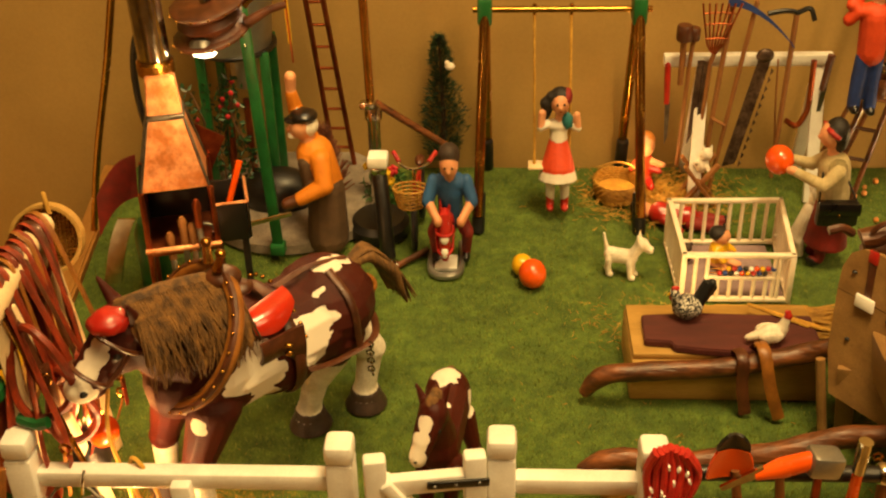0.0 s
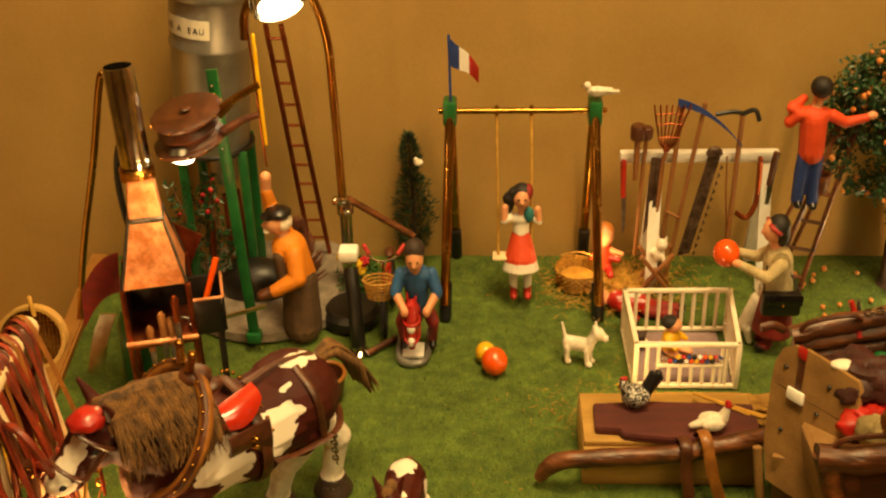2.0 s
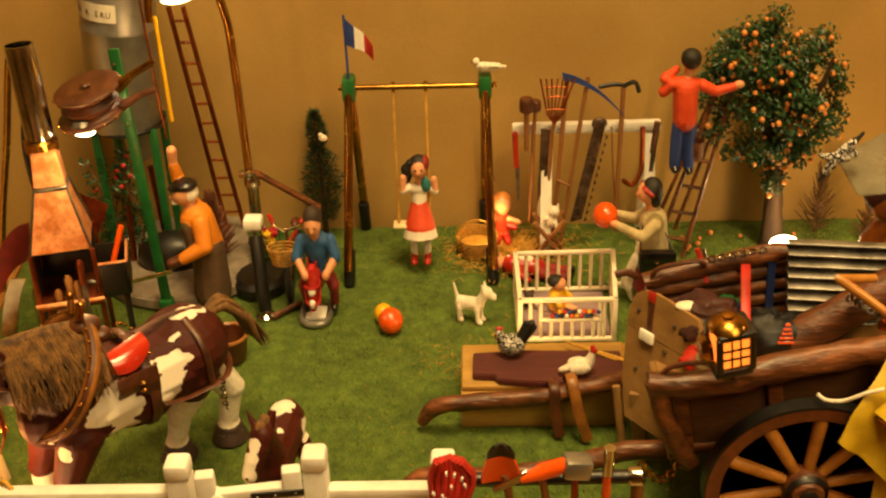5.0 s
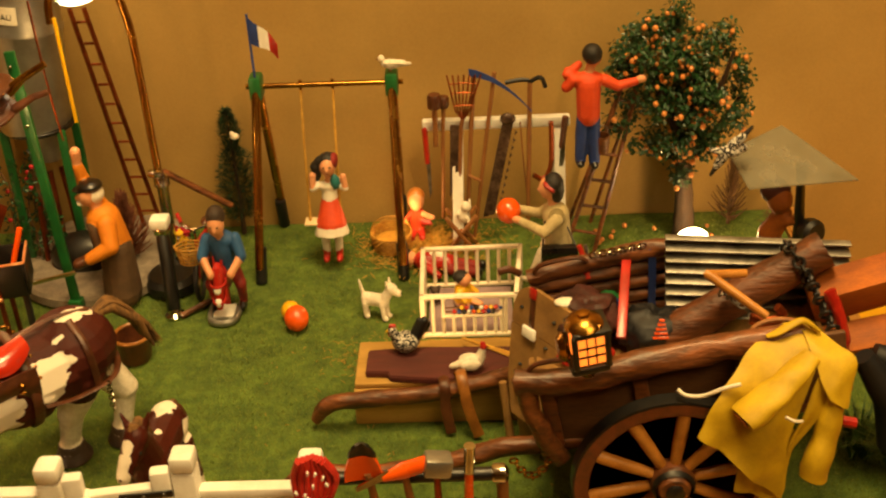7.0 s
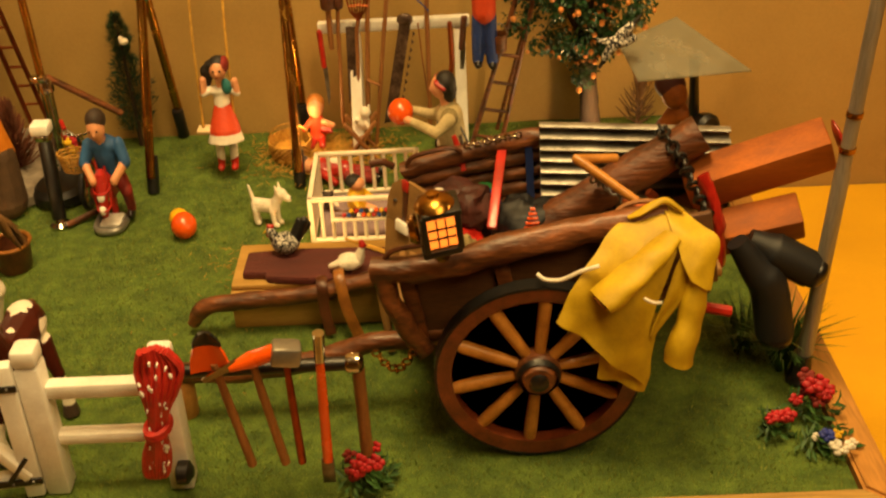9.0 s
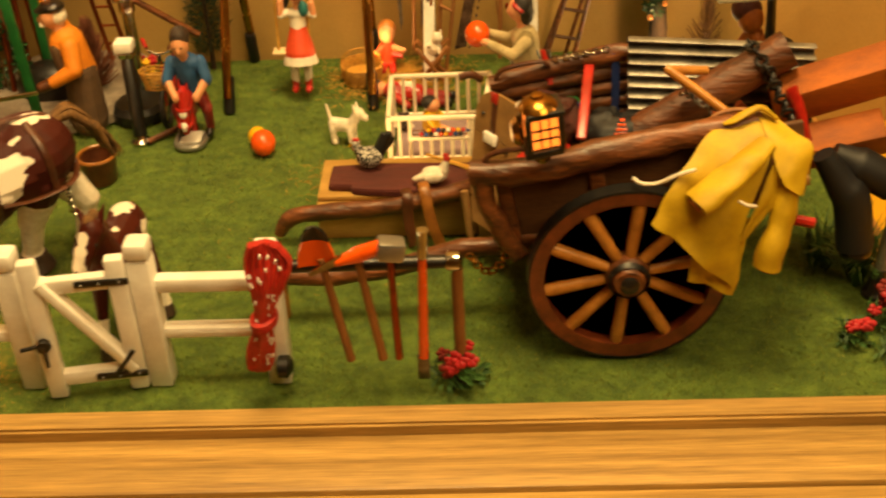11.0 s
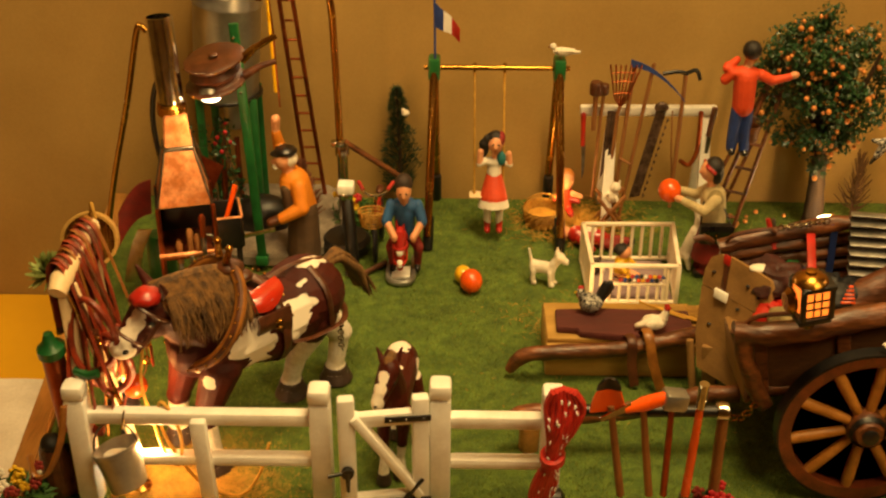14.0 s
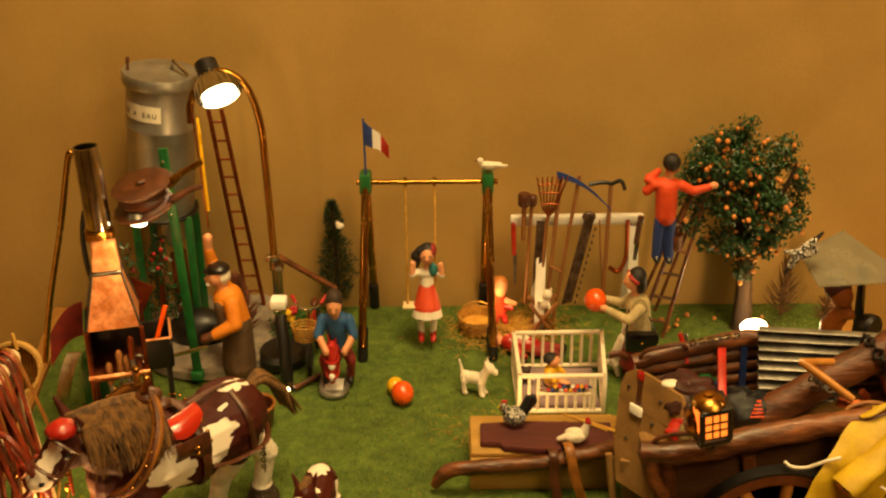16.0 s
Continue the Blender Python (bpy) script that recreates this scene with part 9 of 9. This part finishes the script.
lathe(bm, [(0.0215, 0.002), (0.0225, 0.006), (0.0205, 0.018), (0.0140, 0.030), (0.0060, 0.036), (0.0050, 0.035), (0.0130, 0.028), (0.0190, 0.017), (0.0210, 0.006), (0.0215, 0.002)], 28, 0, SP, ST)
part("shade", bm, M_lit_shade, sl, "amber shade lit from within")
bm = bmesh.new()
ball(bm, SP, (0.0200, 0.0200, 0.0085), ST, 0, 20, 12)
part("bulb", bm, M_glow_white, sl, "glowing white bulb")
bm = bmesh.new()
ball(bm, SP + Vector((-0.0135, 0, 0.004)), (0.0085, 0.0085, 0.0100), None, 0, 16, 10)
part("bulb", bm, M_lit_shade, sl, "glowing amber bulb tip")

# ---- flowers and tufts ----
flower_clump("flower_clump", (0.757, 0.634, 0), 0.022, 0.050, [M_petal_red, M_crimson, M_petal_red, M_crimson, M_orange], "red flowers round the foot of the street lamp", 61, 90, 13, 0.0085)
flower_clump("flower_clump", (0.752, 0.592, 0), 0.026, 0.022, [M_petal_yellow, M_petal_white, M_petal_blue, M_petal_white], "low yellow, white and blue flowers by the edging", 62, 90, 11, 0.006)
flower_clump("flower_clump", (0.714, 0.612, 0), 0.014, 0.034, [M_petal_red], "small red flowers on the turf", 63, 60, 5, 0.0075)
flower_clump("flower_clump", (0.365, 0.553, 0), 0.021, 0.034, [M_petal_red, M_petal_red, M_crimson], "pink-red flowers at the foot of the tool bar", 64, 120, 8, 0.006)
flower_clump("flower_clump", (-0.262, 0.545, 0), 0.030, 0.052, [M_petal_yellow, M_crimson, M_petal_white, M_petal_yellow, M_crimson], "yellow, white and dark red flowers at the corner", 65, 240, 14, 0.0055)
def tuft(loc, n, high, label, seed):
    t = thing("grass_tuft", loc, label, "grass")
    r = random.Random(seed)
    vs, fs = [], []
    for k in range(n):
        a, q = r.random() * 6.283, r.random() * 0.016
        p = Vector(loc) + Vector((q * math.cos(a), q * math.sin(a), 0))
        d = Vector((math.cos(a) * 0.5, math.sin(a) * 0.5, 1)).normalized() * high * r.uniform(0.6, 1.1)
        s = Vector((math.sin(a), -math.cos(a), 0)) * 0.0012
        e = p + d + Vector((math.cos(a), math.sin(a), -0.4)) * high * 0.35
        i = len(vs)
        vs += [p - s, p + s, p + d * 0.6 + s * 0.8, p + d * 0.6 - s * 0.8, e]
        fs += [(i, i + 1, i + 2, i + 3), (i + 3, i + 2, i + 4)]
    tagged(part_from("blade", vs, fs, M_herb, t), kind="stuff")


tuft((0.742, 0.690, 0), 90, 0.06, "tuft of long green grass by the street lamp", 71)
tuft((0.715, 0.715, 0), 60, 0.045, "tuft of long green grass behind the cart", 72)

# ---- harness stand at the corner ----
stand = thing("harness_stand", (-0.232, 0.64, 0), "white wooden harness stand hung with straps", "harness stand")
for a, b in (((-0.219, 0.606, 0.205), (-0.212, 0.592, 0.0)), ((-0.222, 0.690, 0.205), (-0.212, 0.715, 0.0)), ((-0.214, 0.610, 0.205), (-0.186, 0.640, 0.0))):
    a, b = Vector(a), Vector(b)
    bm = bmesh.new()
    v = a - b
    box(bm, (a + b) / 2, (0.012, 0.009, v.length), v.to_track_quat("Z", "Y").to_matrix(), 0, 0.002)
    part("leg", bm, M_cream_wood, stand)
bm = bmesh.new()
tube(bm, [(-0.220, 0.594, 0.204), (-0.219, 0.604, 0.210), (-0.221, 0.65, 0.212), (-0.223, 0.70, 0.209)], [0.008, 0.010, 0.0085, 0.009], 12)
part("top_bar", bm, M_cream_wood, stand)
r = random.Random(81)
for k in range(15):
    y = 0.612 + 0.0060 * k + r.uniform(-0.003, 0.003)
    low = r.uniform(0.045, 0.135)
    end = r.uniform(-0.206, -0.166) - 0.012 * (k > 8)
    sway = r.uniform(-0.018, 0.006)
    bm = bmesh.new()
    pts = [(-0.232 + r.uniform(-0.004, 0.004), y + 0.004, 0.205 - r.uniform(0.03, 0.09)), (-0.229, y + 0.002, 0.214), (-0.220, y, 0.2225), (-0.211, y - 0.003, 0.208), (-0.208 + (end + 0.208) * 0.55 + r.uniform(-0.005, 0.005), y - 0.008 + sway * 0.4, 0.150 + r.uniform(-0.012, 0.012)), (end, y - 0.010 + sway, low + 0.032), (end + r.uniform(-0.010, 0.006), y - 0.012 + sway, low)]
    if k % 4 == 1:
        pts += [(end - 0.014, y - 0.008 + sway, low + 0.012), (end - 0.020, y - 0.006 + sway, low + 0.050), (-0.212, y - 0.004, 0.196)]
    tg = thing("harness_strap", (-0.21, y, low), "orange-brown leather harness strap hanging on the stand", "strap", "harness straps")
    tube(bm, smooth_path(pts, 5), r.uniform(0.0028, 0.0046), 6, 0, False, r.uniform(0.18, 0.34))
    part("strap", bm, (M_orange_leather, M_orange_leather, M_leather, M_orange_leather, M_tan_leather)[k % 5], tg)
    if k % 2 == 0:
        bm = bmesh.new()
        tube(bm, wheel_ring((end, y - 0.014 + sway, low + 0.026), 0.0042, (0.2, 1, 0.1), 0, 14), 0.0011, 5, 0, True)
        part("buckle", bm, M_brass, tg)
for k, (c, rr, rz) in enumerate((((-0.196, 0.604, 0.160), 0.020, 0.034), ((-0.186, 0.612, 0.125), 0.016, 0.028), ((-0.206, 0.628, 0.130), 0.014, 0.036))):
    bm = bmesh.new()
    tube(bm, [Vector(c) + Vector((rr * math.cos(a), -0.006 * math.sin(2 * a), rz * math.sin(a))) for a in (2 * math.pi * j / 28 for j in range(28))], 0.0030, 7, 0, True)
    solid("harness_loop", bm, M_orange_leather, (0, 0, 0), "orange leather loop hanging on the stand", "strap", "harness straps")
bm = bmesh.new()
rod(bm, (-0.214, 0.606, 0.205), (-0.176, 0.598, 0.085), 0.0022, None, 8)
solid("brass_rod", bm, M_brass, (0, 0, 0), "thin brass rod leaning on the stand", "rod")
# round sieve
sieve = settled(thing("sieve", (-0.231, 0.688, 0.164), "round wooden sieve with wire mesh hung on the stand", "sieve"))
SC = Vector((-0.231, 0.688, 0.191))
SR = turn(72, 0, 8)
bm = bmesh.new()
lathe(bm, [(0.0258, -0.007), (0.0275, -0.0065), (0.0275, 0.0065), (0.0258, 0.007), (0.0244, 0.0065), (0.0244, -0.0065), (0.0258, -0.007)], 40, 0, SC, SR)
part("rim", bm, M_box_wood, sieve)
bm = bmesh.new()
for k in range(-8, 9):
    w = math.sqrt(max(0, 0.0246 ** 2 - (0.0030 * k) ** 2))
    rod(bm, SC + SR @ Vector((0.0030 * k, -w, 0)), SC + SR @ Vector((0.0030 * k, w, 0)), 0.0005, None, 4)
    rod(bm, SC + SR @ Vector((-w, 0.0030 * k, 0.0005)), SC + SR @ Vector((w, 0.0030 * k, 0.0005)), 0.0005, None, 4)
part("mesh", bm, M_brass, sieve)
bm = bmesh.new()
tube(bm, smooth_path([(-0.229, 0.692, 0.216), (-0.224, 0.684, 0.228), (-0.219, 0.672, 0.238), (-0.214, 0.664, 0.226)], 5), 0.0018, 7)
part("hanging_cord", bm, M_straw, sieve)
# succulent, pump cylinder, dark boot, orange bell lamp
plant = thing("succulent", (-0.270, 0.69, 0.16), "pale green succulent rosette on the stand's end", "plant")
vs, fs = [], []
r = random.Random(91)
for k in range(60):
    a, e = r.random() * 6.283, r.uniform(-0.3, 1.4)
    d = Vector((math.cos(a) * math.cos(e), math.sin(a) * math.cos(e), math.sin(e)))
    bm_dir = d.orthogonal().normalized()
    p = Vector((-0.272, 0.69, 0.180))
    i = len(vs)
    vs += [p, p + d * 0.014 + bm_dir * 0.0032, p + d * 0.027, p + d * 0.014 - bm_dir * 0.0032, p + d * 0.014 + d.cross(bm_dir) * 0.0024]
    fs += [(i, i + 1, i + 4), (i, i + 4, i + 3), (i + 1, i + 2, i + 4), (i + 4, i + 2, i + 3)]
M_pale_leaf = mat("pale_leaf", "9aa860", "768444", 0.5, scale=90, grain=0.15, bump=0.1)
part_from("leaves", vs, fs, M_pale_leaf, plant)
bm = bmesh.new()
tube(bm, smooth_path([(-0.272, 0.69, 0.180), (-0.262, 0.685, 0.150), (-0.258, 0.68, 0.145), (-0.250, 0.675, 0.16), (-0.242, 0.67, 0.19)], 5), 0.0036, 7)
part("stalk", bm, M_black_iron, plant)
cyl = thing("pump_cylinder", (-0.262, 0.605, 0), "brown cylinder with green end caps", "cylinder")
CR = turn(4, -2, 0)
for prof, m, nm in (([(0.0125, 0.062), (0.0125, 0.142)], M_copper_dull, "tube"), ([(0.0135, 0.052), (0.0155, 0.054), (0.0155, 0.062), (0.0130, 0.064)], M_green, "bottom_cap"), ([(0.013, 0.138), (0.0155, 0.140), (0.0155, 0.147), (0.008, 0.152), (0.005, 0.160), (0.0, 0.161)], M_green, "top_cap"), ([(0.010, 0.0), (0.010, 0.053)], M_black_iron, "foot")):
    bm = bmesh.new()
    lathe(bm, prof, 22, 0, (-0.262, 0.606, 0), CR)
    part(nm, bm, m, cyl)
bm = bmesh.new()
tube(bm, smooth_path([(-0.242, 0.590, 0.126), (-0.226, 0.586, 0.124), (-0.214, 0.584, 0.127)], 4), 0.0042, 8)
part("clamp", bm, M_green, cyl)
refit([cyl], (0.031, -0.004, 0.004), (0.8, 0.8, 1.0), (-0.262, 0.606, 0))
# the boot's top is a solid cap, its near-black colour gives the opening's shade
figure("leather_boot", [cap((0.0, 0, 0.012), (-0.002, 0, 0.052), 0.019, 0.017, 0), cap((0.0, 0, 0.010), (0.034, -0.004, 0.009), 0.0145, 0.011, 0), egg((-0.002, -0.002, 0.064), (0.0135, 0.0135, 0.010), 1)], [M_leather, M_dark_hollow], (-0.228, 0.566, 0.0), "worn dark leather boot standing at the corner", "boot", "", 20, 0.0013, 3)
strap2 = bmesh.new()
tube(strap2, smooth_path([(-0.214, 0.553, 0.120), (-0.220, 0.548, 0.09), (-0.236, 0.546, 0.058), (-0.250, 0.550, 0.052), (-0.255, 0.556, 0.068)], 5), 0.0034, 7, 0, False, 0.5)
solid("bridle_strap", strap2, M_tan_leather, (0, 0, 0), "tan leather strap slung over the corner post", "strap")
bell = thing("bell_lamp", (-0.208, 0.632, 0), "dark bronze bell with an orange ball lamp", "bell")
bm = bmesh.new()
lathe(bm, [(0.016, 0.058), (0.0165, 0.062), (0.013, 0.070), (0.009, 0.080), (0.004, 0.086), (0.0, 0.087)], 20, 0, (-0.206, 0.630, 0))
lathe(bm, [(0.006, 0.0), (0.006, 0.060)], 10, 0, (-0.206, 0.630, 0))
part("bell", bm, M_black_iron, bell)
bm = bmesh.new()
ball(bm, (-0.188, 0.622, 0.090), (0.0115, 0.0115, 0.0105), None, 0, 20, 14)
part("ball", bm, M_orange, bell, "shiny orange ball")
refit([bell], (0.012, 0, 0))

# small brown tub behind the horse
tub = thing("brown_tub", (-0.029, 0.892, 0), "small brown wooden tub with a rope rim on the turf", "tub")
bm = bmesh.new()
lathe(bm, [(0.016, 0.0), (0.017, 0.001), (0.021, 0.030), (0.0195, 0.030), (0.016, 0.004), (0.0, 0.004)], 24, 0, (-0.029, 0.892, 0))
part("body", bm, M_leather, tub)
bm = bmesh.new()
tube(bm, [(-0.029 + 0.0205 * math.cos(a), 0.892 + 0.0205 * math.sin(a), 0.030) for a in (2 * math.pi * k / 24 for k in range(24))], 0.0022, 7, 0, True)
part("rim", bm, M_tan_leather, tub)

# ---- the plan in its true depth ----
def span(ob):
    """The lowest and highest corner of a thing with all its parts."""
    pts = []
    for o in [ob] + list(ob.children_recursive):
        if o.type == "MESH":
            m = place_of(o)
            n = np.empty(len(o.data.vertices) * 3)
            o.data.vertices.foreach_get("co", n)
            w = n.reshape(-1, 3) @ np.array(m.to_3x3()).T + np.array(m.translation)
            pts += [w.min(0), w.max(0)]
    return Vector(np.min(pts, axis=0)), Vector(np.max(pts, axis=0))


loose = [o for o in bpy.data.objects if o.parent is None and o.type in ("MESH", "EMPTY") and o.get("kind", "") not in ("structure", "stuff") and o.name not in SETTLED]
for ob in loose:
    lo, hi = span(ob)
    c = (lo + hi) / 2
    c.z = max(0.0, lo.z) + 0.5 * (hi.z - max(0.0, lo.z))
    to = Vector((0.003 + c.x * (1.012 - 0.045 * c.y), -0.090 + 1.080 * c.y - 0.115 * c.z, 0))
    base = Vector((c.x, c.y, 0))
    refit([ob], to - base, (1.012 - 0.045 * c.y, 1.080, 1.160 - 0.140 * c.y), base)


def move(names, shift=(0, 0, 0), wide=1.0, high=1.0):
    """Sets things that belong together to their measured place and size, about the middle of their foot."""
    obs = [bpy.data.objects[n] for n in names.split()]
    ends = [span(o) for o in obs]
    lo = Vector([min(e[0][i] for e in ends) for i in range(3)])
    hi = Vector([max(e[1][i] for e in ends) for i in range(3)])
    foot = Vector(((lo.x + hi.x) / 2, (lo.y + hi.y) / 2, lo.z if shift[2] else 0))
    refit(obs, shift, (wide, wide, high), foot)


move("forge", (-0.001, -0.006, 0), 0.95, 0.976)
move("bellows", (-0.010, 0, -0.008))
move("water_tank", (-0.012, -0.004, 0), 0.88, 0.972)
move("arched_lamp", (-0.008, 0.035, 0), 1.14, 0.965)
move("ladder", (0.001, 0.014, 0), 1.0, 0.994)
move("smith_figure", (-0.009, 0.049, 0), 0.94, 0.885)
move("pump", (0.004, 0.012, 0), 0.90, 1.08)
move("rocking_horse", (-0.004, 0.014, 0), 0.84, 0.92)
move("doll.001", (0.001, 0.006, 0), 0.94, 0.99)
move("conifer", (-0.014, 0.068, 0), 0.90, 0.865)
move("bird_figurine.001", (-0.016, 0.066, -0.022))
move("flag", (0.0015, 0.026, 0.002), 0.90, 0.90)
move("bird_figurine", (0.005, 0.024, 0.0005), 0.90, 0.90)
move("doll", (0.006, 0.019, -0.003), 0.915, 0.915)
move("swing", (0.002, 0.0187, 0), 1.003, 0.992)
move("wicker_basket", (0.007, 0.006, 0), 0.74, 0.80)
move("doll.004", (-0.001, 0.022, 0), 0.90, 0.93)
move("sawhorse", (0.002, 0.022, 0), 0.93, 0.93)
move("cat_figurine", (0.003, 0.030, -0.002), 0.86, 0.86)
move("doll.003", (-0.004, 0.0015, 0), 0.973, 0.983)
move("toy_ball.002", (0.002, 0.008, -0.0002), 0.855, 0.855)
move("handbag", (-0.014, 0.012, -0.012))
move("playpen doll.002 toy_bear", (-0.002, 0.0076, 0), 1.012, 0.805)
move("dog_figurine", (0.001, -0.002, 0), 0.83, 1.10)
move("toy_ball", (-0.0016, 0.0143, 0), 0.915, 0.915)
move("toy_ball.001", (-0.0016, 0.0143, 0), 0.90, 0.90)
move("fruit_tree", (0, 0.004, 0), 0.98, 0.994)
move("step_ladder", (-0.004, 0.022, 0), 0.96, 1.0)
move("doll.006", (0.002, 0.016, -0.003), 0.94, 0.94)
move("wooden_pail", (-0.009, 0.010, 0.001), 0.865, 0.865)
move("crate", (0.0005, 0.012, 0), 1.0, 1.15)
move("maroon_board", (-0.010, 0.002, 0.005), 0.90, 1.0)
move("hen_figurine", (-0.005, 0.0145, 0.005), 0.92, 0.92)
move("hen_figurine.001", (-0.0095, -0.002, 0.005), 0.835, 0.835)
move("thin_stick thin_stick.001 thin_stick.002", (-0.012, 0.004, 0.0055))
HORSE = "horse_figurine horse_collar cart_saddle breeching_strap ear_bonnet bridle.002 lead_rope"
move(HORSE, (-0.0215, 0.036, 0), 1.027, 0.816)
move("foal_figurine", (-0.0025, 0.0152, 0), 0.878, 0.924)
move("fence", (-0.0074, 0.020, 0), 1.0185, 0.844)
move("gate", (-0.003, 0.012, 0), 0.992, 0.915)
move("tool_bar spade.001 hatchet sledgehammer crowbar", (0.005, 0.004, 0), 1.0, 0.95)
move("rope_coil", (0.004, 0.008, 0), 1.30, 0.96)
move("bucket", (-0.004, 0.022, -0.016), 0.92, 0.92)
move("lantern", (-0.006, -0.018, 0.008), 0.93, 0.93)
move("corrugated_sheet", (0.000, 0.017, -0.006), 1.0, 0.95)
move("flower_clump flower_clump.001 flower_clump.002", (-0.008, -0.012, 0), 0.9, 0.72)
move("grey_canopy bird_figurine.002", (-0.008, -0.030, 0), 1.03, 1.04)
move("doll.007", (0.002, 0, 0), 0.9, 0.90)
move("succulent", (0.007, 0, -0.0056), 0.87, 0.87)
move("leather_boot", (-0.022, 0.022, 0), 0.8, 0.85)
move("flower_clump.004", (-0.016, 0.016, 0), 0.88, 0.86)
move("flower_clump.003", (0, 0.011, 0), 0.92, 0.92)
move("brass_pipe", (-0.030, 0.060, 0), 0.90, 0.893)
move("pruning_shears", (0.009, -0.018, -0.004))
move("green_cloth", (0.022, 0, 0.008), 0.7, 0.7)
move("dark_sack", (-0.004, -0.010, 0.010), 0.85, 0.85)
move("sack_badge", (0.002, -0.004, 0.012))
move("blue_disc", (0.008, 0.012, -0.010), 0.85, 0.85)
move("canvas_bag", (-0.003, 0.016, 0.002))
move("red_blanket", (0.006, 0.022, 0.002), 0.72, 0.62)
move("leather_bag", (0.010, 0.000, 0.004), 1.0, 0.86)
move("paper", (0.0015, 0.0125, -0.001), 1.3, 1.2)
move("hook_chain", (0.002, 0.006, 0.004))
swung = Matrix.Translation((0.101, 0.516, 0)) @ turn(0, 0, 9).to_4x4() @ Matrix.Translation((-0.101, -0.503, 0))
gate.matrix_basis = swung @ gate.matrix_basis
leaning = Matrix.Translation((0.490, 1.13, 0)) @ turn(0, 11, 0).to_4x4() @ Matrix.Translation((-0.4945, -1.13, 0))
bpy.data.objects["step_ladder"].matrix_basis = leaning @ bpy.data.objects["step_ladder"].matrix_basis
move("ground_lamp", (-0.026, 0, 0))
move("bent_rod", (-0.026, -0.028, 0.014), 0.62, 0.62)
